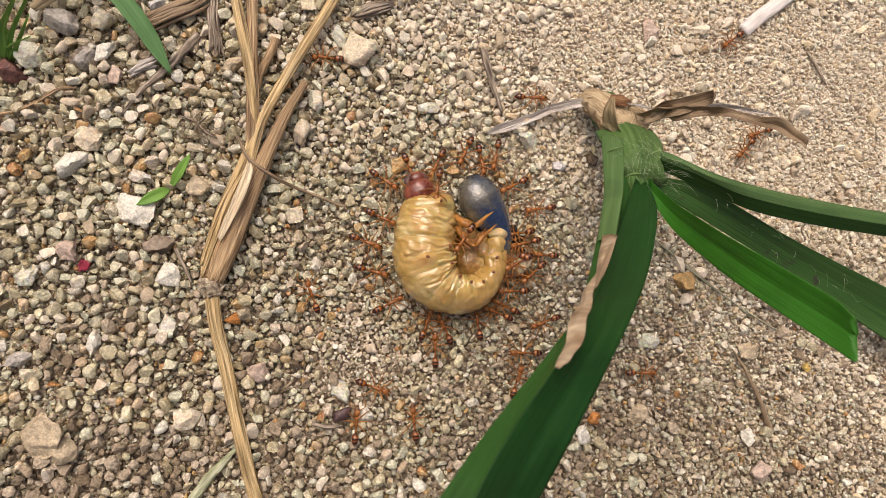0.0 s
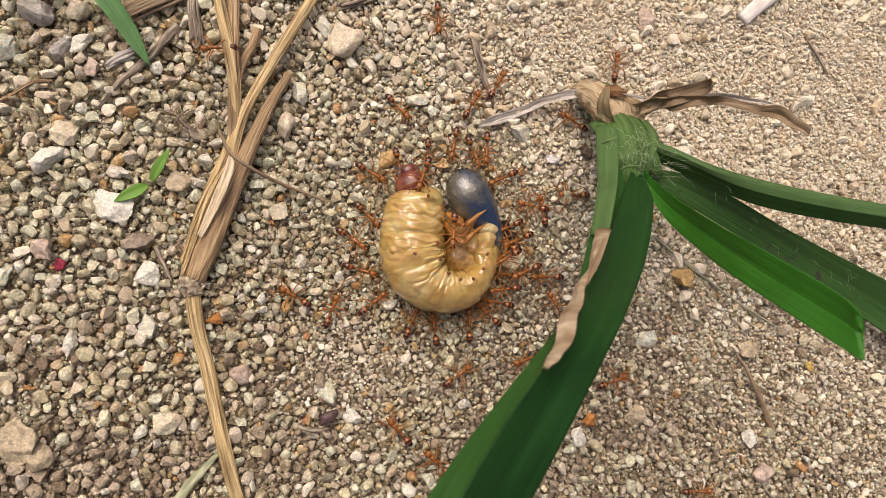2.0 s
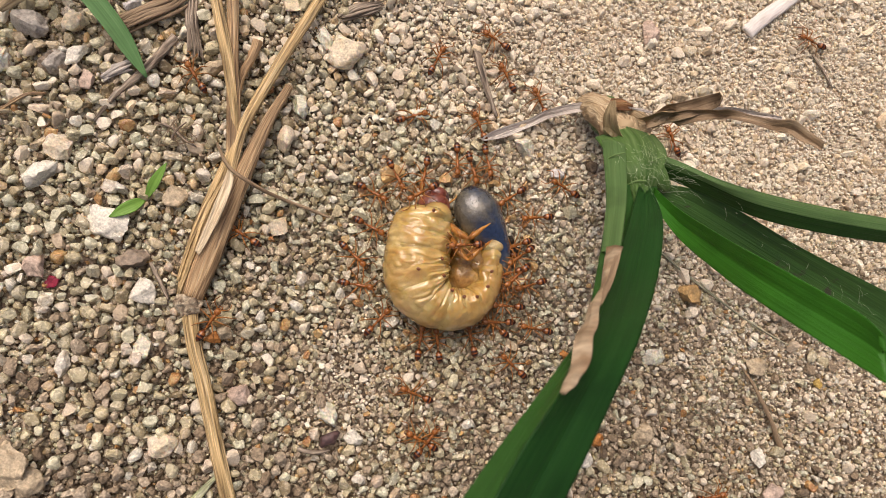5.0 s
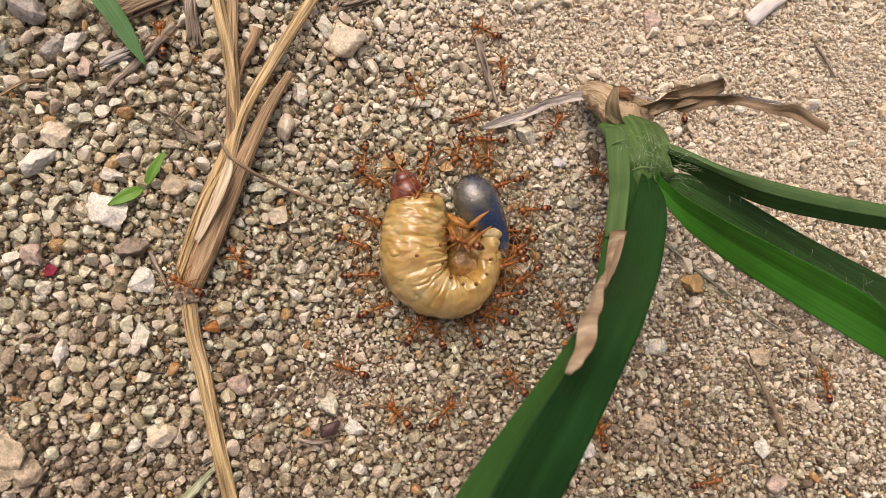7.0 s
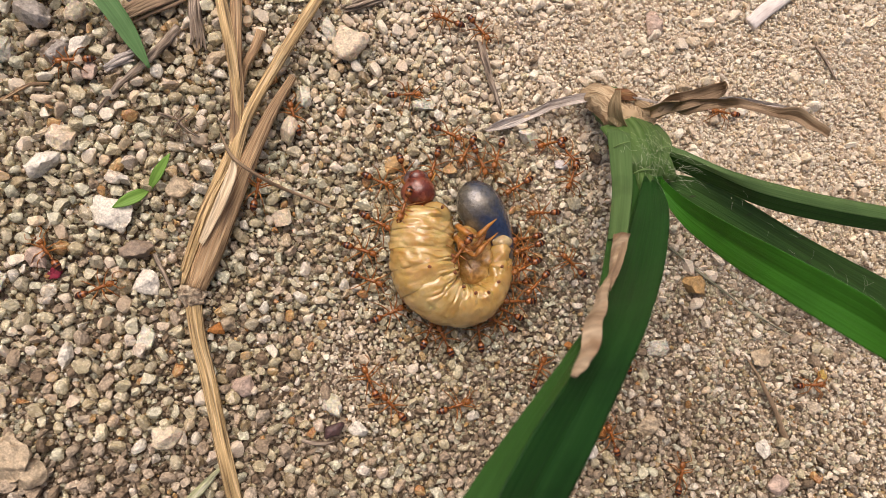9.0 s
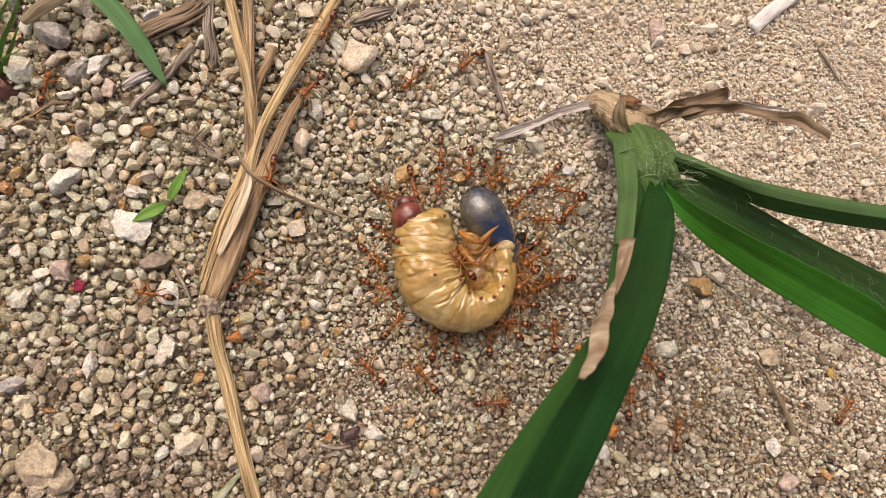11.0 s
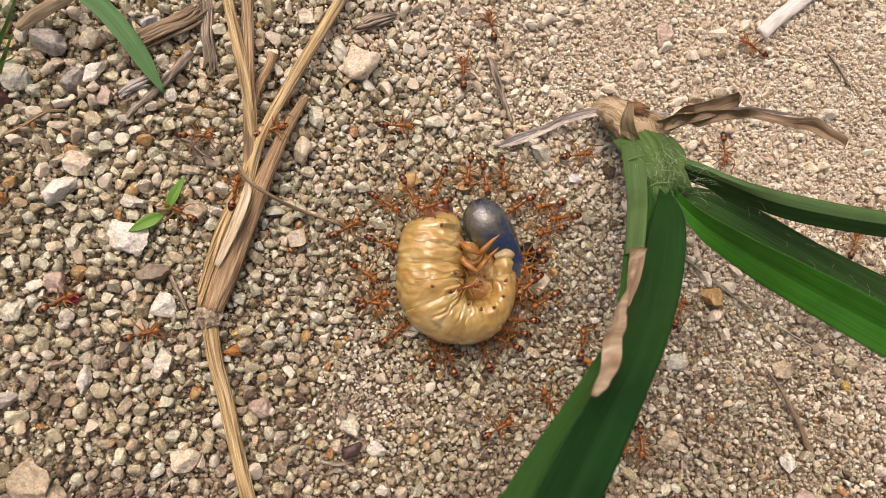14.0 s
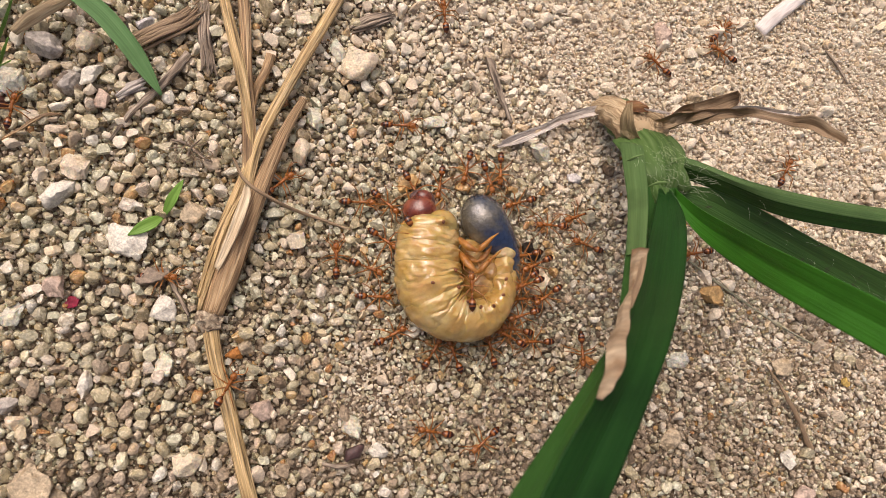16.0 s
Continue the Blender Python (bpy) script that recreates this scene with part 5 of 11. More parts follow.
    # legs folded across the belly
    for pts in ([(-0.45, 4.70, 5.00), (0.54, 3.55, 6.00), (1.57, 2.95, 6.30), (2.20, 3.30, 6.60), (3.10, 4.10, 6.60), (4.50, 5.14, 6.20)],
                [(-0.50, 2.85, 4.80), (0.48, 1.28, 5.80), (1.46, 0.18, 6.20), (2.10, 0.60, 6.50), (3.10, 1.60, 6.50), (4.82, 2.98, 6.00)],
                [(0.40, 2.20, 4.00), (1.05, 1.50, 4.60), (1.90, 1.35, 4.90), (2.60, 1.80, 5.00), (3.20, 2.50, 5.00), (3.70, 3.20, 4.60)]):
        bm = bmesh.new()
        tube(bm, pts, [0.38, 0.46, 0.24, 0.38, 0.26, 0.05], n=34, seg=14, flat=0.9, rough=0.25)
        parts.setdefault("legs", []).append(part("leg", bm, M_GRUB_LEG, grub, "glossy orange-brown jointed leg", local=True))
    # head capsule and jaws, in the head's own space: x towards the mouth
    bm = bmesh.new()
    ball(bm, (0, 0, 0), (2.2, 2.25, 2.1), u=28, v=18)
    for v in bm.verts:
        v.co *= 1 + 0.05 * noise.noise(v.co * 0.9)
        if v.co.x > 0.9:
            v.co.y *= 0.92
    head = part("head", bm, M_GRUB_HEAD, grub, "glossy red-brown head shell", local=True)
    for s in (-1, 1):
        bm = bmesh.new()
        tube(bm, [(1.0, 0.85 * s, 0.1), (1.8, 0.95 * s, 0.0), (2.4, 0.6 * s, -0.2), (2.8, 0.1 * s, -0.4)], [0.8, 0.7, 0.45, 0.12], n=14, seg=12, flat=0.8, rough=0.1)
        part("mandible", bm, M_JAW, head, "dark brown toothed mandible", local=True)
        bm = bmesh.new()
        tube(bm, [(0.9, 1.7 * s, 0.9), (1.8, 2.3 * s, 1.2), (2.4, 2.3 * s, 0.5)], [0.13, 0.10, 0.05], n=8, seg=8)
        part("feeler", bm, M_GRUB_LEG, head, local=True)
    bm = bmesh.new()
    ball(bm, (1.75, 0, 0.9), (0.9, 1.1, 0.7))
    part("lip", bm, M_GRUB_HEAD, head, local=True)
    head.matrix_basis = pose(-0.00526, 0.00811, 0.00320, 0, 0, 112)
    parts["head"] = head
    return grub, parts


# ---- ants ----
def build_ant():
    """One ant that looks along x; its parts keep their own pivots."""
    ant = thing("ant", (0, 0, 0), "slender orange-red ant with a dark glossy abdomen", "ant", "ants round the grub")
    bm = bmesh.new()
    ball(bm, (0, 0, 0), (0.52, 0.42, 0.36), u=14, v=10)
    head = part("head", bm, M_ANT, ant, local=True)
    head.location = Vector((1.72, 0, 0.78)) * U
    for s in (-1, 1):
        bm = bmesh.new()
        tube(bm, [(0.40, 0.24 * s, -0.08), (0.64, 0.22 * s, -0.12), (0.82, 0.04 * s, -0.15)], [0.10, 0.09, 0.04], n=6, seg=6)
        part("mandible", bm, M_GASTER, head, local=True)
        bm = bmesh.new()
        tube(bm, [(0.35, 0.22 * s, 0.12), (0.62, 0.62 * s, 0.34), (0.85, 0.95 * s, 0.40), (1.25, 1.02 * s, 0.15), (1.75, 0.85 * s, -0.2)], [0.06, 0.06, 0.055, 0.06, 0.05], n=14, seg=6)
        part("antenna", bm, M_ANT_LEG, head, local=True)
        bm = bmesh.new()
        ball(bm, (0.10, 0.40 * s, 0.14), (0.10, 0.07, 0.09), u=8, v=6)
        part("eye", bm, M_JAW, head, local=True)
    bm = bmesh.new()
    tube(bm, [(1.32, 0, 0.80), (1.05, 0, 0.92), (0.55, 0, 0.90), (0.10, 0, 0.80), (-0.28, 0, 0.62)], [0.11, 0.25, 0.19, 0.21, 0.10], n=14, seg=12, flat=0.95)
    part("thorax", bm, M_ANT, ant, local=True)
    bm = bmesh.new()
    tube(bm, [(-0.22, 0, 0.60), (-0.42, 0, 0.72), (-0.58, 0, 0.64), (-0.72, 0, 0.70), (-0.88, 0, 0.66)], [0.09, 0.17, 0.10, 0.17, 0.10], n=12, seg=10)
    part("waist", bm, M_ANT, ant, local=True)
    bm = bmesh.new()
    tube(bm, [(-0.80, 0, 0.68), (-0.95, 0, 0.70), (-1.28, 0, 0.74), (-1.72, 0, 0.74), (-2.18, 0, 0.66), (-2.56, 0, 0.52)], [0.05, 0.22, 0.40, 0.46, 0.36, 0.04], n=18, seg=16, flat=0.95)
    part("gaster", bm, M_GASTER, ant, "dark banded glossy abdomen", local=True)
    legs = []
    for i, (x0, fx, fy, tx, ty) in enumerate(((1.0, 0.75, 0.85, 1.35, 1.75), (0.62, 0.10, 1.05, 0.15, 2.05), (0.22, -0.75, 0.95, -1.60, 1.75))):
        for s in (-1, 1):
            bm = bmesh.new()
            tube(bm, [(0, 0, 0), (fx * 0.3, fy * 0.35 * s, 0.05), (fx, fy * s, 0.50), (fx + (tx - fx) * 0.45, (fy + (ty - fy) * 0.5) * s, 0.05), (tx, ty * s, -0.62), (tx * 1.15, ty * 1.12 * s, -0.68)],
                 [0.085, 0.10, 0.07, 0.058, 0.04, 0.025], n=14, seg=6)
            leg = part("leg", bm, M_ANT_LEG, ant, local=True)
            leg.location = Vector((x0, 0.18 * s, 0.70)) * U
            legs.append((leg, x0, s, i))
    return ant


plant = build_plant()
build_litter()
grub, grub_parts = build_grub()
first_ant = build_ant()
lay_sand()

def step(ant, swing, beat):
    """The six legs swing in two sets of three."""
    for k, leg in enumerate([c for c in ant.children if c.name.startswith("leg")]):
        x, y, z = leg.location
        side = 1 if (k + k // 2) % 2 else -1
        walk(leg, [(t * 0.2, pose(x, y, z, 0, 0, side * swing * math.sin(beat * t * 0.2 + 0.7 * k * (swing < 9)))) for t in range(81)])


def motions():
    ants = [first_ant] + [copy_thing(first_ant, pose(0, 0, 0)) for _ in range(48)]
    walk(ants[0], [
        (0, pose(0.00106, 0.03746, 0.00035, 0, 0, 179)), (0.25, pose(-0.00126, 0.03689, 0.00115, 0, 0, 194)), (0.5, pose(-0.00358, 0.03631, 0.00265, 0, 0, 179)),
        (0.75, pose(-0.00601, 0.03633, 0.00114, 0, 0, 180)), (1, pose(-0.00844, 0.03634, 0.00265, 0, 0, 179)), (3.75, pose(-0.01194, 0.03493, 0.00150, 0, 0, 202)),
        (4.667, pose(-0.01311, 0.03446, 0.00112, 0, 0, 144)), (5.583, pose(-0.01428, 0.03398, 0.00073, 0, 0, 87)), (6.5, pose(-0.01545, 0.03351, 0.00035, 0, 0, 29)),
        (6.75, pose(-0.01666, 0.03554, 0.00035, 0, 0, 104)), (7, pose(-0.01787, 0.03758, 0.00035, 0, 0, 100)), (7.5, pose(-0.01930, 0.03903, 0.00035, 0, 0, 139)),
        (7.75, pose(-0.02172, 0.03745, 0.00035, 0, 0, 213)), (8, pose(-0.02414, 0.03587, 0.00035, 0, 0, 179)), (9.75, pose(-0.02997, 0.03436, 0.00035, 0, 0, 195)),
        (10.33, pose(-0.03191, 0.03385, 0.00035, 0, 0, 139)), (10.92, pose(-0.03385, 0.03335, 0.00035, 0, 0, 84)), (11.5, pose(-0.03579, 0.03285, 0.00035, 0, 0, 28)),
        (11.75, pose(-0.03138, 0.03441, 0.00035, 0, 0, 19)), (11.88, pose(-0.02918, 0.03519, 0.00035, 0, 0, 94)), (12, pose(-0.02697, 0.03597, 0.00035, 0, 0, 168)),
        (12.25, pose(-0.02225, 0.03321, 0.00035, 0, 0, 243)), (12.38, pose(-0.01988, 0.03182, 0.00035, 0, 0, 285)), (12.5, pose(-0.01752, 0.03044, 0.00035, 0, 0, 328)),
        (12.75, pose(-0.01782, 0.02992, 0.00035, 0, 0, 403)), (13, pose(-0.01811, 0.02940, 0.00035, 0, 0, 479)), (13.25, pose(-0.01789, 0.02961, 0.00035, 0, 0, 418)),
        (13.5, pose(-0.01767, 0.02983, 0.00035, 0, 0, 358)), (14, pose(-0.01574, 0.02849, 0.00035, 0, 0, 358)), (14.25, pose(-0.02058, 0.02615, 0.00035, 0, 0, 433)),
        (14.38, pose(-0.02300, 0.02497, 0.00035, 0, 0, 475)), (14.5, pose(-0.02541, 0.02380, 0.00035, 0, 0, 518)), (14.75, pose(-0.02768, 0.02348, 0.00035, 0, 0, 548)),
        (14.83, pose(-0.02844, 0.02337, 0.00035, 0, 0, 485)), (14.92, pose(-0.02920, 0.02326, 0.00035, 0, 0, 421)), (15, pose(-0.02995, 0.02315, 0.00035, 0, 0, 358)),
        (15.25, pose(-0.03332, 0.02516, 0.00035, 0, 0, 408)), (15.5, pose(-0.03670, 0.02716, 0.00035, 0, 0, 459)), (15.75, pose(-0.03679, 0.02950, 0.00035, 0, 0, 452)),
        (16, pose(-0.03689, 0.03183, 0.00035, 0, 0, 439)),
    ])
    walk(ants[1], [
        (0, pose(0.03052, 0.03323, 0.00035, 0, 0, -1)), (0.25, pose(0.03466, 0.03847, 0.00035, 0, 0, 52)), (0.3333, pose(0.03604, 0.04021, 0.00035, 0, 0, -9)),
        (0.4167, pose(0.03741, 0.04196, 0.00035, 0, 0, -69)), (0.5, pose(0.03879, 0.04370, 0.00035, 0, 0, -130)), (0.75, pose(0.03474, 0.04125, 0.00035, 0, 0, -149)),
        (1, pose(0.03069, 0.03880, 0.00035, 0, 0, -211)), (1.25, pose(0.02985, 0.03668, 0.00035, 0, 0, -136)), (1.5, pose(0.02901, 0.03457, 0.00035, 0, 0, -211)),
        (1.75, pose(0.02787, 0.03413, 0.00035, 0, 0, -255)), (2, pose(0.02672, 0.03369, 0.00035, 0, 0, -300)), (2.25, pose(0.03057, 0.03676, 0.00035, 0, 0, -321)),
        (2.5, pose(0.03442, 0.03983, 0.00035, 0, 0, -361)), (2.75, pose(0.03194, 0.03830, 0.00035, 0, 0, -310)), (3, pose(0.02945, 0.03676, 0.00035, 0, 0, -260)),
        (3.25, pose(0.02892, 0.03690, 0.00035, 0, 0, -210)), (3.5, pose(0.02839, 0.03705, 0.00035, 0, 0, -160)), (3.75, pose(0.02764, 0.03983, 0.00035, 0, 0, -235)),
        (4, pose(0.02689, 0.04261, 0.00035, 0, 0, -240)), (5.25, pose(0.02630, 0.04182, 0.00035, 0, 0, -200)), (6.5, pose(0.02572, 0.04102, 0.00035, 0, 0, -161)),
        (7, pose(0.02464, 0.04157, 0.00035, 0, 0, -201)), (7.5, pose(0.02382, 0.04249, 0.00035, 0, 0, -270)), (7.75, pose(0.02342, 0.04272, 0.00035, 0, 0, -310)),
        (8, pose(0.02301, 0.04295, 0.00035, 0, 0, -351)), (9.25, pose(0.02335, 0.04209, 0.00035, 0, 0, -416)), (10.5, pose(0.02369, 0.04122, 0.00035, 0, 0, -480)),
        (10.75, pose(0.02247, 0.04019, 0.00035, 0, 0, -500)), (11, pose(0.02124, 0.03916, 0.00035, 0, 0, -501)), (11.75, pose(0.01248, 0.03217, 0.00035, 0, 0, -501)),
        (12.5, pose(0.00372, 0.02518, 0.00035, 0, 0, -542)), (12.75, pose(0.00728, 0.02717, 0.00035, 0, 0, -477)), (13, pose(0.01083, 0.02917, 0.00035, 0, 0, -412)),
        (13.5, pose(0.01105, 0.03054, 0.00035, 0, 0, -362)), (14, pose(0.00985, 0.03034, 0.00035, 0, 0, -362)), (14.5, pose(0.01000, 0.03009, 0.00035, 0, 0, -362)),
        (15, pose(0.01053, 0.02998, 0.00035, 0, 0, -362)), (15.5, pose(0.01064, 0.03024, 0.00035, 0, 0, -363)), (16, pose(0.01054, 0.03044, 0.00035, 0, 0, -363)),
    ])
    walk(ants[2], [
        (0, pose(0.06482, 0.02694, 0.00035, 0, 0, -135)), (1, pose(0.05475, 0.03211, 0.00035, 0, 0, -207)), (2, pose(0.04468, 0.03728, 0.00035, 0, 0, -280)),
        (3, pose(0.05081, 0.03447, 0.00035, 0, 0, -275)), (4, pose(0.05694, 0.03167, 0.00035, 0, 0, -270)), (5.5, pose(0.04904, 0.02641, 0.00035, 0, 0, -240)),
        (7, pose(0.04113, 0.02114, 0.00035, 0, 0, -211)), (7.25, pose(0.03758, 0.02110, 0.00035, 0, 0, -179)), (7.5, pose(0.03403, 0.02106, 0.00035, 0, 0, -161)),
        (8, pose(0.03675, 0.02228, 0.00035, 0, 0, -90)), (9.5, pose(0.03572, 0.02117, 0.00035, 0, 0, -133)), (11, pose(0.03470, 0.02006, 0.00035, 0, 0, -192)),
        (11.5, pose(0.03355, 0.02024, 0.00035, 0, 0, -182)), (12, pose(0.03648, 0.01911, 0.00035, 0, 0, -242)), (12.5, pose(0.03942, 0.01799, 0.00035, 0, 0, -301)),
        (13, pose(0.03659, 0.01725, 0.00035, 0, 0, -362)), (13.5, pose(0.03510, 0.01653, 0.00035, 0, 0, -352)), (13.67, pose(0.03431, 0.01693, 0.00035, 0, 0, -412)),
        (13.83, pose(0.03353, 0.01732, 0.00035, 0, 0, -472)), (14, pose(0.03274, 0.01772, 0.00035, 0, 0, -532)), (14.5, pose(0.03341, 0.01770, 0.00035, 0, 0, -532)),
        (15, pose(0.03294, 0.01699, 0.00035, 0, 0, -532)), (15.5, pose(0.03314, 0.01656, 0.00035, 0, 0, -533)), (16, pose(0.03483, 0.01785, 0.00035, 0, 0, -522)),
    ])
    walk(ants[3], [
        (0, pose(-0.00068, 0.00418, 0.00035, 0, 0, 110)), (0.5, pose(-0.00083, 0.00426, 0.00035, 0, 0, 110)), (1, pose(-0.00087, 0.00442, 0.00035, 0, 0, 130)),
        (1.5, pose(-0.00119, 0.00375, 0.00035, 0, 0, 139)), (2, pose(-0.00097, 0.00403, 0.00035, 0, 0, 149)), (2.5, pose(-0.00131, 0.00403, 0.00035, 0, 0, 159)),
        (3, pose(-0.00345, 0.00417, 0.00035, 0, 0, 179)), (3.25, pose(-0.00655, 0.00319, 0.00035, 0, 0, 198)), (3.333, pose(-0.00759, 0.00286, 0.00035, 0, 0, 135)),
        (3.417, pose(-0.00862, 0.00253, 0.00035, 0, 0, 72)), (3.5, pose(-0.00965, 0.00220, 0.00035, 0, 0, 9)), (4, pose(-0.01156, 0.00155, 0.00207, 0, 0, 9)),
        (5.25, pose(-0.01098, 0.00347, 0.00121, 0, 0, 73)), (6.5, pose(-0.01040, 0.00538, 0.00035, 0, 0, 149)), (6.75, pose(-0.01199, 0.00579, 0.00151, 0, 0, 166)),
        (7, pose(-0.01358, 0.00619, 0.00265, 0, 0, 149)), (7.25, pose(-0.01747, 0.00696, 0.00035, 0, 0, 169)), (7.5, pose(-0.02136, 0.00772, 0.00035, 0, 0, 179)),
        (7.75, pose(-0.02771, 0.00761, 0.00035, 0, 0, 181)), (8, pose(-0.03406, 0.00750, 0.00035, 0, 0, 179)), (9.25, pose(-0.02869, 0.01156, 0.00035, 0, 0, 104)),
        (9.875, pose(-0.02600, 0.01359, 0.00035, 0, 0, 56)), (10.5, pose(-0.02332, 0.01562, 0.00035, 0, 0, 8)), (10.75, pose(-0.02187, 0.01122, 0.00035, 0, 0, -67)),
        (10.81, pose(-0.02151, 0.01013, 0.00035, 0, 0, -8)), (10.88, pose(-0.02115, 0.00903, 0.00035, 0, 0, 51)), (10.94, pose(-0.02078, 0.00793, 0.00035, 0, 0, 109)),
        (11, pose(-0.02042, 0.00683, 0.00035, 0, 0, 168)), (11.75, pose(-0.01658, 0.00756, 0.00150, 0, 0, 219)), (12.5, pose(-0.01273, 0.00830, 0.00265, 0, 0, 269)),
        (13, pose(-0.01288, 0.00831, 0.00265, 0, 0, 269)), (13.25, pose(-0.01386, 0.00752, 0.00215, 0, 0, 334)), (13.5, pose(-0.01483, 0.00674, 0.00165, 0, 0, 398)),
        (13.75, pose(-0.02299, 0.00722, 0.00035, 0, 0, 393)), (14, pose(-0.03115, 0.00770, 0.00035, 0, 0, 388)), (14.25, pose(-0.02907, 0.00968, 0.00035, 0, 0, 404)),
        (14.5, pose(-0.02699, 0.01166, 0.00035, 0, 0, 378)), (14.75, pose(-0.02671, 0.01104, 0.00035, 0, 0, 453)), (15, pose(-0.02643, 0.01042, 0.00035, 0, 0, 528)),
        (15.5, pose(-0.02395, 0.01179, 0.00035, 0, 0, 527)), (15.75, pose(-0.02184, 0.01137, 0.00035, 0, 0, 452)), (15.88, pose(-0.02079, 0.01116, 0.00035, 0, 0, 405)),
        (16, pose(-0.01973, 0.01095, 0.00035, 0, 0, 357)),
    ])
    walk(ants[4], [
        (0, pose(0.01593, -0.00321, 0.00035, 0, 0, 91)), (0.5, pose(0.01585, -0.00475, 0.00035, 0, 0, 60)), (1, pose(0.01695, -0.00732, 0.00035, 0, 0, -6)),
        (1.5, pose(0.01939, -0.00819, 0.00035, 0, 0, -1)), (2, pose(0.02030, -0.00664, 0.00035, 0, 0, 35)), (2.25, pose(0.01858, -0.00630, 0.00035, 0, 0, 62)),
        (2.5, pose(0.01686, -0.00596, 0.00035, 0, 0, 90)), (3, pose(0.01734, -0.00474, 0.00035, 0, 0, 85)), (3.5, pose(0.01660, -0.00647, 0.00035, 0, 0, 149)),
        (4, pose(0.01660, -0.00692, 0.00035, 0, 0, 139)), (5.75, pose(0.01099, -0.00558, 0.00035, 0, 0, 167)), (7.5, pose(0.00538, -0.00424, 0.00035, 0, 0, 149)),
        (9, pose(0.00789, -0.00581, 0.00035, 0, 0, 114)), (10.5, pose(0.01039, -0.00738, 0.00035, 0, 0, 80)), (10.75, pose(0.01187, -0.00621, 0.00035, 0, 0, 38)),
        (10.88, pose(0.01261, -0.00562, 0.00035, 0, 0, 83)), (11, pose(0.01335, -0.00504, 0.00035, 0, 0, 129)), (11.5, pose(0.01325, -0.00506, 0.00035, 0, 0, 109)),
        (11.75, pose(0.01084, -0.00471, 0.00035, 0, 0, 172)), (12, pose(0.00844, -0.00436, 0.00035, 0, 0, 99)), (13, pose(-0.00655, -0.00039, 0.00035, 0, 0, 165)),
        (13.5, pose(-0.01405, 0.00160, 0.00035, 0, 0, 89)), (14, pose(-0.02154, 0.00359, 0.00035, 0, 0, 13)), (14.25, pose(-0.02519, 0.00233, 0.00035, 0, 0, 21)),
        (14.5, pose(-0.02883, 0.00108, 0.00035, 0, 0, 28)), (15.25, pose(-0.04347, -0.00220, 0.00035, 0, 0, 103)), (15.62, pose(-0.05079, -0.00384, 0.00035, 0, 0, 148)),
        (16, pose(-0.05811, -0.00547, 0.00035, 0, 0, 193)),
    ])
    walk(ants[5], [
        (0, pose(0.00743, -0.00796, 0.00035, 0, 0, -21)), (0.25, pose(0.00801, -0.00843, 0.00035, 0, 0, 55)), (0.5, pose(0.00860, -0.00891, 0.00035, 0, 0, 130)),
        (0.75, pose(0.01061, -0.01025, 0.00035, 0, 0, 130)), (1, pose(0.01261, -0.01160, 0.00035, 0, 0, 130)), (2, pose(0.01248, -0.01361, 0.00035, 0, 0, 130)),
        (3, pose(0.01234, -0.01563, 0.00035, 0, 0, 129)), (3.5, pose(0.01321, -0.01508, 0.00035, 0, 0, 60)), (4, pose(0.01432, -0.01390, 0.00035, 0, 0, 50)),
        (6, pose(0.01635, -0.01157, 0.00035, 0, 0, 49)), (8, pose(0.01837, -0.00925, 0.00035, 0, 0, 40)), (10.5, pose(0.02028, -0.00900, 0.00035, 0, 0, -12)),
        (11.5, pose(0.02470, -0.00751, 0.00035, 0, 0, 19)), (12.5, pose(0.02912, -0.00601, 0.00035, 0, 0, 28)), (13, pose(0.02633, -0.00619, 0.00035, 0, 0, -2)),
        (13.25, pose(0.02622, -0.00651, 0.00035, 0, 0, -77)), (13.5, pose(0.02611, -0.00684, 0.00035, 0, 0, -152)), (13.75, pose(0.02397, -0.00836, 0.00035, 0, 0, -144)),
        (13.83, pose(0.02326, -0.00887, 0.00035, 0, 0, -207)), (13.92, pose(0.02254, -0.00938, 0.00035, 0, 0, -269)), (14, pose(0.02183, -0.00989, 0.00035, 0, 0, -332)),
        (14.25, pose(0.02062, -0.01013, 0.00035, 0, 0, -257)), (14.5, pose(0.01940, -0.01037, 0.00035, 0, 0, -182)), (15, pose(0.01721, -0.00960, 0.00035, 0, 0, -192)),
        (15.5, pose(0.01591, -0.00874, 0.00035, 0, 0, -212)), (16, pose(0.01354, -0.00968, 0.00035, 0, 0, -193)),
    ])
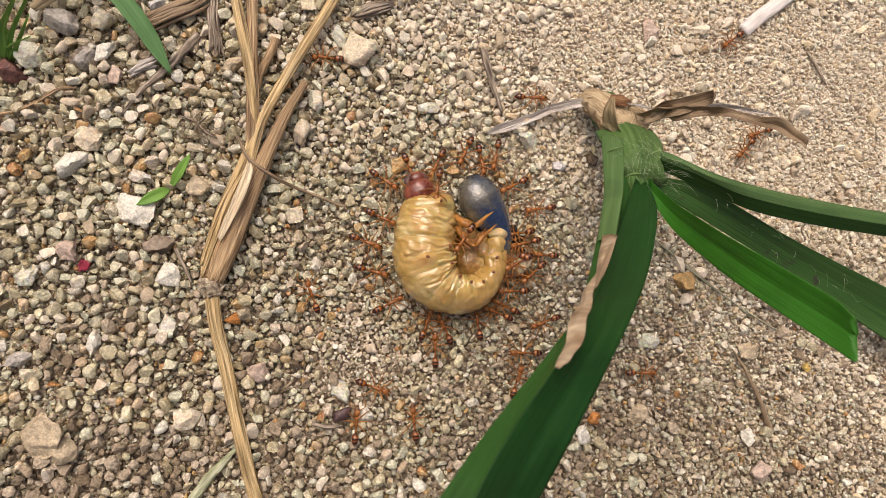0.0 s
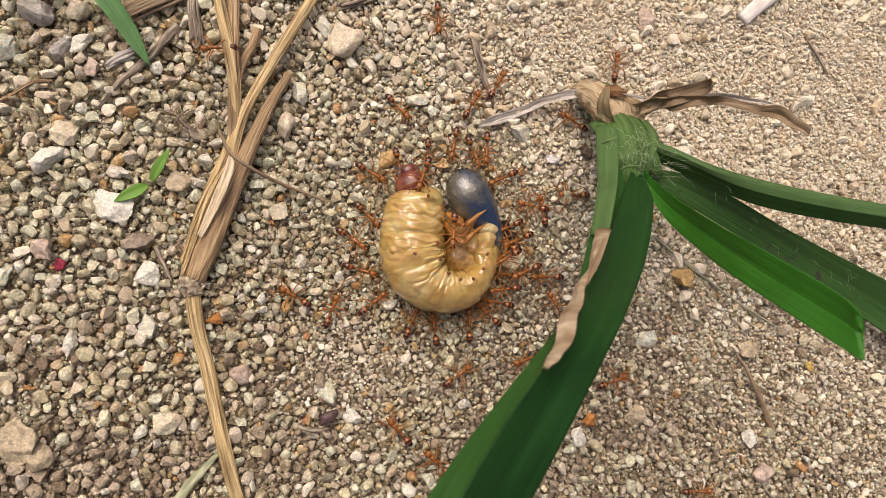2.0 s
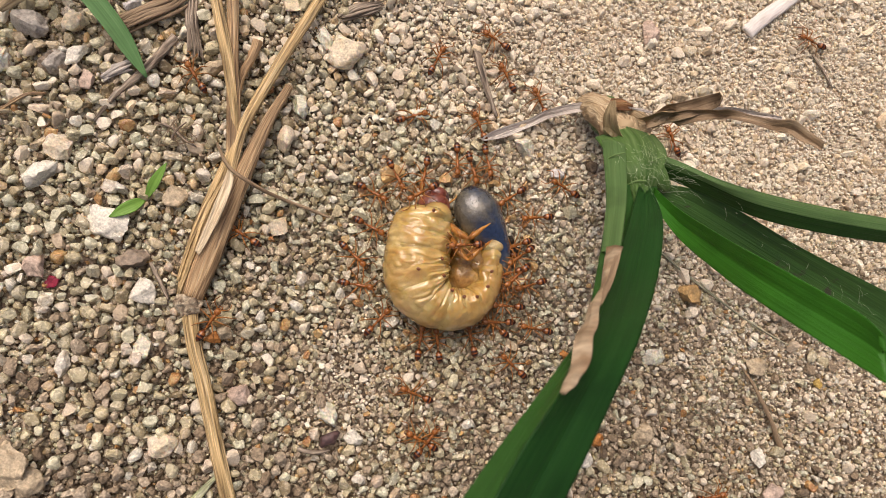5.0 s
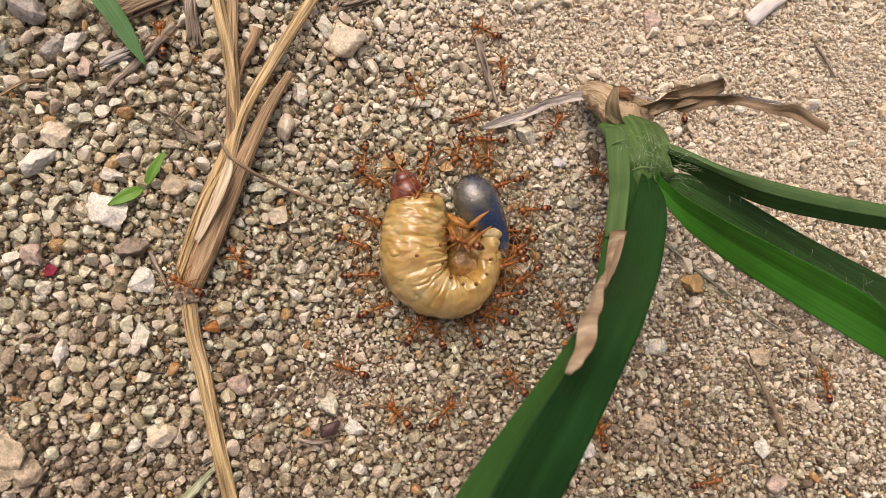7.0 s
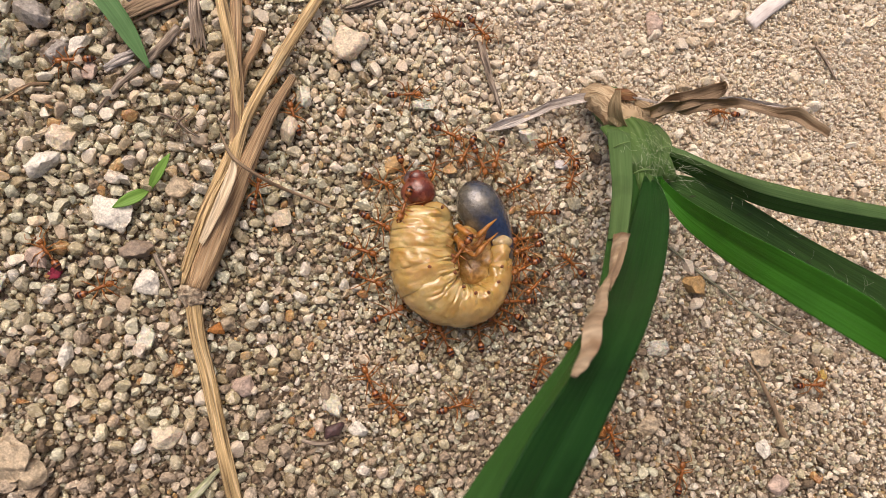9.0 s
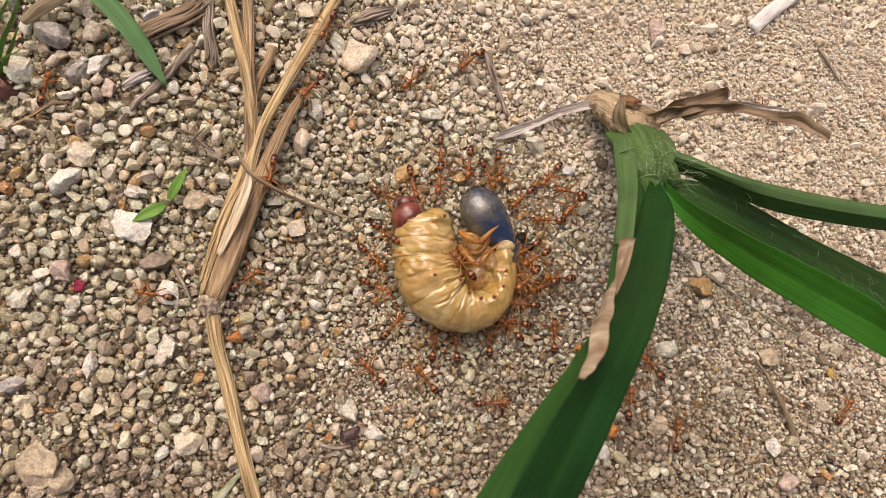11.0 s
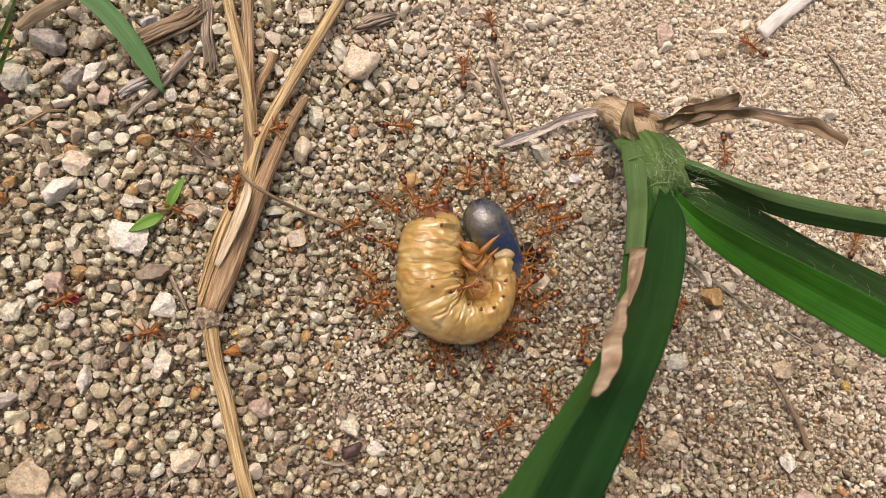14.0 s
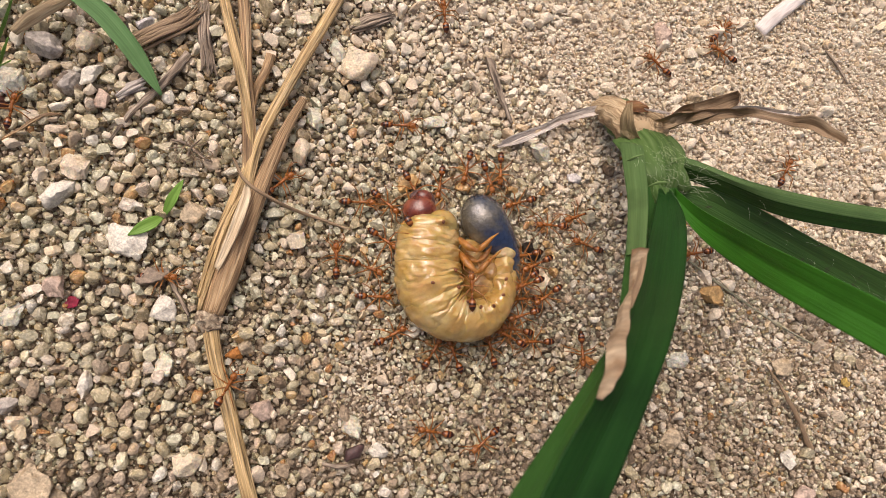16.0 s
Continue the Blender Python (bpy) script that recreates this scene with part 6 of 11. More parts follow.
    walk(ants[6], [
        (0, pose(0.00519, -0.01307, 0.00035, 0, 0, 86)), (0.5, pose(0.00655, -0.01355, 0.00035, 0, 0, 40)), (1, pose(0.00552, -0.01151, 0.00035, 0, 0, 90)),
        (1.25, pose(0.00448, -0.00719, 0.00035, 0, 0, 103)), (1.5, pose(0.00345, -0.00286, 0.00035, 0, 0, 90)), (1.75, pose(0.00358, -0.00035, 0.00035, 0, 0, 87)),
        (2, pose(0.00372, 0.00216, 0.00035, 0, 0, 70)), (2.5, pose(0.00283, 0.00232, 0.00035, 0, 0, 80)), (2.75, pose(0.00181, 0.00451, 0.00035, 0, 0, 115)),
        (2.875, pose(0.00131, 0.00560, 0.00035, 0, 0, 188)), (3, pose(0.00080, 0.00669, 0.00035, 0, 0, 260)), (3.25, pose(-0.00161, 0.01060, 0.00035, 0, 0, 185)),
        (3.375, pose(-0.00282, 0.01256, 0.00035, 0, 0, 143)), (3.5, pose(-0.00403, 0.01451, 0.00035, 0, 0, 100)), (3.75, pose(-0.00554, 0.01511, 0.00035, 0, 0, 158)),
        (4, pose(-0.00705, 0.01571, 0.00035, 0, 0, 159)), (5.5, pose(-0.00738, 0.01243, 0.00035, 0, 0, 139)), (7, pose(-0.00770, 0.00916, 0.00035, 0, 0, 120)),
        (8.75, pose(-0.00652, 0.01647, 0.00127, 0, 0, 81)), (10.5, pose(-0.00534, 0.02379, 0.00218, 0, 0, 60)), (10.67, pose(-0.00563, 0.02321, 0.00226, 0, 0, 6)),
        (10.83, pose(-0.00592, 0.02264, 0.00233, 0, 0, -47)), (11, pose(-0.00621, 0.02207, 0.00241, 0, 0, -101)), (11.25, pose(-0.00722, 0.02060, 0.00243, 0, 0, -124)),
        (11.5, pose(-0.00823, 0.01913, 0.00265, 0, 0, -101)), (11.75, pose(-0.01016, 0.01622, 0.00265, 0, 0, -123)), (12, pose(-0.01208, 0.01331, 0.00265, 0, 0, -142)),
        (12.25, pose(-0.00896, 0.01072, 0.00035, 0, 0, -177)), (12.5, pose(-0.00584, 0.00813, 0.00035, 0, 0, -212)),
        (12.75, pose(-0.00746, 0.01034, 0.00035, 0, 0, -234)), (13, pose(-0.00907, 0.01255, 0.00104, 0, 0, -241)), (13.25, pose(-0.01080, 0.01408, 0.00265, 0, 0, -221)),
        (13.5, pose(-0.01253, 0.01560, 0.00214, 0, 0, -197)), (13.75, pose(-0.01490, 0.01711, 0.00035, 0, 0, -212)), (14, pose(-0.01728, 0.01861, 0.00035, 0, 0, -212)),
        (14.25, pose(-0.01391, 0.01420, 0.00147, 0, 0, -241)), (14.5, pose(-0.01054, 0.00978, 0.00172, 0, 0, -271)), (15, pose(-0.00924, 0.00894, 0.00035, 0, 0, -271)),
        (15.25, pose(-0.00939, 0.00653, 0.00035, 0, 0, -196)), (15.38, pose(-0.00946, 0.00532, 0.00035, 0, 0, -149)),
        (15.5, pose(-0.00954, 0.00412, 0.00035, 0, 0, -101)), (15.75, pose(-0.01053, 0.00060, 0.00069, 0, 0, -106)),
        (15.83, pose(-0.01086, -0.00057, 0.00134, 0, 0, -51)), (15.92, pose(-0.01119, -0.00175, 0.00200, 0, 0, 4)), (16, pose(-0.01152, -0.00292, 0.00265, 0, 0, 59)),
    ])
    walk(ants[7], [
        (0, pose(0.01298, -0.01297, 0.00035, 0, 0, 96)), (0.25, pose(0.01516, -0.01300, 0.00035, 0, 0, 21)), (0.5, pose(0.01733, -0.01304, 0.00035, 0, 0, 15)),
        (1, pose(0.01710, -0.01601, 0.00035, 0, 0, 55)), (1.5, pose(0.01686, -0.01898, 0.00035, 0, 0, 95)), (2, pose(0.01745, -0.01784, 0.00035, 0, 0, 137)),
        (2.5, pose(0.01804, -0.01670, 0.00035, 0, 0, 179)), (6.75, pose(0.01221, -0.01028, 0.00035, 0, 0, 132)), (11, pose(0.00637, -0.00387, 0.00035, 0, 0, 133)),
        (11.25, pose(0.00353, -0.00129, 0.00035, 0, 0, 138)), (11.5, pose(0.00069, 0.00129, 0.00035, 0, 0, 99)), (11.75, pose(-0.00001, 0.00385, 0.00035, 0, 0, 105)),
        (12, pose(-0.00071, 0.00640, 0.00035, 0, 0, 109)), (12.25, pose(0.00103, 0.00438, 0.00035, 0, 0, 97)), (12.5, pose(0.00277, 0.00235, 0.00035, 0, 0, 84)),
        (12.75, pose(0.00346, 0.00409, 0.00035, 0, 0, 69)), (13, pose(0.00414, 0.00583, 0.00035, 0, 0, 18)), (13.5, pose(0.00595, 0.00620, 0.00035, 0, 0, 28)),
        (14, pose(0.00632, 0.00714, 0.00035, 0, 0, 28)), (14.5, pose(0.00591, 0.00698, 0.00035, 0, 0, 23)), (15, pose(0.00487, 0.00641, 0.00035, 0, 0, 8)),
        (15.5, pose(0.00331, 0.00947, 0.00035, 0, 0, 48)), (16, pose(0.00175, 0.01253, 0.00035, 0, 0, 89)),
    ])
    walk(ants[8], [
        (0, pose(0.03179, 0.00051, 0.00035, 0, 0, -160)), (0.5, pose(0.03146, 0.00291, 0.00035, 0, 0, -211)), (0.75, pose(0.03340, 0.00500, 0.00035, 0, 0, -216)),
        (1, pose(0.03534, 0.00708, 0.00035, 0, 0, -221)), (1.5, pose(0.03414, 0.00850, 0.00035, 0, 0, -211)), (2, pose(0.03314, 0.00651, 0.00035, 0, 0, -181)),
        (4.25, pose(0.03615, -0.00427, 0.00035, 0, 0, -251)), (6.5, pose(0.03917, -0.01504, 0.00035, 0, 0, -320)), (7, pose(0.03891, -0.01373, 0.00035, 0, 0, -260)),
        (7.5, pose(0.03892, -0.01388, 0.00035, 0, 0, -260)), (8, pose(0.03907, -0.01441, 0.00035, 0, 0, -260)), (10.5, pose(0.04145, -0.01386, 0.00035, 0, 0, -241)),
        (10.75, pose(0.04141, -0.01170, 0.00035, 0, 0, -269)), (11, pose(0.04137, -0.00953, 0.00035, 0, 0, -281)), (11.5, pose(0.04193, -0.00761, 0.00035, 0, 0, -291)),
        (12.5, pose(0.04197, -0.01038, 0.00035, 0, 0, -281)), (13, pose(0.04200, -0.01331, 0.00035, 0, 0, -251)), (13.5, pose(0.04210, -0.01281, 0.00035, 0, 0, -251)),
        (13.67, pose(0.04184, -0.01268, 0.00035, 0, 0, -198)), (13.83, pose(0.04159, -0.01254, 0.00035, 0, 0, -144)), (14, pose(0.04133, -0.01241, 0.00035, 0, 0, -91)),
        (15, pose(0.03757, -0.00639, 0.00035, 0, 0, -91)), (16, pose(0.03381, -0.00037, 0.00035, 0, 0, -91)),
    ])
    walk(ants[9], [
        (0, pose(0.02878, -0.00380, 0.00035, 0, 0, 179)), (0.5, pose(0.02836, -0.00406, 0.00035, 0, 0, 169)), (0.75, pose(0.02947, -0.00031, 0.00035, 0, 0, 94)),
        (1, pose(0.03058, 0.00345, 0.00035, 0, 0, 149)), (1.5, pose(0.03309, 0.00246, 0.00035, 0, 0, 139)), (2, pose(0.03439, 0.00244, 0.00035, 0, 0, 120)),
        (2.25, pose(0.03182, 0.00250, 0.00035, 0, 0, 179)), (2.5, pose(0.02926, 0.00255, 0.00035, 0, 0, 179)), (3, pose(0.02799, 0.00235, 0.00035, 0, 0, 169)),
        (3.5, pose(0.03061, 0.00155, 0.00035, 0, 0, 169)), (6.5, pose(0.03078, 0.00196, 0.00035, 0, 0, 159)), (7, pose(0.03423, 0.00200, 0.00035, 0, 0, 120)),
        (7.5, pose(0.03767, 0.00204, 0.00035, 0, 0, 81)), (9, pose(0.04262, -0.00343, 0.00035, 0, 0, 100)), (10.5, pose(0.04756, -0.00890, 0.00035, 0, 0, 119)),
        (10.75, pose(0.04632, -0.00681, 0.00035, 0, 0, 121)), (11, pose(0.04508, -0.00472, 0.00035, 0, 0, 129)), (11.5, pose(0.04534, -0.00318, 0.00035, 0, 0, 129)),
        (12, pose(0.04464, -0.00369, 0.00035, 0, 0, 138)), (14, pose(0.04830, 0.00431, 0.00035, 0, 0, 65)), (15, pose(0.05012, 0.00831, 0.00035, 0, 0, 126)),
        (16, pose(0.05195, 0.01231, 0.00035, 0, 0, 187)),
    ])
    walk(ants[10], [
        (0, pose(0.02746, -0.00768, 0.00035, 0, 0, 71)), (0.5, pose(0.02761, -0.00812, 0.00035, 0, 0, 81)), (0.75, pose(0.02734, -0.00609, 0.00035, 0, 0, 98)),
        (0.875, pose(0.02720, -0.00508, 0.00035, 0, 0, 154)), (1, pose(0.02707, -0.00406, 0.00035, 0, 0, 210)), (1.5, pose(0.02665, -0.00570, 0.00035, 0, 0, 270)),
        (1.75, pose(0.02839, -0.00517, 0.00035, 0, 0, 235)), (2, pose(0.03012, -0.00463, 0.00035, 0, 0, 199)), (3.5, pose(0.02891, -0.00219, 0.00035, 0, 0, 169)),
        (4, pose(0.02730, -0.00209, 0.00035, 0, 0, 149)), (5.75, pose(0.02742, -0.00453, 0.00035, 0, 0, 135)), (7.5, pose(0.02755, -0.00697, 0.00035, 0, 0, 120)),
        (8, pose(0.02942, -0.00638, 0.00035, 0, 0, 80)), (9.25, pose(0.03016, -0.00490, 0.00035, 0, 0, 64)), (10.5, pose(0.03090, -0.00341, 0.00035, 0, 0, 119)),
        (11, pose(0.03111, -0.00001, 0.00035, 0, 0, 86)), (11.5, pose(0.03132, 0.00339, 0.00035, 0, 0, 69)), (12, pose(0.03262, 0.00329, 0.00035, 0, 0, 109)),
        (12.5, pose(0.03392, 0.00318, 0.00035, 0, 0, 148)), (13.25, pose(0.03155, -0.00194, 0.00035, 0, 0, 223)), (13.62, pose(0.03037, -0.00450, 0.00035, 0, 0, 171)),
        (14, pose(0.02918, -0.00706, 0.00035, 0, 0, 119)), (14.25, pose(0.03049, -0.00615, 0.00035, 0, 0, 44)), (14.5, pose(0.03180, -0.00524, 0.00035, 0, 0, 119)),
        (15, pose(0.02975, -0.00610, 0.00035, 0, 0, 138)), (15.25, pose(0.02699, -0.00583, 0.00035, 0, 0, 174)), (15.5, pose(0.02422, -0.00556, 0.00035, 0, 0, 177)),
        (15.75, pose(0.02206, -0.00835, 0.00035, 0, 0, 232)), (16, pose(0.01990, -0.01115, 0.00035, 0, 0, 218)),
    ])
    walk(ants[11], [
        (0, pose(0.04604, -0.00691, 0.00035, 0, 0, -1)), (1, pose(0.04412, -0.00745, 0.00035, 0, 0, 9)), (2, pose(0.04220, -0.00800, 0.00035, 0, 0, 19)),
        (2.25, pose(0.04324, -0.00639, 0.00035, 0, 0, 57)), (2.5, pose(0.04429, -0.00478, 0.00035, 0, 0, 70)), (2.75, pose(0.04668, -0.00162, 0.00035, 0, 0, 53)),
        (3, pose(0.04907, 0.00154, 0.00035, 0, 0, 70)), (3.5, pose(0.04860, 0.00450, 0.00035, 0, 0, 90)), (5.25, pose(0.04420, 0.00804, 0.00035, 0, 0, 141)),
        (7, pose(0.03980, 0.01158, 0.00035, 0, 0, 70)), (8.75, pose(0.03623, 0.00956, 0.00035, 0, 0, 124)), (10.5, pose(0.03267, 0.00754, 0.00035, 0, 0, 178)),
        (11, pose(0.03230, 0.00795, 0.00035, 0, 0, 178)), (11.5, pose(0.03402, 0.00796, 0.00035, 0, 0, 168)), (12, pose(0.03443, 0.00823, 0.00035, 0, 0, 99)),
        (12.5, pose(0.03478, 0.00739, 0.00035, 0, 0, 79)), (13, pose(0.03549, 0.00521, 0.00035, 0, 0, 99)), (13.5, pose(0.03527, 0.00534, 0.00035, 0, 0, 99)),
        (13.75, pose(0.03462, 0.00290, 0.00035, 0, 0, 89)), (14, pose(0.03397, 0.00045, 0.00035, 0, 0, 79)), (14.17, pose(0.03402, 0.00023, 0.00035, 0, 0, 26)),
        (14.33, pose(0.03407, 0.00001, 0.00035, 0, 0, -28)), (14.5, pose(0.03412, -0.00021, 0.00035, 0, 0, -81)), (15, pose(0.03408, -0.00011, 0.00035, 0, 0, -81)),
        (15.5, pose(0.03428, 0.00014, 0.00035, 0, 0, -81)), (15.75, pose(0.03096, 0.00058, 0.00035, 0, 0, -132)), (16, pose(0.02763, 0.00102, 0.00035, 0, 0, -183)),
    ])
    walk(ants[12], [
        (0, pose(0.03163, 0.01000, 0.00035, 0, 0, 179)), (0.25, pose(0.03231, 0.01114, 0.00035, 0, 0, 135)), (0.5, pose(0.03299, 0.01228, 0.00035, 0, 0, 90)),
        (1, pose(0.03342, 0.01406, 0.00035, 0, 0, 100)), (1.5, pose(0.03228, 0.01625, 0.00035, 0, 0, 100)), (2, pose(0.03279, 0.01585, 0.00035, 0, 0, 100)),
        (2.25, pose(0.03345, 0.01516, 0.00035, 0, 0, 150)), (2.5, pose(0.03410, 0.01448, 0.00035, 0, 0, 199)), (3, pose(0.03366, 0.01446, 0.00035, 0, 0, 189)),
        (3.5, pose(0.03510, 0.01526, 0.00035, 0, 0, 200)), (3.75, pose(0.03719, 0.01678, 0.00035, 0, 0, 174)), (4, pose(0.03928, 0.01830, 0.00035, 0, 0, 149)),
        (5.5, pose(0.03214, 0.02215, 0.00035, 0, 0, 152)), (7, pose(0.02499, 0.02600, 0.00035, 0, 0, 179)), (7.25, pose(0.02838, 0.02579, 0.00035, 0, 0, 189)),
        (7.5, pose(0.03177, 0.02558, 0.00035, 0, 0, 199)), (8, pose(0.03390, 0.02701, 0.00035, 0, 0, 159)), (10, pose(0.03235, 0.02437, 0.00035, 0, 0, 234)),
        (12, pose(0.03080, 0.02173, 0.00035, 0, 0, 178)), (12.5, pose(0.02929, 0.02387, 0.00035, 0, 0, 125)), (13, pose(0.02777, 0.02602, 0.00035, 0, 0, 148)),
        (13.5, pose(0.02848, 0.02682, 0.00035, 0, 0, 119)), (13.75, pose(0.03172, 0.02667, 0.00035, 0, 0, 63)), (14, pose(0.03497, 0.02651, 0.00035, 0, 0, 8)),
        (14.5, pose(0.03646, 0.02604, 0.00035, 0, 0, -2)), (15.25, pose(0.04787, 0.03577, 0.00035, 0, 0, 40)), (16, pose(0.05929, 0.04551, 0.00035, 0, 0, 40)),
    ])
    walk(ants[13], [
        (0, pose(0.05961, -0.03073, 0.00035, 0, 0, 133)), (0.25, pose(0.05621, -0.02706, 0.00035, 0, 0, 133)), (0.375, pose(0.05451, -0.02523, 0.00035, 0, 0, 74)),
        (0.5, pose(0.05281, -0.02339, 0.00035, 0, 0, 15)), (1, pose(0.05265, -0.02323, 0.00035, 0, 0, 9)), (1.5, pose(0.05437, -0.02321, 0.00035, 0, 0, -1)),
        (2, pose(0.05401, -0.02342, 0.00035, 0, 0, -1)), (2.5, pose(0.05483, -0.02265, 0.00035, 0, 0, 9)), (3, pose(0.05487, -0.02263, 0.00035, 0, 0, 9)),
        (3.5, pose(0.05575, -0.02250, 0.00035, 0, 0, -1)), (6.5, pose(0.05365, -0.02061, 0.00035, 0, 0, 14)), (7, pose(0.05359, -0.02070, 0.00035, 0, 0, 9)),
        (7.5, pose(0.05354, -0.02041, 0.00035, 0, 0, 9)), (8, pose(0.05154, -0.01906, 0.00035, 0, 0, 80)), (9.25, pose(0.04920, -0.02010, 0.00035, 0, 0, 75)),
        (10.5, pose(0.04686, -0.02114, 0.00035, 0, 0, 70)), (10.75, pose(0.04738, -0.01760, 0.00035, 0, 0, 82)), (11, pose(0.04791, -0.01405, 0.00035, 0, 0, 79)),
        (11.25, pose(0.04872, -0.01157, 0.00035, 0, 0, 72)), (11.5, pose(0.04953, -0.00910, 0.00035, 0, 0, 79)), (11.75, pose(0.05044, -0.00653, 0.00035, 0, 0, 70)),
        (12, pose(0.05135, -0.00397, 0.00035, 0, 0, 79)), (12.25, pose(0.05306, -0.00064, 0.00035, 0, 0, 63)), (12.5, pose(0.05477, 0.00269, 0.00035, 0, 0, 69)),
        (12.75, pose(0.05569, 0.00542, 0.00035, 0, 0, 71)), (13, pose(0.05660, 0.00814, 0.00035, 0, 0, 79)), (13.5, pose(0.05710, 0.01801, 0.00035, 0, 0, 87)),
        (13.67, pose(0.05726, 0.02130, 0.00035, 0, 0, 28)), (13.83, pose(0.05743, 0.02459, 0.00035, 0, 0, -31)), (14, pose(0.05759, 0.02788, 0.00035, 0, 0, -91)),
        (14.25, pose(0.05765, 0.03214, 0.00035, 0, 0, -16)), (14.38, pose(0.05768, 0.03427, 0.00035, 0, 0, 32)), (14.5, pose(0.05771, 0.03640, 0.00035, 0, 0, 79)),
        (14.75, pose(0.05677, 0.03812, 0.00035, 0, 0, 119)), (15, pose(0.05583, 0.03983, 0.00035, 0, 0, 84)), (15.5, pose(0.05570, 0.03941, 0.00035, 0, 0, 84)),
        (15.75, pose(0.05218, 0.03970, 0.00035, 0, 0, 159)), (16, pose(0.04866, 0.03999, 0.00035, 0, 0, 138)),
    ])
    walk(ants[14], [
        (0, pose(0.06741, 0.02947, 0.00035, 0, 0, 200)), (0.75, pose(0.05333, 0.02428, 0.00035, 0, 0, 200)), (1.5, pose(0.03926, 0.01910, 0.00035, 0, 0, 179)),
        (2, pose(0.03744, 0.01810, 0.00035, 0, 0, 179)), (2.25, pose(0.03505, 0.01907, 0.00035, 0, 0, 158)), (2.5, pose(0.03266, 0.02004, 0.00035, 0, 0, 90)),
        (2.75, pose(0.03401, 0.02314, 0.00035, 0, 0, 66)), (3, pose(0.03536, 0.02625, 0.00035, 0, 0, 90)), (3.5, pose(0.03349, 0.03085, 0.00035, 0, 0, 112)),
        (4, pose(0.03162, 0.03546, 0.00035, 0, 0, 90)), (5.25, pose(0.03280, 0.03268, 0.00035, 0, 0, 125)), (6.5, pose(0.03397, 0.02991, 0.00035, 0, 0, 159)),
        (6.75, pose(0.03397, 0.02904, 0.00035, 0, 0, 110)), (7, pose(0.03397, 0.02818, 0.00035, 0, 0, 60)), (7.25, pose(0.03592, 0.02659, 0.00035, 0, 0, -15)),
        (7.333, pose(0.03658, 0.02606, 0.00035, 0, 0, 40)), (7.417, pose(0.03723, 0.02553, 0.00035, 0, 0, 95)), (7.5, pose(0.03788, 0.02500, 0.00035, 0, 0, 149)),
        (7.667, pose(0.03729, 0.02556, 0.00035, 0, 0, 209)), (7.833, pose(0.03671, 0.02612, 0.00035, 0, 0, 269)), (8, pose(0.03612, 0.02669, 0.00035, 0, 0, 329)),
        (10, pose(0.03551, 0.02100, 0.00035, 0, 0, 264)), (11, pose(0.03521, 0.01816, 0.00035, 0, 0, 221)), (12, pose(0.03491, 0.01531, 0.00035, 0, 0, 178)),
        (12.25, pose(0.03400, 0.01390, 0.00035, 0, 0, 237)), (12.33, pose(0.03370, 0.01343, 0.00035, 0, 0, 168)), (12.42, pose(0.03339, 0.01296, 0.00035, 0, 0, 98)),
        (12.5, pose(0.03309, 0.01249, 0.00035, 0, 0, 28)), (12.75, pose(0.03244, 0.01568, 0.00035, 0, 0, 101)), (13, pose(0.03179, 0.01887, 0.00035, 0, 0, 89)),
        (13.25, pose(0.03095, 0.01980, 0.00035, 0, 0, 138)), (13.5, pose(0.03012, 0.02072, 0.00035, 0, 0, 188)), (14.5, pose(0.03189, 0.01670, 0.00035, 0, 0, 193)),
        (15.5, pose(0.03365, 0.01267, 0.00035, 0, 0, 198)), (16, pose(0.03573, 0.01368, 0.00035, 0, 0, 157)),
    ])
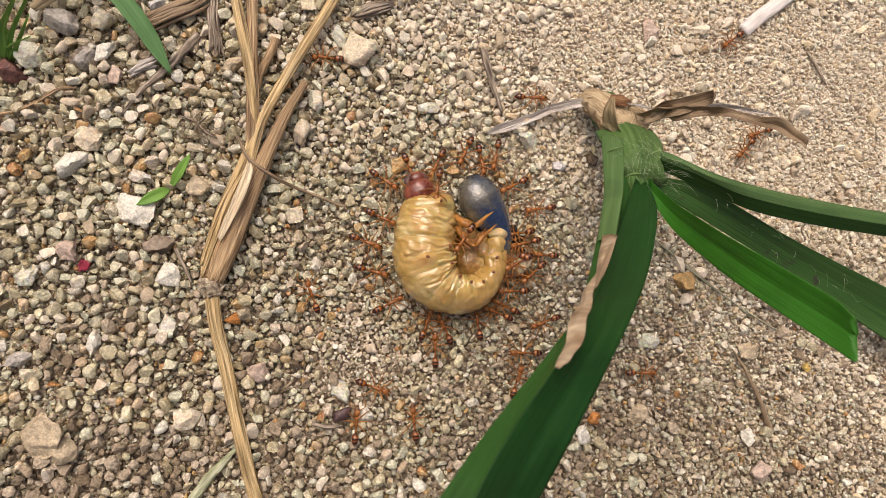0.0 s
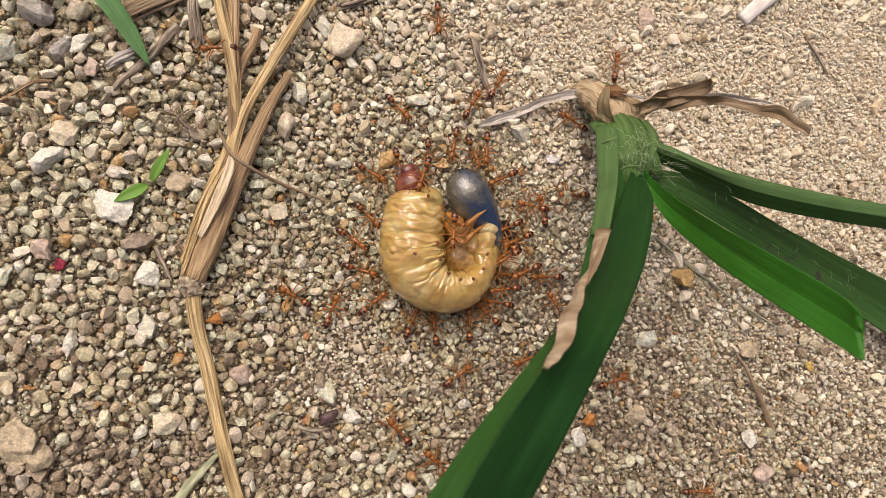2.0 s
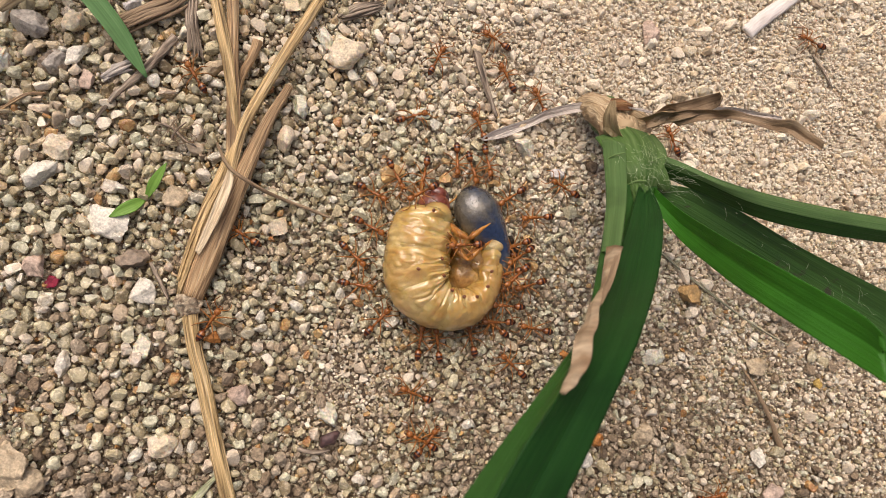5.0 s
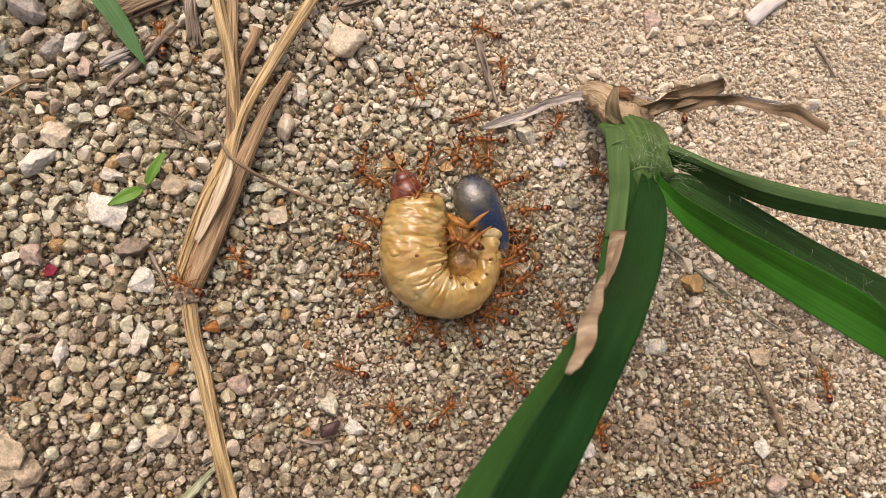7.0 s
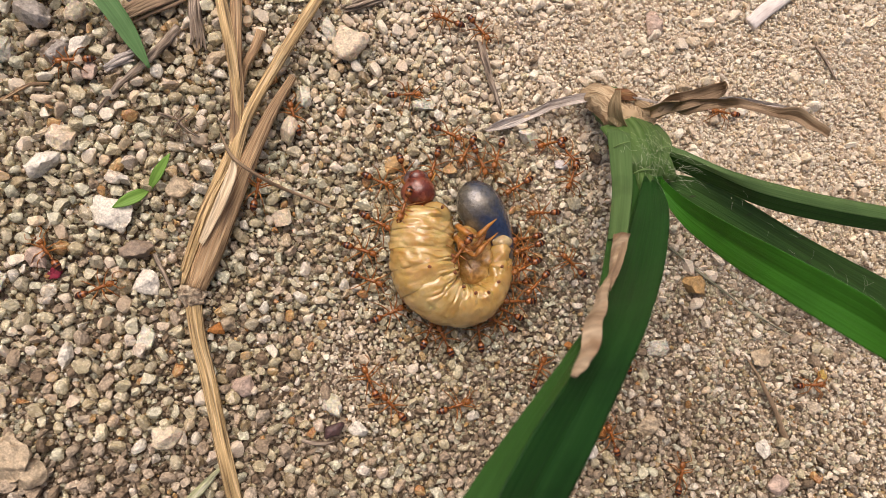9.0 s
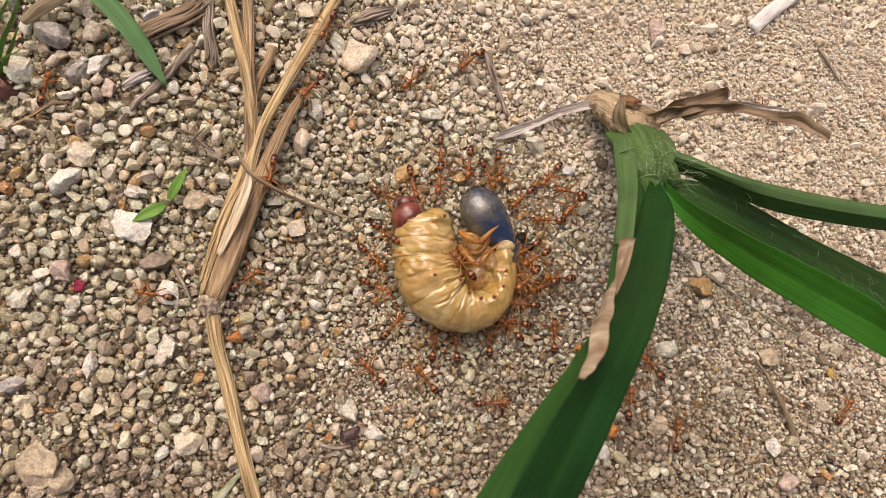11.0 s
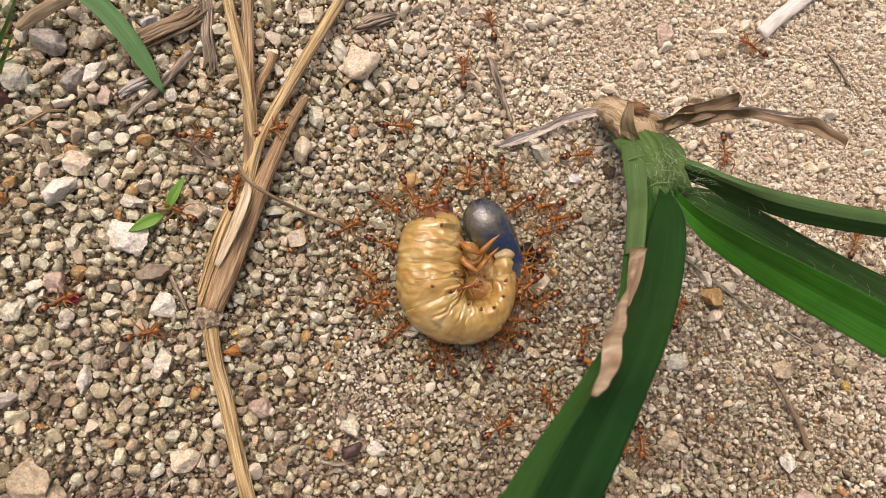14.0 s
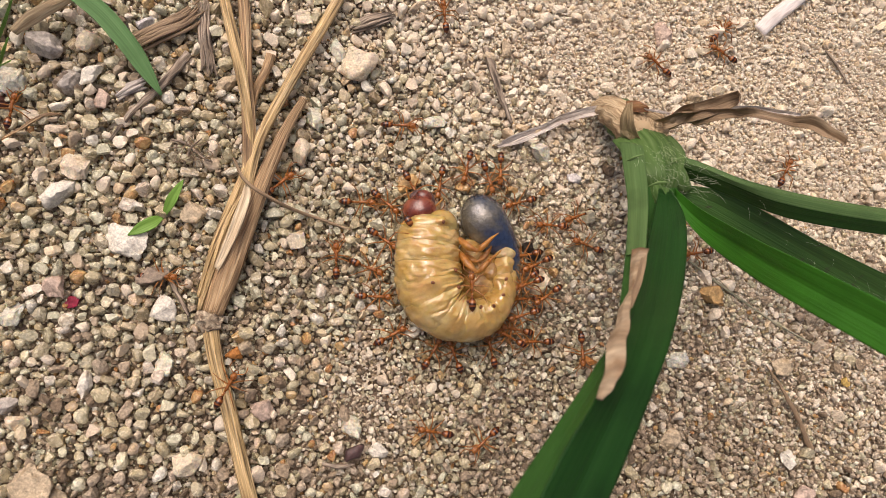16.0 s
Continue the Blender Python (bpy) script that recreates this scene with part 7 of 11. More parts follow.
    walk(ants[15], [
        (0, pose(0.06368, 0.04428, 0.00035, 0, 0, 216)), (0.75, pose(0.05162, 0.03536, 0.00035, 0, 0, 216)), (1.5, pose(0.03956, 0.02645, 0.00035, 0, 0, 149)),
        (2, pose(0.03784, 0.02878, 0.00035, 0, 0, 149)), (2.25, pose(0.03583, 0.02930, 0.00035, 0, 0, 166)), (2.5, pose(0.03382, 0.02982, 0.00035, 0, 0, 139)),
        (2.75, pose(0.03137, 0.03141, 0.00035, 0, 0, 147)), (3, pose(0.02892, 0.03300, 0.00035, 0, 0, 149)), (3.5, pose(0.03114, 0.03227, 0.00035, 0, 0, 100)),
        (3.75, pose(0.02917, 0.03559, 0.00035, 0, 0, 121)), (4, pose(0.02720, 0.03891, 0.00035, 0, 0, 100)), (5.25, pose(0.02796, 0.03572, 0.00035, 0, 0, 125)),
        (6.5, pose(0.02871, 0.03254, 0.00035, 0, 0, 149)), (6.75, pose(0.02780, 0.03405, 0.00035, 0, 0, 121)), (7, pose(0.02689, 0.03556, 0.00035, 0, 0, 90)),
        (7.25, pose(0.02819, 0.03923, 0.00035, 0, 0, 70)), (7.5, pose(0.02950, 0.04290, 0.00035, 0, 0, 100)), (9.5, pose(0.01402, 0.04286, 0.00105, 0, 0, 175)),
        (10.5, pose(0.00629, 0.04284, 0.00140, 0, 0, 227)), (11.5, pose(-0.00145, 0.04282, 0.00175, 0, 0, 279)), (11.75, pose(0.00135, 0.03888, 0.00035, 0, 0, 305)),
        (11.83, pose(0.00229, 0.03757, 0.00035, 0, 0, 243)), (11.92, pose(0.00322, 0.03626, 0.00035, 0, 0, 181)), (12, pose(0.00416, 0.03495, 0.00035, 0, 0, 119)),
        (12.25, pose(0.00457, 0.03331, 0.00035, 0, 0, 191)), (12.5, pose(0.00498, 0.03166, 0.00035, 0, 0, 264)), (12.75, pose(0.00347, 0.03338, 0.00035, 0, 0, 339)),
        (12.88, pose(0.00272, 0.03424, 0.00035, 0, 0, 392)), (13, pose(0.00196, 0.03510, 0.00035, 0, 0, 444)), (13.75, pose(-0.00375, 0.03088, 0.00150, 0, 0, 401)),
        (14.5, pose(-0.00947, 0.02665, 0.00265, 0, 0, 358)), (14.75, pose(-0.00684, 0.02735, 0.00218, 0, 0, 375)), (14.83, pose(-0.00596, 0.02759, 0.00234, 0, 0, 313)),
        (14.92, pose(-0.00509, 0.02782, 0.00249, 0, 0, 250)), (15, pose(-0.00421, 0.02806, 0.00265, 0, 0, 188)), (15.5, pose(-0.00171, 0.02758, 0.00035, 0, 0, 167)),
        (15.75, pose(-0.00342, 0.02498, 0.00035, 0, 0, 237)), (15.83, pose(-0.00399, 0.02412, 0.00056, 0, 0, 170)), (15.92, pose(-0.00456, 0.02325, 0.00076, 0, 0, 104)),
        (16, pose(-0.00512, 0.02239, 0.00097, 0, 0, 38)),
    ])
    walk(ants[16], [
        (0, pose(0.01445, 0.05831, 0.00035, 0, 0, 277)), (0.75, pose(0.01624, 0.04341, 0.00035, 0, 0, 277)), (1, pose(0.01683, 0.03845, 0.00035, 0, 0, 224)),
        (1.25, pose(0.01743, 0.03348, 0.00035, 0, 0, 172)), (1.5, pose(0.01802, 0.02852, 0.00035, 0, 0, 120)), (1.75, pose(0.01535, 0.02917, 0.00035, 0, 0, 166)),
        (1.833, pose(0.01446, 0.02939, 0.00035, 0, 0, 96)), (1.917, pose(0.01356, 0.02961, 0.00035, 0, 0, 25)), (2, pose(0.01267, 0.02982, 0.00035, 0, 0, -46)),
        (2.5, pose(0.01183, 0.03209, 0.00035, 0, 0, -51)), (2.75, pose(0.01266, 0.03219, 0.00035, 0, 0, 20)), (3, pose(0.01348, 0.03229, 0.00035, 0, 0, 90)),
        (3.5, pose(0.01358, 0.03260, 0.00035, 0, 0, 81)), (4, pose(0.01424, 0.03254, 0.00035, 0, 0, 71)), (5.25, pose(0.01427, 0.02965, 0.00035, 0, 0, -4)),
        (5.875, pose(0.01429, 0.02821, 0.00035, 0, 0, -50)), (6.5, pose(0.01430, 0.02677, 0.00035, 0, 0, -95)), (6.75, pose(0.01102, 0.02486, 0.00035, 0, 0, -150)),
        (7, pose(0.00774, 0.02294, 0.00035, 0, 0, -95)), (7.25, pose(0.00369, 0.02183, 0.00035, 0, 0, -165)), (7.5, pose(-0.00036, 0.02072, 0.00035, 0, 0, -181)),
        (7.75, pose(-0.00173, 0.02168, 0.00035, 0, 0, -215)), (8, pose(-0.00310, 0.02264, 0.00035, 0, 0, -186)), (9.25, pose(-0.00126, 0.03020, 0.00035, 0, 0, -261)),
        (9.667, pose(-0.00065, 0.03272, 0.00035, 0, 0, -201)), (10.08, pose(-0.00004, 0.03524, 0.00035, 0, 0, -141)), (10.5, pose(0.00057, 0.03777, 0.00035, 0, 0, -80)),
        (10.75, pose(-0.00009, 0.03593, 0.00047, 0, 0, -110)), (11, pose(-0.00076, 0.03410, 0.00200, 0, 0, -131)), (11.25, pose(-0.00123, 0.03212, 0.00158, 0, 0, -103)),
        (11.5, pose(-0.00170, 0.03013, 0.00114, 0, 0, -111)), (11.75, pose(-0.00071, 0.02865, 0.00035, 0, 0, -56)), (12, pose(0.00029, 0.02716, 0.00035, 0, 0, -51)),
        (12.25, pose(-0.00111, 0.02645, 0.00035, 0, 0, -76)), (12.5, pose(-0.00251, 0.02573, 0.00035, 0, 0, -101)), (12.75, pose(-0.00380, 0.02547, 0.00148, 0, 0, -41)),
        (13, pose(-0.00509, 0.02520, 0.00262, 0, 0, 18)), (13.25, pose(-0.00695, 0.02478, 0.00265, 0, 0, -57)), (13.38, pose(-0.00788, 0.02457, 0.00265, 0, 0, -104)),
        (13.5, pose(-0.00881, 0.02436, 0.00265, 0, 0, -152)), (13.75, pose(-0.00970, 0.02250, 0.00265, 0, 0, -115)),
        (13.83, pose(-0.00999, 0.02188, 0.00261, 0, 0, -171)), (13.92, pose(-0.01029, 0.02126, 0.00257, 0, 0, -226)), (14, pose(-0.01058, 0.02064, 0.00253, 0, 0, -281)),
        (14.25, pose(-0.01061, 0.01619, 0.00265, 0, 0, -356)), (14.38, pose(-0.01062, 0.01396, 0.00265, 0, 0, -403)),
        (14.5, pose(-0.01064, 0.01174, 0.00265, 0, 0, -451)), (15.25, pose(-0.02564, 0.01161, 0.00150, 0, 0, -526)), (16, pose(-0.04064, 0.01149, 0.00035, 0, 0, -540)),
    ])
    walk(ants[17], [
        (0, pose(0.02837, 0.05949, 0.00035, 0, 0, 260)), (0.75, pose(0.02577, 0.04472, 0.00035, 0, 0, 260)), (1.5, pose(0.02316, 0.02995, 0.00035, 0, 0, 265)),
        (1.75, pose(0.02307, 0.03030, 0.00035, 0, 0, 343)), (2, pose(0.02299, 0.03066, 0.00035, 0, 0, 420)), (2.5, pose(0.02245, 0.03259, 0.00035, 0, 0, 410)),
        (3, pose(0.02158, 0.03348, 0.00035, 0, 0, 440)), (3.25, pose(0.02314, 0.03454, 0.00035, 0, 0, 394)), (3.375, pose(0.02391, 0.03507, 0.00035, 0, 0, 437)),
        (3.5, pose(0.02469, 0.03561, 0.00035, 0, 0, 480)), (3.75, pose(0.02154, 0.03800, 0.00035, 0, 0, 503)), (4, pose(0.01839, 0.04040, 0.00035, 0, 0, 470)),
        (5.25, pose(0.01779, 0.03821, 0.00035, 0, 0, 420)), (6.5, pose(0.01718, 0.03602, 0.00035, 0, 0, 369)), (6.75, pose(0.01589, 0.03446, 0.00035, 0, 0, 334)),
        (7, pose(0.01460, 0.03290, 0.00035, 0, 0, 300)), (7.5, pose(0.01504, 0.03195, 0.00035, 0, 0, 300)), (8, pose(0.01264, 0.03219, 0.00035, 0, 0, 369)),
        (10.5, pose(0.01312, 0.03212, 0.00035, 0, 0, 299)), (11, pose(0.01290, 0.03610, 0.00035, 0, 0, 224)), (11.5, pose(0.01268, 0.04008, 0.00035, 0, 0, 148)),
        (11.75, pose(0.01026, 0.04266, 0.00035, 0, 0, 133)), (11.88, pose(0.00905, 0.04395, 0.00035, 0, 0, 201)), (12, pose(0.00784, 0.04524, 0.00035, 0, 0, 269)),
        (12.25, pose(0.00811, 0.04557, 0.00035, 0, 0, 339)), (12.5, pose(0.00838, 0.04590, 0.00035, 0, 0, 409)), (13, pose(0.01452, 0.04646, 0.00035, 0, 0, 365)),
        (13.25, pose(0.01760, 0.04674, 0.00035, 0, 0, 412)), (13.5, pose(0.02067, 0.04702, 0.00035, 0, 0, 459)), (13.75, pose(0.02222, 0.04611, 0.00035, 0, 0, 459)),
        (14, pose(0.02377, 0.04519, 0.00035, 0, 0, 459)), (14.25, pose(0.02505, 0.04286, 0.00035, 0, 0, 459)), (14.5, pose(0.02634, 0.04053, 0.00035, 0, 0, 459)),
        (14.75, pose(0.02688, 0.03891, 0.00035, 0, 0, 469)), (15, pose(0.02742, 0.03729, 0.00035, 0, 0, 479)), (15.5, pose(0.03023, 0.04688, 0.00035, 0, 0, 434)),
        (16, pose(0.03305, 0.05648, 0.00035, 0, 0, 434)),
    ])
    walk(ants[18], [
        (0, pose(0.01716, 0.08648, 0.00035, 0, 0, 272)), (1.5, pose(0.01830, 0.05650, 0.00035, 0, 0, 272)), (3, pose(0.01945, 0.02652, 0.00035, 0, 0, 270)),
        (3.25, pose(0.02079, 0.02757, 0.00035, 0, 0, 195)), (3.375, pose(0.02147, 0.02810, 0.00035, 0, 0, 143)), (3.5, pose(0.02214, 0.02863, 0.00035, 0, 0, 90)),
        (4, pose(0.02450, 0.02744, 0.00035, 0, 0, 110)), (5.25, pose(0.02327, 0.03044, 0.00035, 0, 0, 112)), (6.5, pose(0.02203, 0.03345, 0.00035, 0, 0, 60)),
        (6.75, pose(0.02178, 0.03124, 0.00035, 0, 0, 40)), (7, pose(0.02152, 0.02903, 0.00035, 0, 0, 19)), (7.25, pose(0.02073, 0.02756, 0.00035, 0, 0, -40)),
        (7.5, pose(0.01994, 0.02608, 0.00035, 0, 0, -99)), (9, pose(0.01841, 0.02710, 0.00035, 0, 0, -24)), (9.75, pose(0.01765, 0.02760, 0.00035, 0, 0, 23)),
        (10.5, pose(0.01689, 0.02811, 0.00035, 0, 0, 70)), (10.67, pose(0.01670, 0.02731, 0.00035, 0, 0, 16)), (10.83, pose(0.01651, 0.02651, 0.00035, 0, 0, -37)),
        (11, pose(0.01631, 0.02571, 0.00035, 0, 0, -91)), (11.5, pose(0.01616, 0.02827, 0.00035, 0, 0, -41)), (12, pose(0.01600, 0.03082, 0.00035, 0, 0, 8)),
        (12.5, pose(0.01555, 0.03092, 0.00035, 0, 0, -47)), (12.75, pose(0.01598, 0.03460, 0.00035, 0, 0, 21)), (13, pose(0.01642, 0.03828, 0.00035, 0, 0, 89)),
        (13.25, pose(0.01665, 0.04029, 0.00035, 0, 0, 83)), (13.5, pose(0.01688, 0.04231, 0.00035, 0, 0, 99)), (13.75, pose(0.01815, 0.04014, 0.00035, 0, 0, 94)),
        (14, pose(0.01942, 0.03796, 0.00035, 0, 0, 89)), (14.25, pose(0.01923, 0.03390, 0.00035, 0, 0, 84)), (14.5, pose(0.01903, 0.02984, 0.00035, 0, 0, 79)),
        (14.75, pose(0.01897, 0.02809, 0.00035, 0, 0, 84)), (15, pose(0.01892, 0.02635, 0.00035, 0, 0, 89)), (15.5, pose(0.01816, 0.03632, 0.00035, 0, 0, 94)),
        (16, pose(0.01741, 0.04629, 0.00035, 0, 0, 94)),
    ])
    walk(ants[19], [
        (0, pose(0.12868, 0.07531, 0.00035, 0, 0, 210)), (3.75, pose(0.08979, 0.05266, 0.00035, 0, 0, 210)), (5, pose(0.07683, 0.04511, 0.00035, 0, 0, 157)),
        (6.25, pose(0.06387, 0.03756, 0.00035, 0, 0, 104)), (7.5, pose(0.05091, 0.03001, 0.00035, 0, 0, 50)), (7.75, pose(0.05259, 0.03028, 0.00035, 0, 0, 9)),
        (7.833, pose(0.05315, 0.03038, 0.00035, 0, 0, 66)), (7.917, pose(0.05371, 0.03047, 0.00035, 0, 0, 122)), (8, pose(0.05427, 0.03056, 0.00035, 0, 0, 179)),
        (10.75, pose(0.06550, 0.03244, 0.00035, 0, 0, 149)), (13.5, pose(0.07672, 0.03431, 0.00035, 0, 0, 119)), (13.75, pose(0.07043, 0.03889, 0.00035, 0, 0, 144)),
        (14, pose(0.06414, 0.04347, 0.00035, 0, 0, 148)), (14.25, pose(0.06071, 0.04518, 0.00035, 0, 0, 154)), (14.5, pose(0.05727, 0.04689, 0.00035, 0, 0, 109)),
        (15, pose(0.05516, 0.04637, 0.00035, 0, 0, 89)), (15.5, pose(0.05560, 0.04689, 0.00035, 0, 0, 89)), (15.75, pose(0.05742, 0.04446, 0.00035, 0, 0, 118)),
        (16, pose(0.05924, 0.04204, 0.00035, 0, 0, 148)),
    ])
    walk(ants[20], [
        (0, pose(0.15023, -0.03803, 0.00035, 0, 0, 159)), (4, pose(0.10822, -0.02189, 0.00035, 0, 0, 159)), (6, pose(0.08722, -0.01382, 0.00035, 0, 0, 115)),
        (8, pose(0.06621, -0.00575, 0.00035, 0, 0, 70)), (9.25, pose(0.07213, -0.00895, 0.00035, 0, 0, -5)), (9.875, pose(0.07509, -0.01055, 0.00035, 0, 0, 72)),
        (10.5, pose(0.07805, -0.01215, 0.00035, 0, 0, 149)), (10.75, pose(0.07616, -0.01217, 0.00035, 0, 0, 181)), (10.88, pose(0.07522, -0.01219, 0.00035, 0, 0, 115)),
        (11, pose(0.07428, -0.01220, 0.00035, 0, 0, 49)), (11.25, pose(0.07245, -0.01271, 0.00035, 0, 0, 54)), (11.5, pose(0.07063, -0.01322, 0.00035, 0, 0, 59)),
        (13.5, pose(0.07565, 0.00829, 0.00035, 0, 0, 77)), (14.5, pose(0.07816, 0.01905, 0.00035, 0, 0, 37)), (15.5, pose(0.08068, 0.02981, 0.00035, 0, 0, -3)),
        (15.75, pose(0.07392, 0.02688, 0.00035, 0, 0, 28)), (16, pose(0.06717, 0.02395, 0.00035, 0, 0, 59)),
    ])
    walk(ants[21], [
        (0, pose(-0.09556, 0.00090, 0.00035, 0, 0, 5)), (5.75, pose(-0.05076, 0.00520, 0.00035, 0, 0, 5)), (11.5, pose(-0.00597, 0.00951, 0.00035, 0, 0, 34)),
        (11.75, pose(-0.00438, 0.01028, 0.00035, 0, 0, 26)), (11.88, pose(-0.00359, 0.01066, 0.00035, 0, 0, 102)), (12, pose(-0.00280, 0.01104, 0.00035, 0, 0, 178)),
        (12.25, pose(-0.00218, 0.01257, 0.00035, 0, 0, 103)), (12.5, pose(-0.00155, 0.01410, 0.00035, 0, 0, 28)), (12.75, pose(0.00012, 0.01418, 0.00035, 0, 0, 3)),
        (12.83, pose(0.00068, 0.01420, 0.00035, 0, 0, 58)), (12.92, pose(0.00124, 0.01423, 0.00035, 0, 0, 113)), (13, pose(0.00179, 0.01426, 0.00035, 0, 0, 168)),
        (13.17, pose(0.00180, 0.01426, 0.00035, 0, 0, 111)), (13.33, pose(0.00181, 0.01426, 0.00035, 0, 0, 54)), (13.5, pose(0.00181, 0.01427, 0.00035, 0, 0, -2)),
        (14, pose(0.00289, 0.01634, 0.00035, 0, 0, 28)), (14.5, pose(0.00144, 0.01503, 0.00035, 0, 0, 8)), (15, pose(0.00152, 0.01511, 0.00035, 0, 0, 28)),
        (15.5, pose(0.00202, 0.01661, 0.00035, 0, 0, 18)), (15.75, pose(0.00343, 0.01831, 0.00035, 0, 0, 50)), (16, pose(0.00483, 0.02002, 0.00035, 0, 0, -3)),
    ])
    walk(ants[22], [
        (0, pose(0.00894, 0.02028, 0.00060, 0, 0, -33)), (0.5, pose(0.00912, 0.01992, 0.00060, 0, 0, -27)), (1, pose(0.00884, 0.02019, 0.00060, 0, 0, -29)),
        (1.5, pose(0.00886, 0.02047, 0.00060, 0, 0, -33)), (2, pose(0.00894, 0.02053, 0.00060, 0, 0, -31)), (2.5, pose(0.00875, 0.02042, 0.00060, 0, 0, -23)),
        (3, pose(0.00854, 0.02041, 0.00060, 0, 0, -14)), (3.5, pose(0.00867, 0.02054, 0.00060, 0, 0, -12)), (4, pose(0.00920, 0.02054, 0.00060, 0, 0, -19)),
        (4.5, pose(0.00905, 0.02019, 0.00060, 0, 0, -27)), (5, pose(0.00880, 0.01990, 0.00060, 0, 0, -30)), (5.5, pose(0.00876, 0.01991, 0.00060, 0, 0, -27)),
        (6, pose(0.00870, 0.02007, 0.00060, 0, 0, -25)), (6.5, pose(0.00826, 0.02010, 0.00060, 0, 0, -29)), (7, pose(0.00828, 0.02038, 0.00060, 0, 0, -38)),
        (7.5, pose(0.00839, 0.02080, 0.00060, 0, 0, -43)), (8, pose(0.00957, 0.02050, 0.00060, 0, 0, -40)), (8.5, pose(0.00937, 0.02047, 0.00060, 0, 0, -31)),
        (9, pose(0.00913, 0.02013, 0.00060, 0, 0, -24)), (9.5, pose(0.00920, 0.01967, 0.00060, 0, 0, -23)), (10, pose(0.00936, 0.01940, 0.00060, 0, 0, -27)),
        (10.5, pose(0.00918, 0.01931, 0.00060, 0, 0, -28)), (11, pose(0.00880, 0.01946, 0.00060, 0, 0, -22)), (11.5, pose(0.00833, 0.01985, 0.00060, 0, 0, -14)),
        (12, pose(0.00866, 0.02006, 0.00060, 0, 0, -13)), (12.5, pose(0.00916, 0.01987, 0.00060, 0, 0, -20)), (13, pose(0.00898, 0.02013, 0.00060, 0, 0, -30)),
        (13.5, pose(0.00865, 0.01996, 0.00060, 0, 0, -35)), (14, pose(0.00809, 0.01982, 0.00060, 0, 0, -33)), (14.5, pose(0.00767, 0.01973, 0.00060, 0, 0, -29)),
        (15, pose(0.00760, 0.01976, 0.00060, 0, 0, -30)), (15.5, pose(0.00799, 0.01999, 0.00060, 0, 0, -37)), (16, pose(0.00830, 0.01990, 0.00060, 0, 0, -42)),
    ])
    walk(ants[23], [
        (0, pose(0.00851, 0.01503, 0.00050, 0, 0, -25)), (0.5, pose(0.00854, 0.01498, 0.00050, 0, 0, -25)), (1, pose(0.00849, 0.01468, 0.00050, 0, 0, -33)),
        (1.5, pose(0.00858, 0.01458, 0.00050, 0, 0, -42)), (2, pose(0.00842, 0.01482, 0.00050, 0, 0, -45)), (2.5, pose(0.00815, 0.01507, 0.00050, 0, 0, -40)),
        (3, pose(0.00817, 0.01511, 0.00050, 0, 0, -31)), (3.5, pose(0.00841, 0.01510, 0.00050, 0, 0, -27)), (4, pose(0.00873, 0.01528, 0.00050, 0, 0, -30)),
        (4.5, pose(0.00847, 0.01543, 0.00050, 0, 0, -33)), (5, pose(0.00844, 0.01537, 0.00050, 0, 0, -29)), (5.5, pose(0.00850, 0.01503, 0.00050, 0, 0, -21)),
        (6, pose(0.00821, 0.01471, 0.00050, 0, 0, -14)), (6.5, pose(0.00765, 0.01463, 0.00050, 0, 0, -16)), (7, pose(0.00788, 0.01507, 0.00050, 0, 0, -25)),
        (7.5, pose(0.00812, 0.01539, 0.00050, 0, 0, -33)), (8, pose(0.00911, 0.01473, 0.00050, 0, 0, -34)), (8.5, pose(0.00878, 0.01464, 0.00050, 0, 0, -30)),
        (9, pose(0.00875, 0.01477, 0.00050, 0, 0, -29)), (9.5, pose(0.00896, 0.01484, 0.00050, 0, 0, -35)), (10, pose(0.00892, 0.01462, 0.00050, 0, 0, -43)),
        (10.5, pose(0.00858, 0.01427, 0.00050, 0, 0, -45)), (11, pose(0.00838, 0.01437, 0.00050, 0, 0, -38)), (11.5, pose(0.00806, 0.01496, 0.00050, 0, 0, -28)),
        (12, pose(0.00821, 0.01513, 0.00050, 0, 0, -23)), (12.5, pose(0.00855, 0.01444, 0.00050, 0, 0, -24)), (13, pose(0.00856, 0.01424, 0.00050, 0, 0, -28)),
        (13.5, pose(0.00840, 0.01415, 0.00050, 0, 0, -27)), (14, pose(0.00769, 0.01444, 0.00050, 0, 0, -21)), (14.5, pose(0.00709, 0.01454, 0.00050, 0, 0, -15)),
        (15, pose(0.00716, 0.01444, 0.00050, 0, 0, -18)), (15.5, pose(0.00773, 0.01471, 0.00050, 0, 0, -28)), (16, pose(0.00788, 0.01504, 0.00050, 0, 0, -37)),
    ])
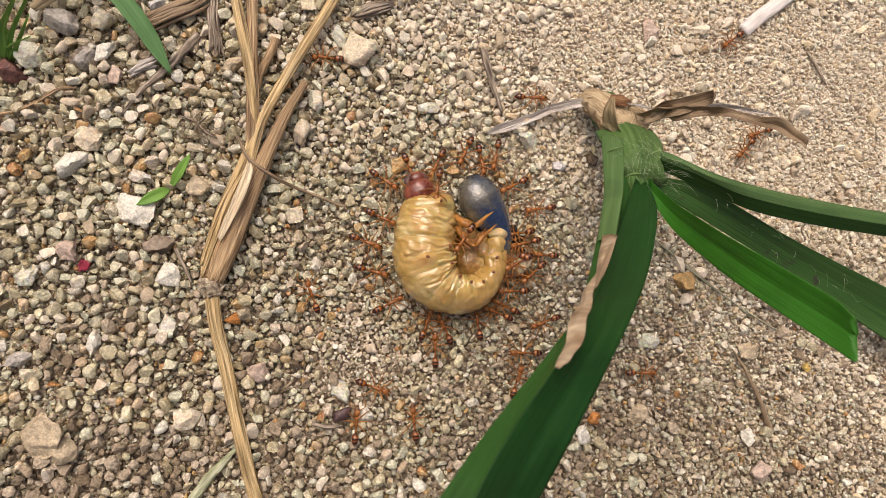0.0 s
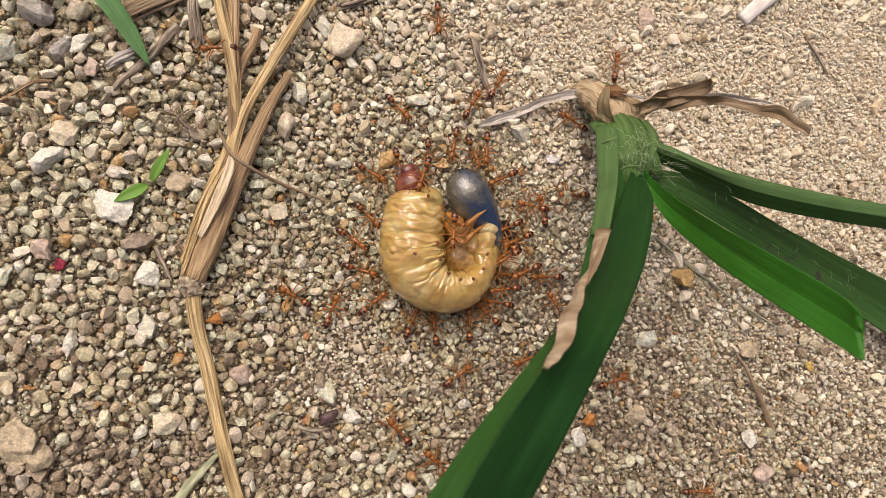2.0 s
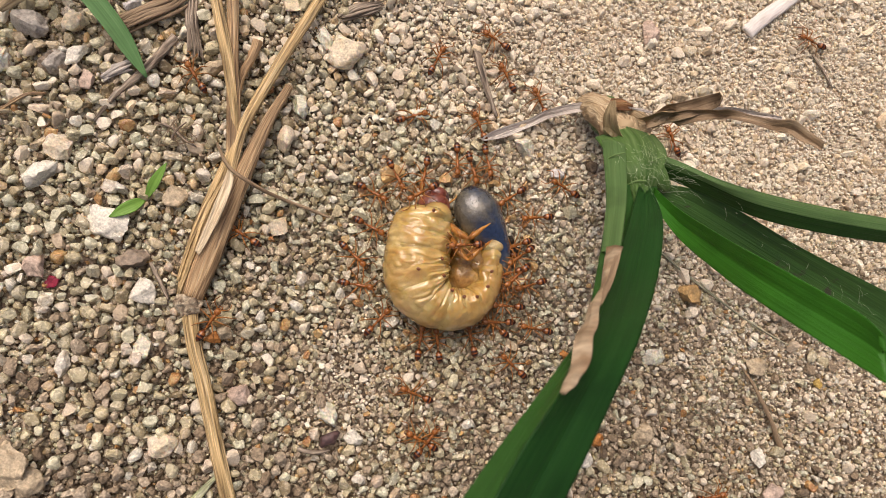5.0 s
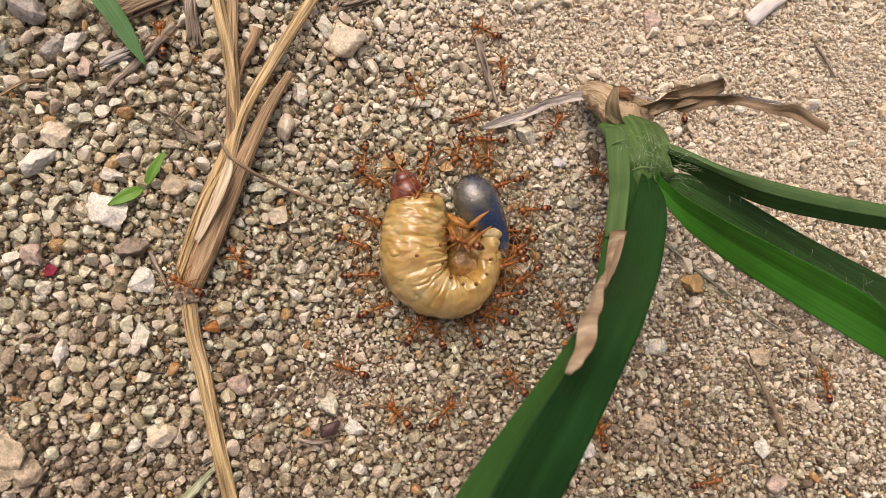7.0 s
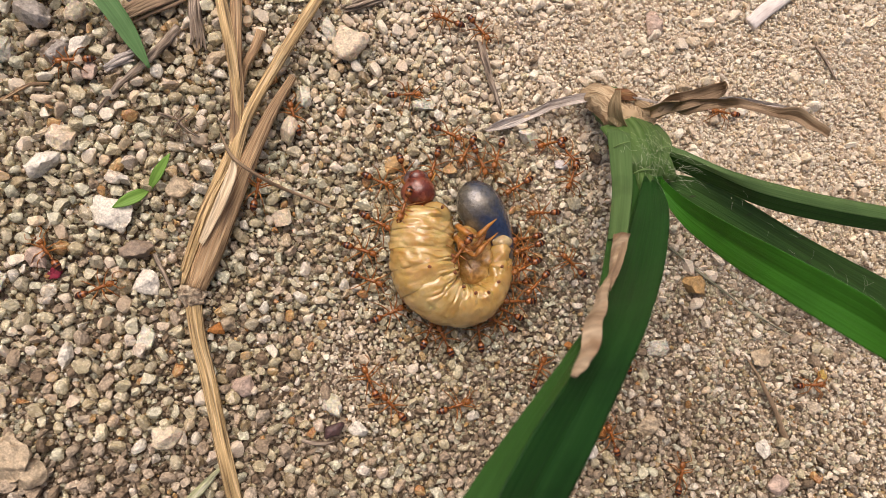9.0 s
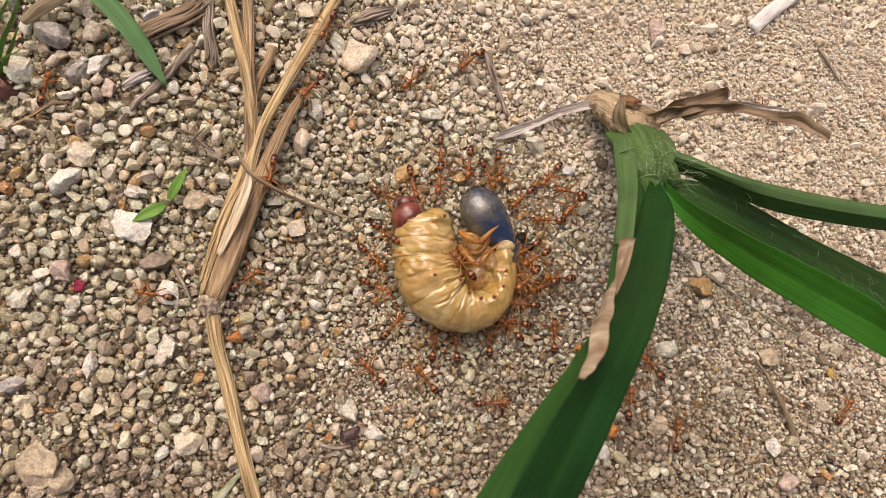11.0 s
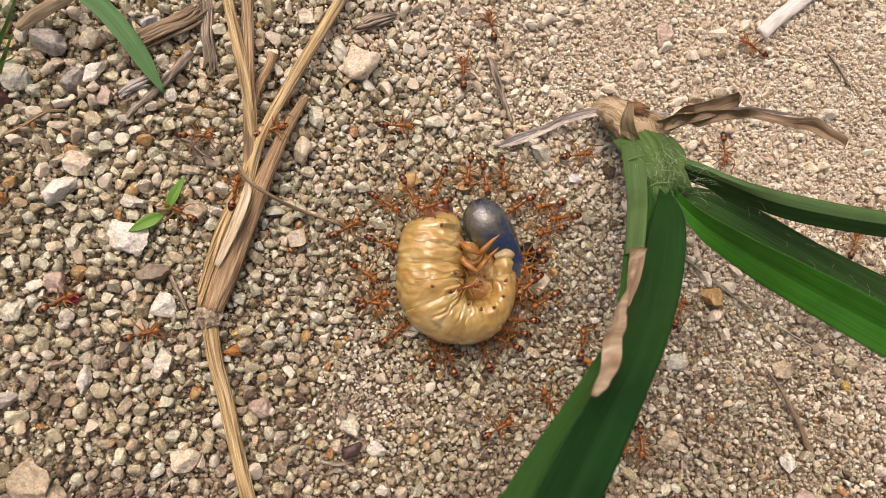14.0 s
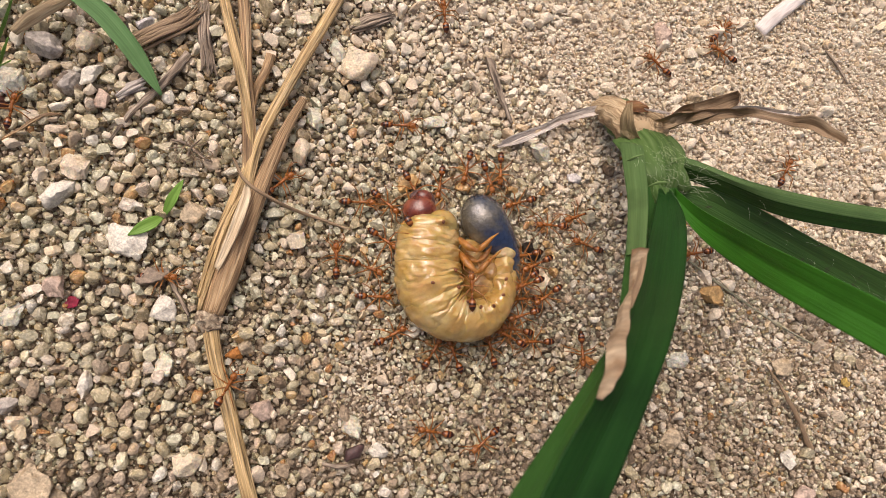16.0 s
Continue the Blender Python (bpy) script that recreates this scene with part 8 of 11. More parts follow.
    walk(ants[24], [
        (0, pose(0.00729, 0.00761, 0.00050, 0, 0, -15)), (0.5, pose(0.00708, 0.00744, 0.00050, 0, 0, -15)), (1, pose(0.00688, 0.00740, 0.00050, 0, 0, -11)),
        (1.5, pose(0.00702, 0.00747, 0.00050, 0, 0, -11)), (2, pose(0.00745, 0.00746, 0.00050, 0, 0, -18)), (2.5, pose(0.00763, 0.00733, 0.00050, 0, 0, -27)),
        (3, pose(0.00743, 0.00736, 0.00050, 0, 0, -29)), (3.5, pose(0.00726, 0.00769, 0.00050, 0, 0, -23)), (4, pose(0.00752, 0.00802, 0.00050, 0, 0, -14)),
        (4.5, pose(0.00722, 0.00794, 0.00050, 0, 0, -9)), (5, pose(0.00676, 0.00773, 0.00050, 0, 0, -11)), (5.5, pose(0.00655, 0.00764, 0.00050, 0, 0, -15)),
        (6, pose(0.00669, 0.00765, 0.00050, 0, 0, -12)), (6.5, pose(0.00670, 0.00751, 0.00050, 0, 0, -4)), (7, pose(0.00701, 0.00756, 0.00050, 0, 0, 2)),
        (7.5, pose(0.00713, 0.00772, 0.00050, 0, 0, -1)), (8, pose(0.00829, 0.00729, 0.00050, 0, 0, -10)), (8.5, pose(0.00804, 0.00736, 0.00050, 0, 0, -19)),
        (9, pose(0.00750, 0.00729, 0.00050, 0, 0, -20)), (9.5, pose(0.00713, 0.00707, 0.00050, 0, 0, -16)), (10, pose(0.00714, 0.00697, 0.00050, 0, 0, -14)),
        (10.5, pose(0.00717, 0.00702, 0.00050, 0, 0, -19)), (11, pose(0.00705, 0.00728, 0.00050, 0, 0, -26)), (11.5, pose(0.00673, 0.00761, 0.00050, 0, 0, -28)),
        (12, pose(0.00730, 0.00757, 0.00050, 0, 0, -21)), (12.5, pose(0.00806, 0.00705, 0.00050, 0, 0, -10)), (13, pose(0.00783, 0.00709, 0.00050, 0, 0, -4)),
        (13.5, pose(0.00708, 0.00686, 0.00050, 0, 0, -6)), (14, pose(0.00617, 0.00675, 0.00050, 0, 0, -11)), (14.5, pose(0.00566, 0.00673, 0.00050, 0, 0, -11)),
        (15, pose(0.00556, 0.00694, 0.00050, 0, 0, -6)), (15.5, pose(0.00593, 0.00748, 0.00050, 0, 0, -1)), (16, pose(0.00646, 0.00767, 0.00050, 0, 0, -4)),
    ])
    walk(ants[25], [
        (0, pose(0.00955, 0.00312, 0.00040, 0, 0, 27)), (0.5, pose(0.00927, 0.00297, 0.00040, 0, 0, 20)), (1, pose(0.00919, 0.00302, 0.00040, 0, 0, 19)),
        (1.5, pose(0.00918, 0.00297, 0.00040, 0, 0, 27)), (2, pose(0.00911, 0.00310, 0.00040, 0, 0, 38)), (2.5, pose(0.00927, 0.00338, 0.00040, 0, 0, 43)),
        (3, pose(0.00970, 0.00353, 0.00040, 0, 0, 40)), (3.5, pose(0.00994, 0.00341, 0.00040, 0, 0, 35)), (4, pose(0.01003, 0.00320, 0.00040, 0, 0, 36)),
        (4.5, pose(0.00966, 0.00304, 0.00040, 0, 0, 42)), (5, pose(0.00947, 0.00304, 0.00040, 0, 0, 46)), (5.5, pose(0.00917, 0.00295, 0.00040, 0, 0, 42)),
        (6, pose(0.00863, 0.00271, 0.00040, 0, 0, 32)), (6.5, pose(0.00828, 0.00260, 0.00040, 0, 0, 23)), (7, pose(0.00893, 0.00317, 0.00040, 0, 0, 22)),
        (7.5, pose(0.00938, 0.00383, 0.00040, 0, 0, 27)), (8, pose(0.01043, 0.00336, 0.00040, 0, 0, 31)), (8.5, pose(0.01025, 0.00306, 0.00040, 0, 0, 29)),
        (9, pose(0.01026, 0.00284, 0.00040, 0, 0, 24)), (9.5, pose(0.01011, 0.00276, 0.00040, 0, 0, 23)), (10, pose(0.00960, 0.00259, 0.00040, 0, 0, 31)),
        (10.5, pose(0.00912, 0.00217, 0.00040, 0, 0, 41)), (11, pose(0.00908, 0.00206, 0.00040, 0, 0, 47)), (11.5, pose(0.00885, 0.00260, 0.00040, 0, 0, 44)),
        (12, pose(0.00911, 0.00308, 0.00040, 0, 0, 37)), (12.5, pose(0.00980, 0.00279, 0.00040, 0, 0, 34)), (13, pose(0.01017, 0.00270, 0.00040, 0, 0, 38)),
        (13.5, pose(0.00996, 0.00248, 0.00040, 0, 0, 41)), (14, pose(0.00886, 0.00270, 0.00040, 0, 0, 38)), (14.5, pose(0.00801, 0.00288, 0.00040, 0, 0, 28)),
        (15, pose(0.00799, 0.00274, 0.00040, 0, 0, 19)), (15.5, pose(0.00838, 0.00267, 0.00040, 0, 0, 19)), (16, pose(0.00838, 0.00265, 0.00040, 0, 0, 26)),
    ])
    walk(ants[26], [
        (0, pose(0.01475, 0.00039, 0.00040, 0, 0, 69)), (0.5, pose(0.01475, 0.00008, 0.00040, 0, 0, 63)), (1, pose(0.01467, -0.00001, 0.00040, 0, 0, 57)),
        (1.5, pose(0.01447, 0.00021, 0.00040, 0, 0, 58)), (2, pose(0.01423, 0.00057, 0.00040, 0, 0, 67)), (2.5, pose(0.01434, 0.00070, 0.00040, 0, 0, 77)),
        (3, pose(0.01472, 0.00058, 0.00040, 0, 0, 81)), (3.5, pose(0.01490, 0.00054, 0.00040, 0, 0, 77)), (4, pose(0.01509, 0.00067, 0.00040, 0, 0, 73)),
        (4.5, pose(0.01495, 0.00062, 0.00040, 0, 0, 74)), (5, pose(0.01492, 0.00033, 0.00040, 0, 0, 80)), (5.5, pose(0.01459, -0.00001, 0.00040, 0, 0, 83)),
        (6, pose(0.01399, -0.00010, 0.00040, 0, 0, 77)), (6.5, pose(0.01358, 0.00005, 0.00040, 0, 0, 67)), (7, pose(0.01410, 0.00055, 0.00040, 0, 0, 59)),
        (7.5, pose(0.01435, 0.00088, 0.00040, 0, 0, 60)), (8, pose(0.01534, 0.00034, 0.00040, 0, 0, 65)), (8.5, pose(0.01529, 0.00036, 0.00040, 0, 0, 69)),
        (9, pose(0.01547, 0.00039, 0.00040, 0, 0, 66)), (9.5, pose(0.01540, 0.00015, 0.00040, 0, 0, 61)), (10, pose(0.01496, -0.00031, 0.00040, 0, 0, 62)),
        (10.5, pose(0.01459, -0.00067, 0.00040, 0, 0, 71)), (11, pose(0.01450, -0.00048, 0.00040, 0, 0, 81)), (11.5, pose(0.01406, 0.00011, 0.00040, 0, 0, 85)),
        (12, pose(0.01413, 0.00027, 0.00040, 0, 0, 80)), (12.5, pose(0.01479, -0.00025, 0.00040, 0, 0, 73)), (13, pose(0.01520, -0.00016, 0.00040, 0, 0, 72)),
        (13.5, pose(0.01501, -0.00007, 0.00040, 0, 0, 76)), (14, pose(0.01401, 0.00010, 0.00040, 0, 0, 78)), (14.5, pose(0.01338, -0.00001, 0.00040, 0, 0, 74)),
        (15, pose(0.01349, -0.00020, 0.00040, 0, 0, 63)), (15.5, pose(0.01380, 0.00006, 0.00040, 0, 0, 56)), (16, pose(0.01364, 0.00025, 0.00040, 0, 0, 57)),
    ])
    walk(ants[27], [
        (0, pose(0.01729, -0.00030, 0.00040, 0, 0, 115)), (0.5, pose(0.01751, -0.00022, 0.00040, 0, 0, 120)), (1, pose(0.01737, -0.00047, 0.00040, 0, 0, 116)),
        (1.5, pose(0.01717, -0.00049, 0.00040, 0, 0, 106)), (2, pose(0.01724, -0.00037, 0.00040, 0, 0, 97)), (2.5, pose(0.01735, -0.00043, 0.00040, 0, 0, 96)),
        (3, pose(0.01715, -0.00059, 0.00040, 0, 0, 101)), (3.5, pose(0.01690, -0.00051, 0.00040, 0, 0, 105)), (4, pose(0.01726, -0.00014, 0.00040, 0, 0, 102)),
        (4.5, pose(0.01735, 0.00004, 0.00040, 0, 0, 97)), (5, pose(0.01722, -0.00004, 0.00040, 0, 0, 96)), (5.5, pose(0.01696, -0.00025, 0.00040, 0, 0, 103)),
        (6, pose(0.01687, -0.00032, 0.00040, 0, 0, 114)), (6.5, pose(0.01680, -0.00030, 0.00040, 0, 0, 120)), (7, pose(0.01697, -0.00006, 0.00040, 0, 0, 117)),
        (7.5, pose(0.01678, 0.00000, 0.00040, 0, 0, 111)), (8, pose(0.01776, -0.00073, 0.00040, 0, 0, 108)), (8.5, pose(0.01774, -0.00078, 0.00040, 0, 0, 112)),
        (9, pose(0.01758, -0.00071, 0.00040, 0, 0, 115)), (9.5, pose(0.01735, -0.00080, 0.00040, 0, 0, 112)), (10, pose(0.01739, -0.00102, 0.00040, 0, 0, 103)),
        (10.5, pose(0.01755, -0.00111, 0.00040, 0, 0, 94)), (11, pose(0.01743, -0.00072, 0.00040, 0, 0, 92)), (11.5, pose(0.01677, -0.00010, 0.00040, 0, 0, 99)),
        (12, pose(0.01693, -0.00005, 0.00040, 0, 0, 105)), (12.5, pose(0.01764, -0.00076, 0.00040, 0, 0, 106)), (13, pose(0.01757, -0.00089, 0.00040, 0, 0, 102)),
        (13.5, pose(0.01690, -0.00104, 0.00040, 0, 0, 101)), (14, pose(0.01608, -0.00104, 0.00040, 0, 0, 107)), (14.5, pose(0.01590, -0.00117, 0.00040, 0, 0, 117)),
        (15, pose(0.01608, -0.00122, 0.00040, 0, 0, 122)), (15.5, pose(0.01634, -0.00072, 0.00040, 0, 0, 119)), (16, pose(0.01652, -0.00028, 0.00040, 0, 0, 110)),
    ])
    walk(ants[28], [
        (0, pose(0.02196, 0.00040, 0.00040, 0, 0, 100)), (0.5, pose(0.02173, 0.00024, 0.00040, 0, 0, 103)), (1, pose(0.02197, 0.00028, 0.00040, 0, 0, 104)),
        (1.5, pose(0.02214, 0.00016, 0.00040, 0, 0, 98)), (2, pose(0.02201, 0.00005, 0.00040, 0, 0, 90)), (2.5, pose(0.02192, 0.00015, 0.00040, 0, 0, 87)),
        (3, pose(0.02201, 0.00047, 0.00040, 0, 0, 93)), (3.5, pose(0.02194, 0.00073, 0.00040, 0, 0, 103)), (4, pose(0.02190, 0.00075, 0.00040, 0, 0, 108)),
        (4.5, pose(0.02161, 0.00056, 0.00040, 0, 0, 106)), (5, pose(0.02170, 0.00053, 0.00040, 0, 0, 103)), (5.5, pose(0.02175, 0.00054, 0.00040, 0, 0, 104)),
        (6, pose(0.02149, 0.00035, 0.00040, 0, 0, 111)), (6.5, pose(0.02124, -0.00002, 0.00040, 0, 0, 117)), (7, pose(0.02176, 0.00016, 0.00040, 0, 0, 115)),
        (7.5, pose(0.02192, 0.00064, 0.00040, 0, 0, 106)), (8, pose(0.02262, 0.00032, 0.00040, 0, 0, 97)), (8.5, pose(0.02219, 0.00019, 0.00040, 0, 0, 94)),
        (9, pose(0.02213, -0.00002, 0.00040, 0, 0, 98)), (9.5, pose(0.02214, -0.00007, 0.00040, 0, 0, 101)), (10, pose(0.02194, 0.00001, 0.00040, 0, 0, 98)),
        (10.5, pose(0.02181, -0.00009, 0.00040, 0, 0, 91)), (11, pose(0.02199, -0.00016, 0.00040, 0, 0, 89)), (11.5, pose(0.02180, 0.00009, 0.00040, 0, 0, 96)),
        (12, pose(0.02186, 0.00030, 0.00040, 0, 0, 106)), (12.5, pose(0.02223, -0.00004, 0.00040, 0, 0, 113)), (13, pose(0.02226, -0.00013, 0.00040, 0, 0, 111)),
        (13.5, pose(0.02185, -0.00052, 0.00040, 0, 0, 106)), (14, pose(0.02077, -0.00049, 0.00040, 0, 0, 105)), (14.5, pose(0.02014, -0.00021, 0.00040, 0, 0, 109)),
        (15, pose(0.02046, 0.00003, 0.00040, 0, 0, 114)), (15.5, pose(0.02116, 0.00027, 0.00040, 0, 0, 112)), (16, pose(0.02133, 0.00025, 0.00040, 0, 0, 102)),
    ])
    walk(ants[29], [
        (0, pose(0.02479, 0.00181, 0.00050, 0, 0, 157)), (0.5, pose(0.02486, 0.00195, 0.00050, 0, 0, 160)), (1, pose(0.02499, 0.00165, 0.00050, 0, 0, 154)),
        (1.5, pose(0.02485, 0.00141, 0.00050, 0, 0, 144)), (2, pose(0.02460, 0.00151, 0.00050, 0, 0, 136)), (2.5, pose(0.02460, 0.00172, 0.00050, 0, 0, 137)),
        (3, pose(0.02471, 0.00178, 0.00050, 0, 0, 144)), (3.5, pose(0.02460, 0.00176, 0.00050, 0, 0, 148)), (4, pose(0.02470, 0.00190, 0.00050, 0, 0, 146)),
        (4.5, pose(0.02470, 0.00210, 0.00050, 0, 0, 142)), (5, pose(0.02485, 0.00220, 0.00050, 0, 0, 143)), (5.5, pose(0.02470, 0.00200, 0.00050, 0, 0, 152)),
        (6, pose(0.02430, 0.00166, 0.00050, 0, 0, 162)), (6.5, pose(0.02406, 0.00149, 0.00050, 0, 0, 165)), (7, pose(0.02449, 0.00189, 0.00050, 0, 0, 159)),
        (7.5, pose(0.02445, 0.00221, 0.00050, 0, 0, 152)), (8, pose(0.02518, 0.00149, 0.00050, 0, 0, 149)), (8.5, pose(0.02503, 0.00126, 0.00050, 0, 0, 152)),
        (9, pose(0.02516, 0.00132, 0.00050, 0, 0, 155)), (9.5, pose(0.02512, 0.00146, 0.00050, 0, 0, 151)), (10, pose(0.02490, 0.00138, 0.00050, 0, 0, 141)),
        (10.5, pose(0.02485, 0.00110, 0.00050, 0, 0, 134)), (11, pose(0.02494, 0.00120, 0.00050, 0, 0, 136)), (11.5, pose(0.02445, 0.00182, 0.00050, 0, 0, 144)),
        (12, pose(0.02437, 0.00207, 0.00050, 0, 0, 151)), (12.5, pose(0.02488, 0.00140, 0.00050, 0, 0, 151)), (13, pose(0.02506, 0.00107, 0.00050, 0, 0, 148)),
        (13.5, pose(0.02464, 0.00083, 0.00050, 0, 0, 148)), (14, pose(0.02363, 0.00105, 0.00050, 0, 0, 154)), (14.5, pose(0.02323, 0.00119, 0.00050, 0, 0, 163)),
        (15, pose(0.02361, 0.00111, 0.00050, 0, 0, 165)), (15.5, pose(0.02407, 0.00137, 0.00050, 0, 0, 159)), (16, pose(0.02402, 0.00173, 0.00050, 0, 0, 149)),
    ])
    walk(ants[30], [
        (0, pose(0.02685, 0.00481, 0.00140, 0, 0, 182)), (0.5, pose(0.02662, 0.00487, 0.00140, 0, 0, 182)), (1, pose(0.02650, 0.00497, 0.00140, 0, 0, 188)),
        (1.5, pose(0.02644, 0.00495, 0.00140, 0, 0, 191)), (2, pose(0.02675, 0.00472, 0.00140, 0, 0, 187)), (2.5, pose(0.02717, 0.00448, 0.00140, 0, 0, 176)),
        (3, pose(0.02721, 0.00451, 0.00140, 0, 0, 168)), (3.5, pose(0.02693, 0.00475, 0.00140, 0, 0, 167)), (4, pose(0.02705, 0.00492, 0.00140, 0, 0, 173)),
        (4.5, pose(0.02686, 0.00480, 0.00140, 0, 0, 178)), (5, pose(0.02650, 0.00478, 0.00140, 0, 0, 176)), (5.5, pose(0.02606, 0.00495, 0.00140, 0, 0, 171)),
        (6, pose(0.02597, 0.00507, 0.00140, 0, 0, 171)), (6.5, pose(0.02612, 0.00489, 0.00140, 0, 0, 179)), (7, pose(0.02666, 0.00494, 0.00140, 0, 0, 189)),
        (7.5, pose(0.02672, 0.00515, 0.00140, 0, 0, 194)), (8, pose(0.02777, 0.00467, 0.00140, 0, 0, 190)), (8.5, pose(0.02768, 0.00451, 0.00140, 0, 0, 183)),
        (9, pose(0.02734, 0.00420, 0.00140, 0, 0, 180)), (9.5, pose(0.02679, 0.00395, 0.00140, 0, 0, 183)), (10, pose(0.02653, 0.00398, 0.00140, 0, 0, 186)),
        (10.5, pose(0.02660, 0.00413, 0.00140, 0, 0, 183)), (11, pose(0.02664, 0.00440, 0.00140, 0, 0, 173)), (11.5, pose(0.02624, 0.00481, 0.00140, 0, 0, 165)),
        (12, pose(0.02665, 0.00497, 0.00140, 0, 0, 165)), (12.5, pose(0.02759, 0.00462, 0.00140, 0, 0, 172)), (13, pose(0.02763, 0.00458, 0.00140, 0, 0, 179)),
        (13.5, pose(0.02683, 0.00413, 0.00140, 0, 0, 180)), (14, pose(0.02569, 0.00386, 0.00140, 0, 0, 176)), (14.5, pose(0.02519, 0.00382, 0.00140, 0, 0, 175)),
        (15, pose(0.02522, 0.00400, 0.00140, 0, 0, 182)), (15.5, pose(0.02546, 0.00441, 0.00140, 0, 0, 191)), (16, pose(0.02575, 0.00455, 0.00140, 0, 0, 195)),
    ])
    walk(ants[31], [
        (0, pose(0.02736, 0.00871, 0.00260, 0, 0, -152)), (0.5, pose(0.02742, 0.00848, 0.00260, 0, 0, -157)), (1, pose(0.02728, 0.00837, 0.00260, 0, 0, -162)),
        (1.5, pose(0.02698, 0.00851, 0.00260, 0, 0, -160)), (2, pose(0.02680, 0.00888, 0.00260, 0, 0, -151)), (2.5, pose(0.02703, 0.00908, 0.00260, 0, 0, -141)),
        (3, pose(0.02738, 0.00897, 0.00260, 0, 0, -138)), (3.5, pose(0.02745, 0.00884, 0.00260, 0, 0, -143)), (4, pose(0.02767, 0.00889, 0.00260, 0, 0, -147)),
        (4.5, pose(0.02764, 0.00888, 0.00260, 0, 0, -146)), (5, pose(0.02756, 0.00867, 0.00260, 0, 0, -140)), (5.5, pose(0.02710, 0.00834, 0.00260, 0, 0, -138)),
        (6, pose(0.02652, 0.00819, 0.00260, 0, 0, -144)), (6.5, pose(0.02625, 0.00833, 0.00260, 0, 0, -155)), (7, pose(0.02676, 0.00892, 0.00260, 0, 0, -162)),
        (7.5, pose(0.02691, 0.00931, 0.00260, 0, 0, -161)), (8, pose(0.02791, 0.00872, 0.00260, 0, 0, -154)), (8.5, pose(0.02799, 0.00864, 0.00260, 0, 0, -151)),
        (9, pose(0.02815, 0.00866, 0.00260, 0, 0, -154)), (9.5, pose(0.02794, 0.00848, 0.00260, 0, 0, -158)), (10, pose(0.02750, 0.00804, 0.00260, 0, 0, -156)),
        (10.5, pose(0.02723, 0.00761, 0.00260, 0, 0, -147)), (11, pose(0.02715, 0.00775, 0.00260, 0, 0, -138)), (11.5, pose(0.02660, 0.00841, 0.00260, 0, 0, -135)),
        (12, pose(0.02667, 0.00867, 0.00260, 0, 0, -140)), (12.5, pose(0.02747, 0.00815, 0.00260, 0, 0, -147)), (13, pose(0.02790, 0.00817, 0.00260, 0, 0, -149)),
        (13.5, pose(0.02758, 0.00822, 0.00260, 0, 0, -145)), (14, pose(0.02656, 0.00846, 0.00260, 0, 0, -143)), (14.5, pose(0.02603, 0.00839, 0.00260, 0, 0, -148)),
        (15, pose(0.02615, 0.00813, 0.00260, 0, 0, -158)), (15.5, pose(0.02634, 0.00829, 0.00260, 0, 0, -165)), (16, pose(0.02616, 0.00849, 0.00260, 0, 0, -163)),
    ])
    walk(ants[32], [
        (0, pose(0.02885, 0.01161, 0.00120, 0, 0, -165)), (0.5, pose(0.02856, 0.01134, 0.00120, 0, 0, -160)), (1, pose(0.02881, 0.01150, 0.00120, 0, 0, -153)),
        (1.5, pose(0.02893, 0.01150, 0.00120, 0, 0, -152)), (2, pose(0.02886, 0.01152, 0.00120, 0, 0, -156)), (2.5, pose(0.02892, 0.01171, 0.00120, 0, 0, -158)),
        (3, pose(0.02906, 0.01197, 0.00120, 0, 0, -152)), (3.5, pose(0.02888, 0.01205, 0.00120, 0, 0, -142)), (4, pose(0.02877, 0.01187, 0.00120, 0, 0, -136)),
        (4.5, pose(0.02851, 0.01157, 0.00120, 0, 0, -138)), (5, pose(0.02856, 0.01149, 0.00120, 0, 0, -146)), (5.5, pose(0.02849, 0.01149, 0.00120, 0, 0, -152)),
        (6, pose(0.02824, 0.01132, 0.00120, 0, 0, -151)), (6.5, pose(0.02813, 0.01110, 0.00120, 0, 0, -147)), (7, pose(0.02875, 0.01149, 0.00120, 0, 0, -148)),
        (7.5, pose(0.02887, 0.01214, 0.00120, 0, 0, -156)), (8, pose(0.02955, 0.01185, 0.00120, 0, 0, -165)), (8.5, pose(0.02918, 0.01165, 0.00120, 0, 0, -166)),
        (9, pose(0.02910, 0.01135, 0.00120, 0, 0, -160)), (9.5, pose(0.02895, 0.01120, 0.00120, 0, 0, -151)), (10, pose(0.02867, 0.01112, 0.00120, 0, 0, -147)),
        (10.5, pose(0.02861, 0.01085, 0.00120, 0, 0, -150)), (11, pose(0.02887, 0.01070, 0.00120, 0, 0, -153)), (11.5, pose(0.02866, 0.01105, 0.00120, 0, 0, -149)),
        (12, pose(0.02874, 0.01142, 0.00120, 0, 0, -141)), (12.5, pose(0.02923, 0.01123, 0.00120, 0, 0, -135)), (13, pose(0.02932, 0.01124, 0.00120, 0, 0, -139)),
        (13.5, pose(0.02878, 0.01095, 0.00120, 0, 0, -148)), (14, pose(0.02758, 0.01105, 0.00120, 0, 0, -156)), (14.5, pose(0.02697, 0.01129, 0.00120, 0, 0, -156)),
        (15, pose(0.02731, 0.01134, 0.00120, 0, 0, -152)), (15.5, pose(0.02794, 0.01136, 0.00120, 0, 0, -151)), (16, pose(0.02810, 0.01123, 0.00120, 0, 0, -157)),
    ])
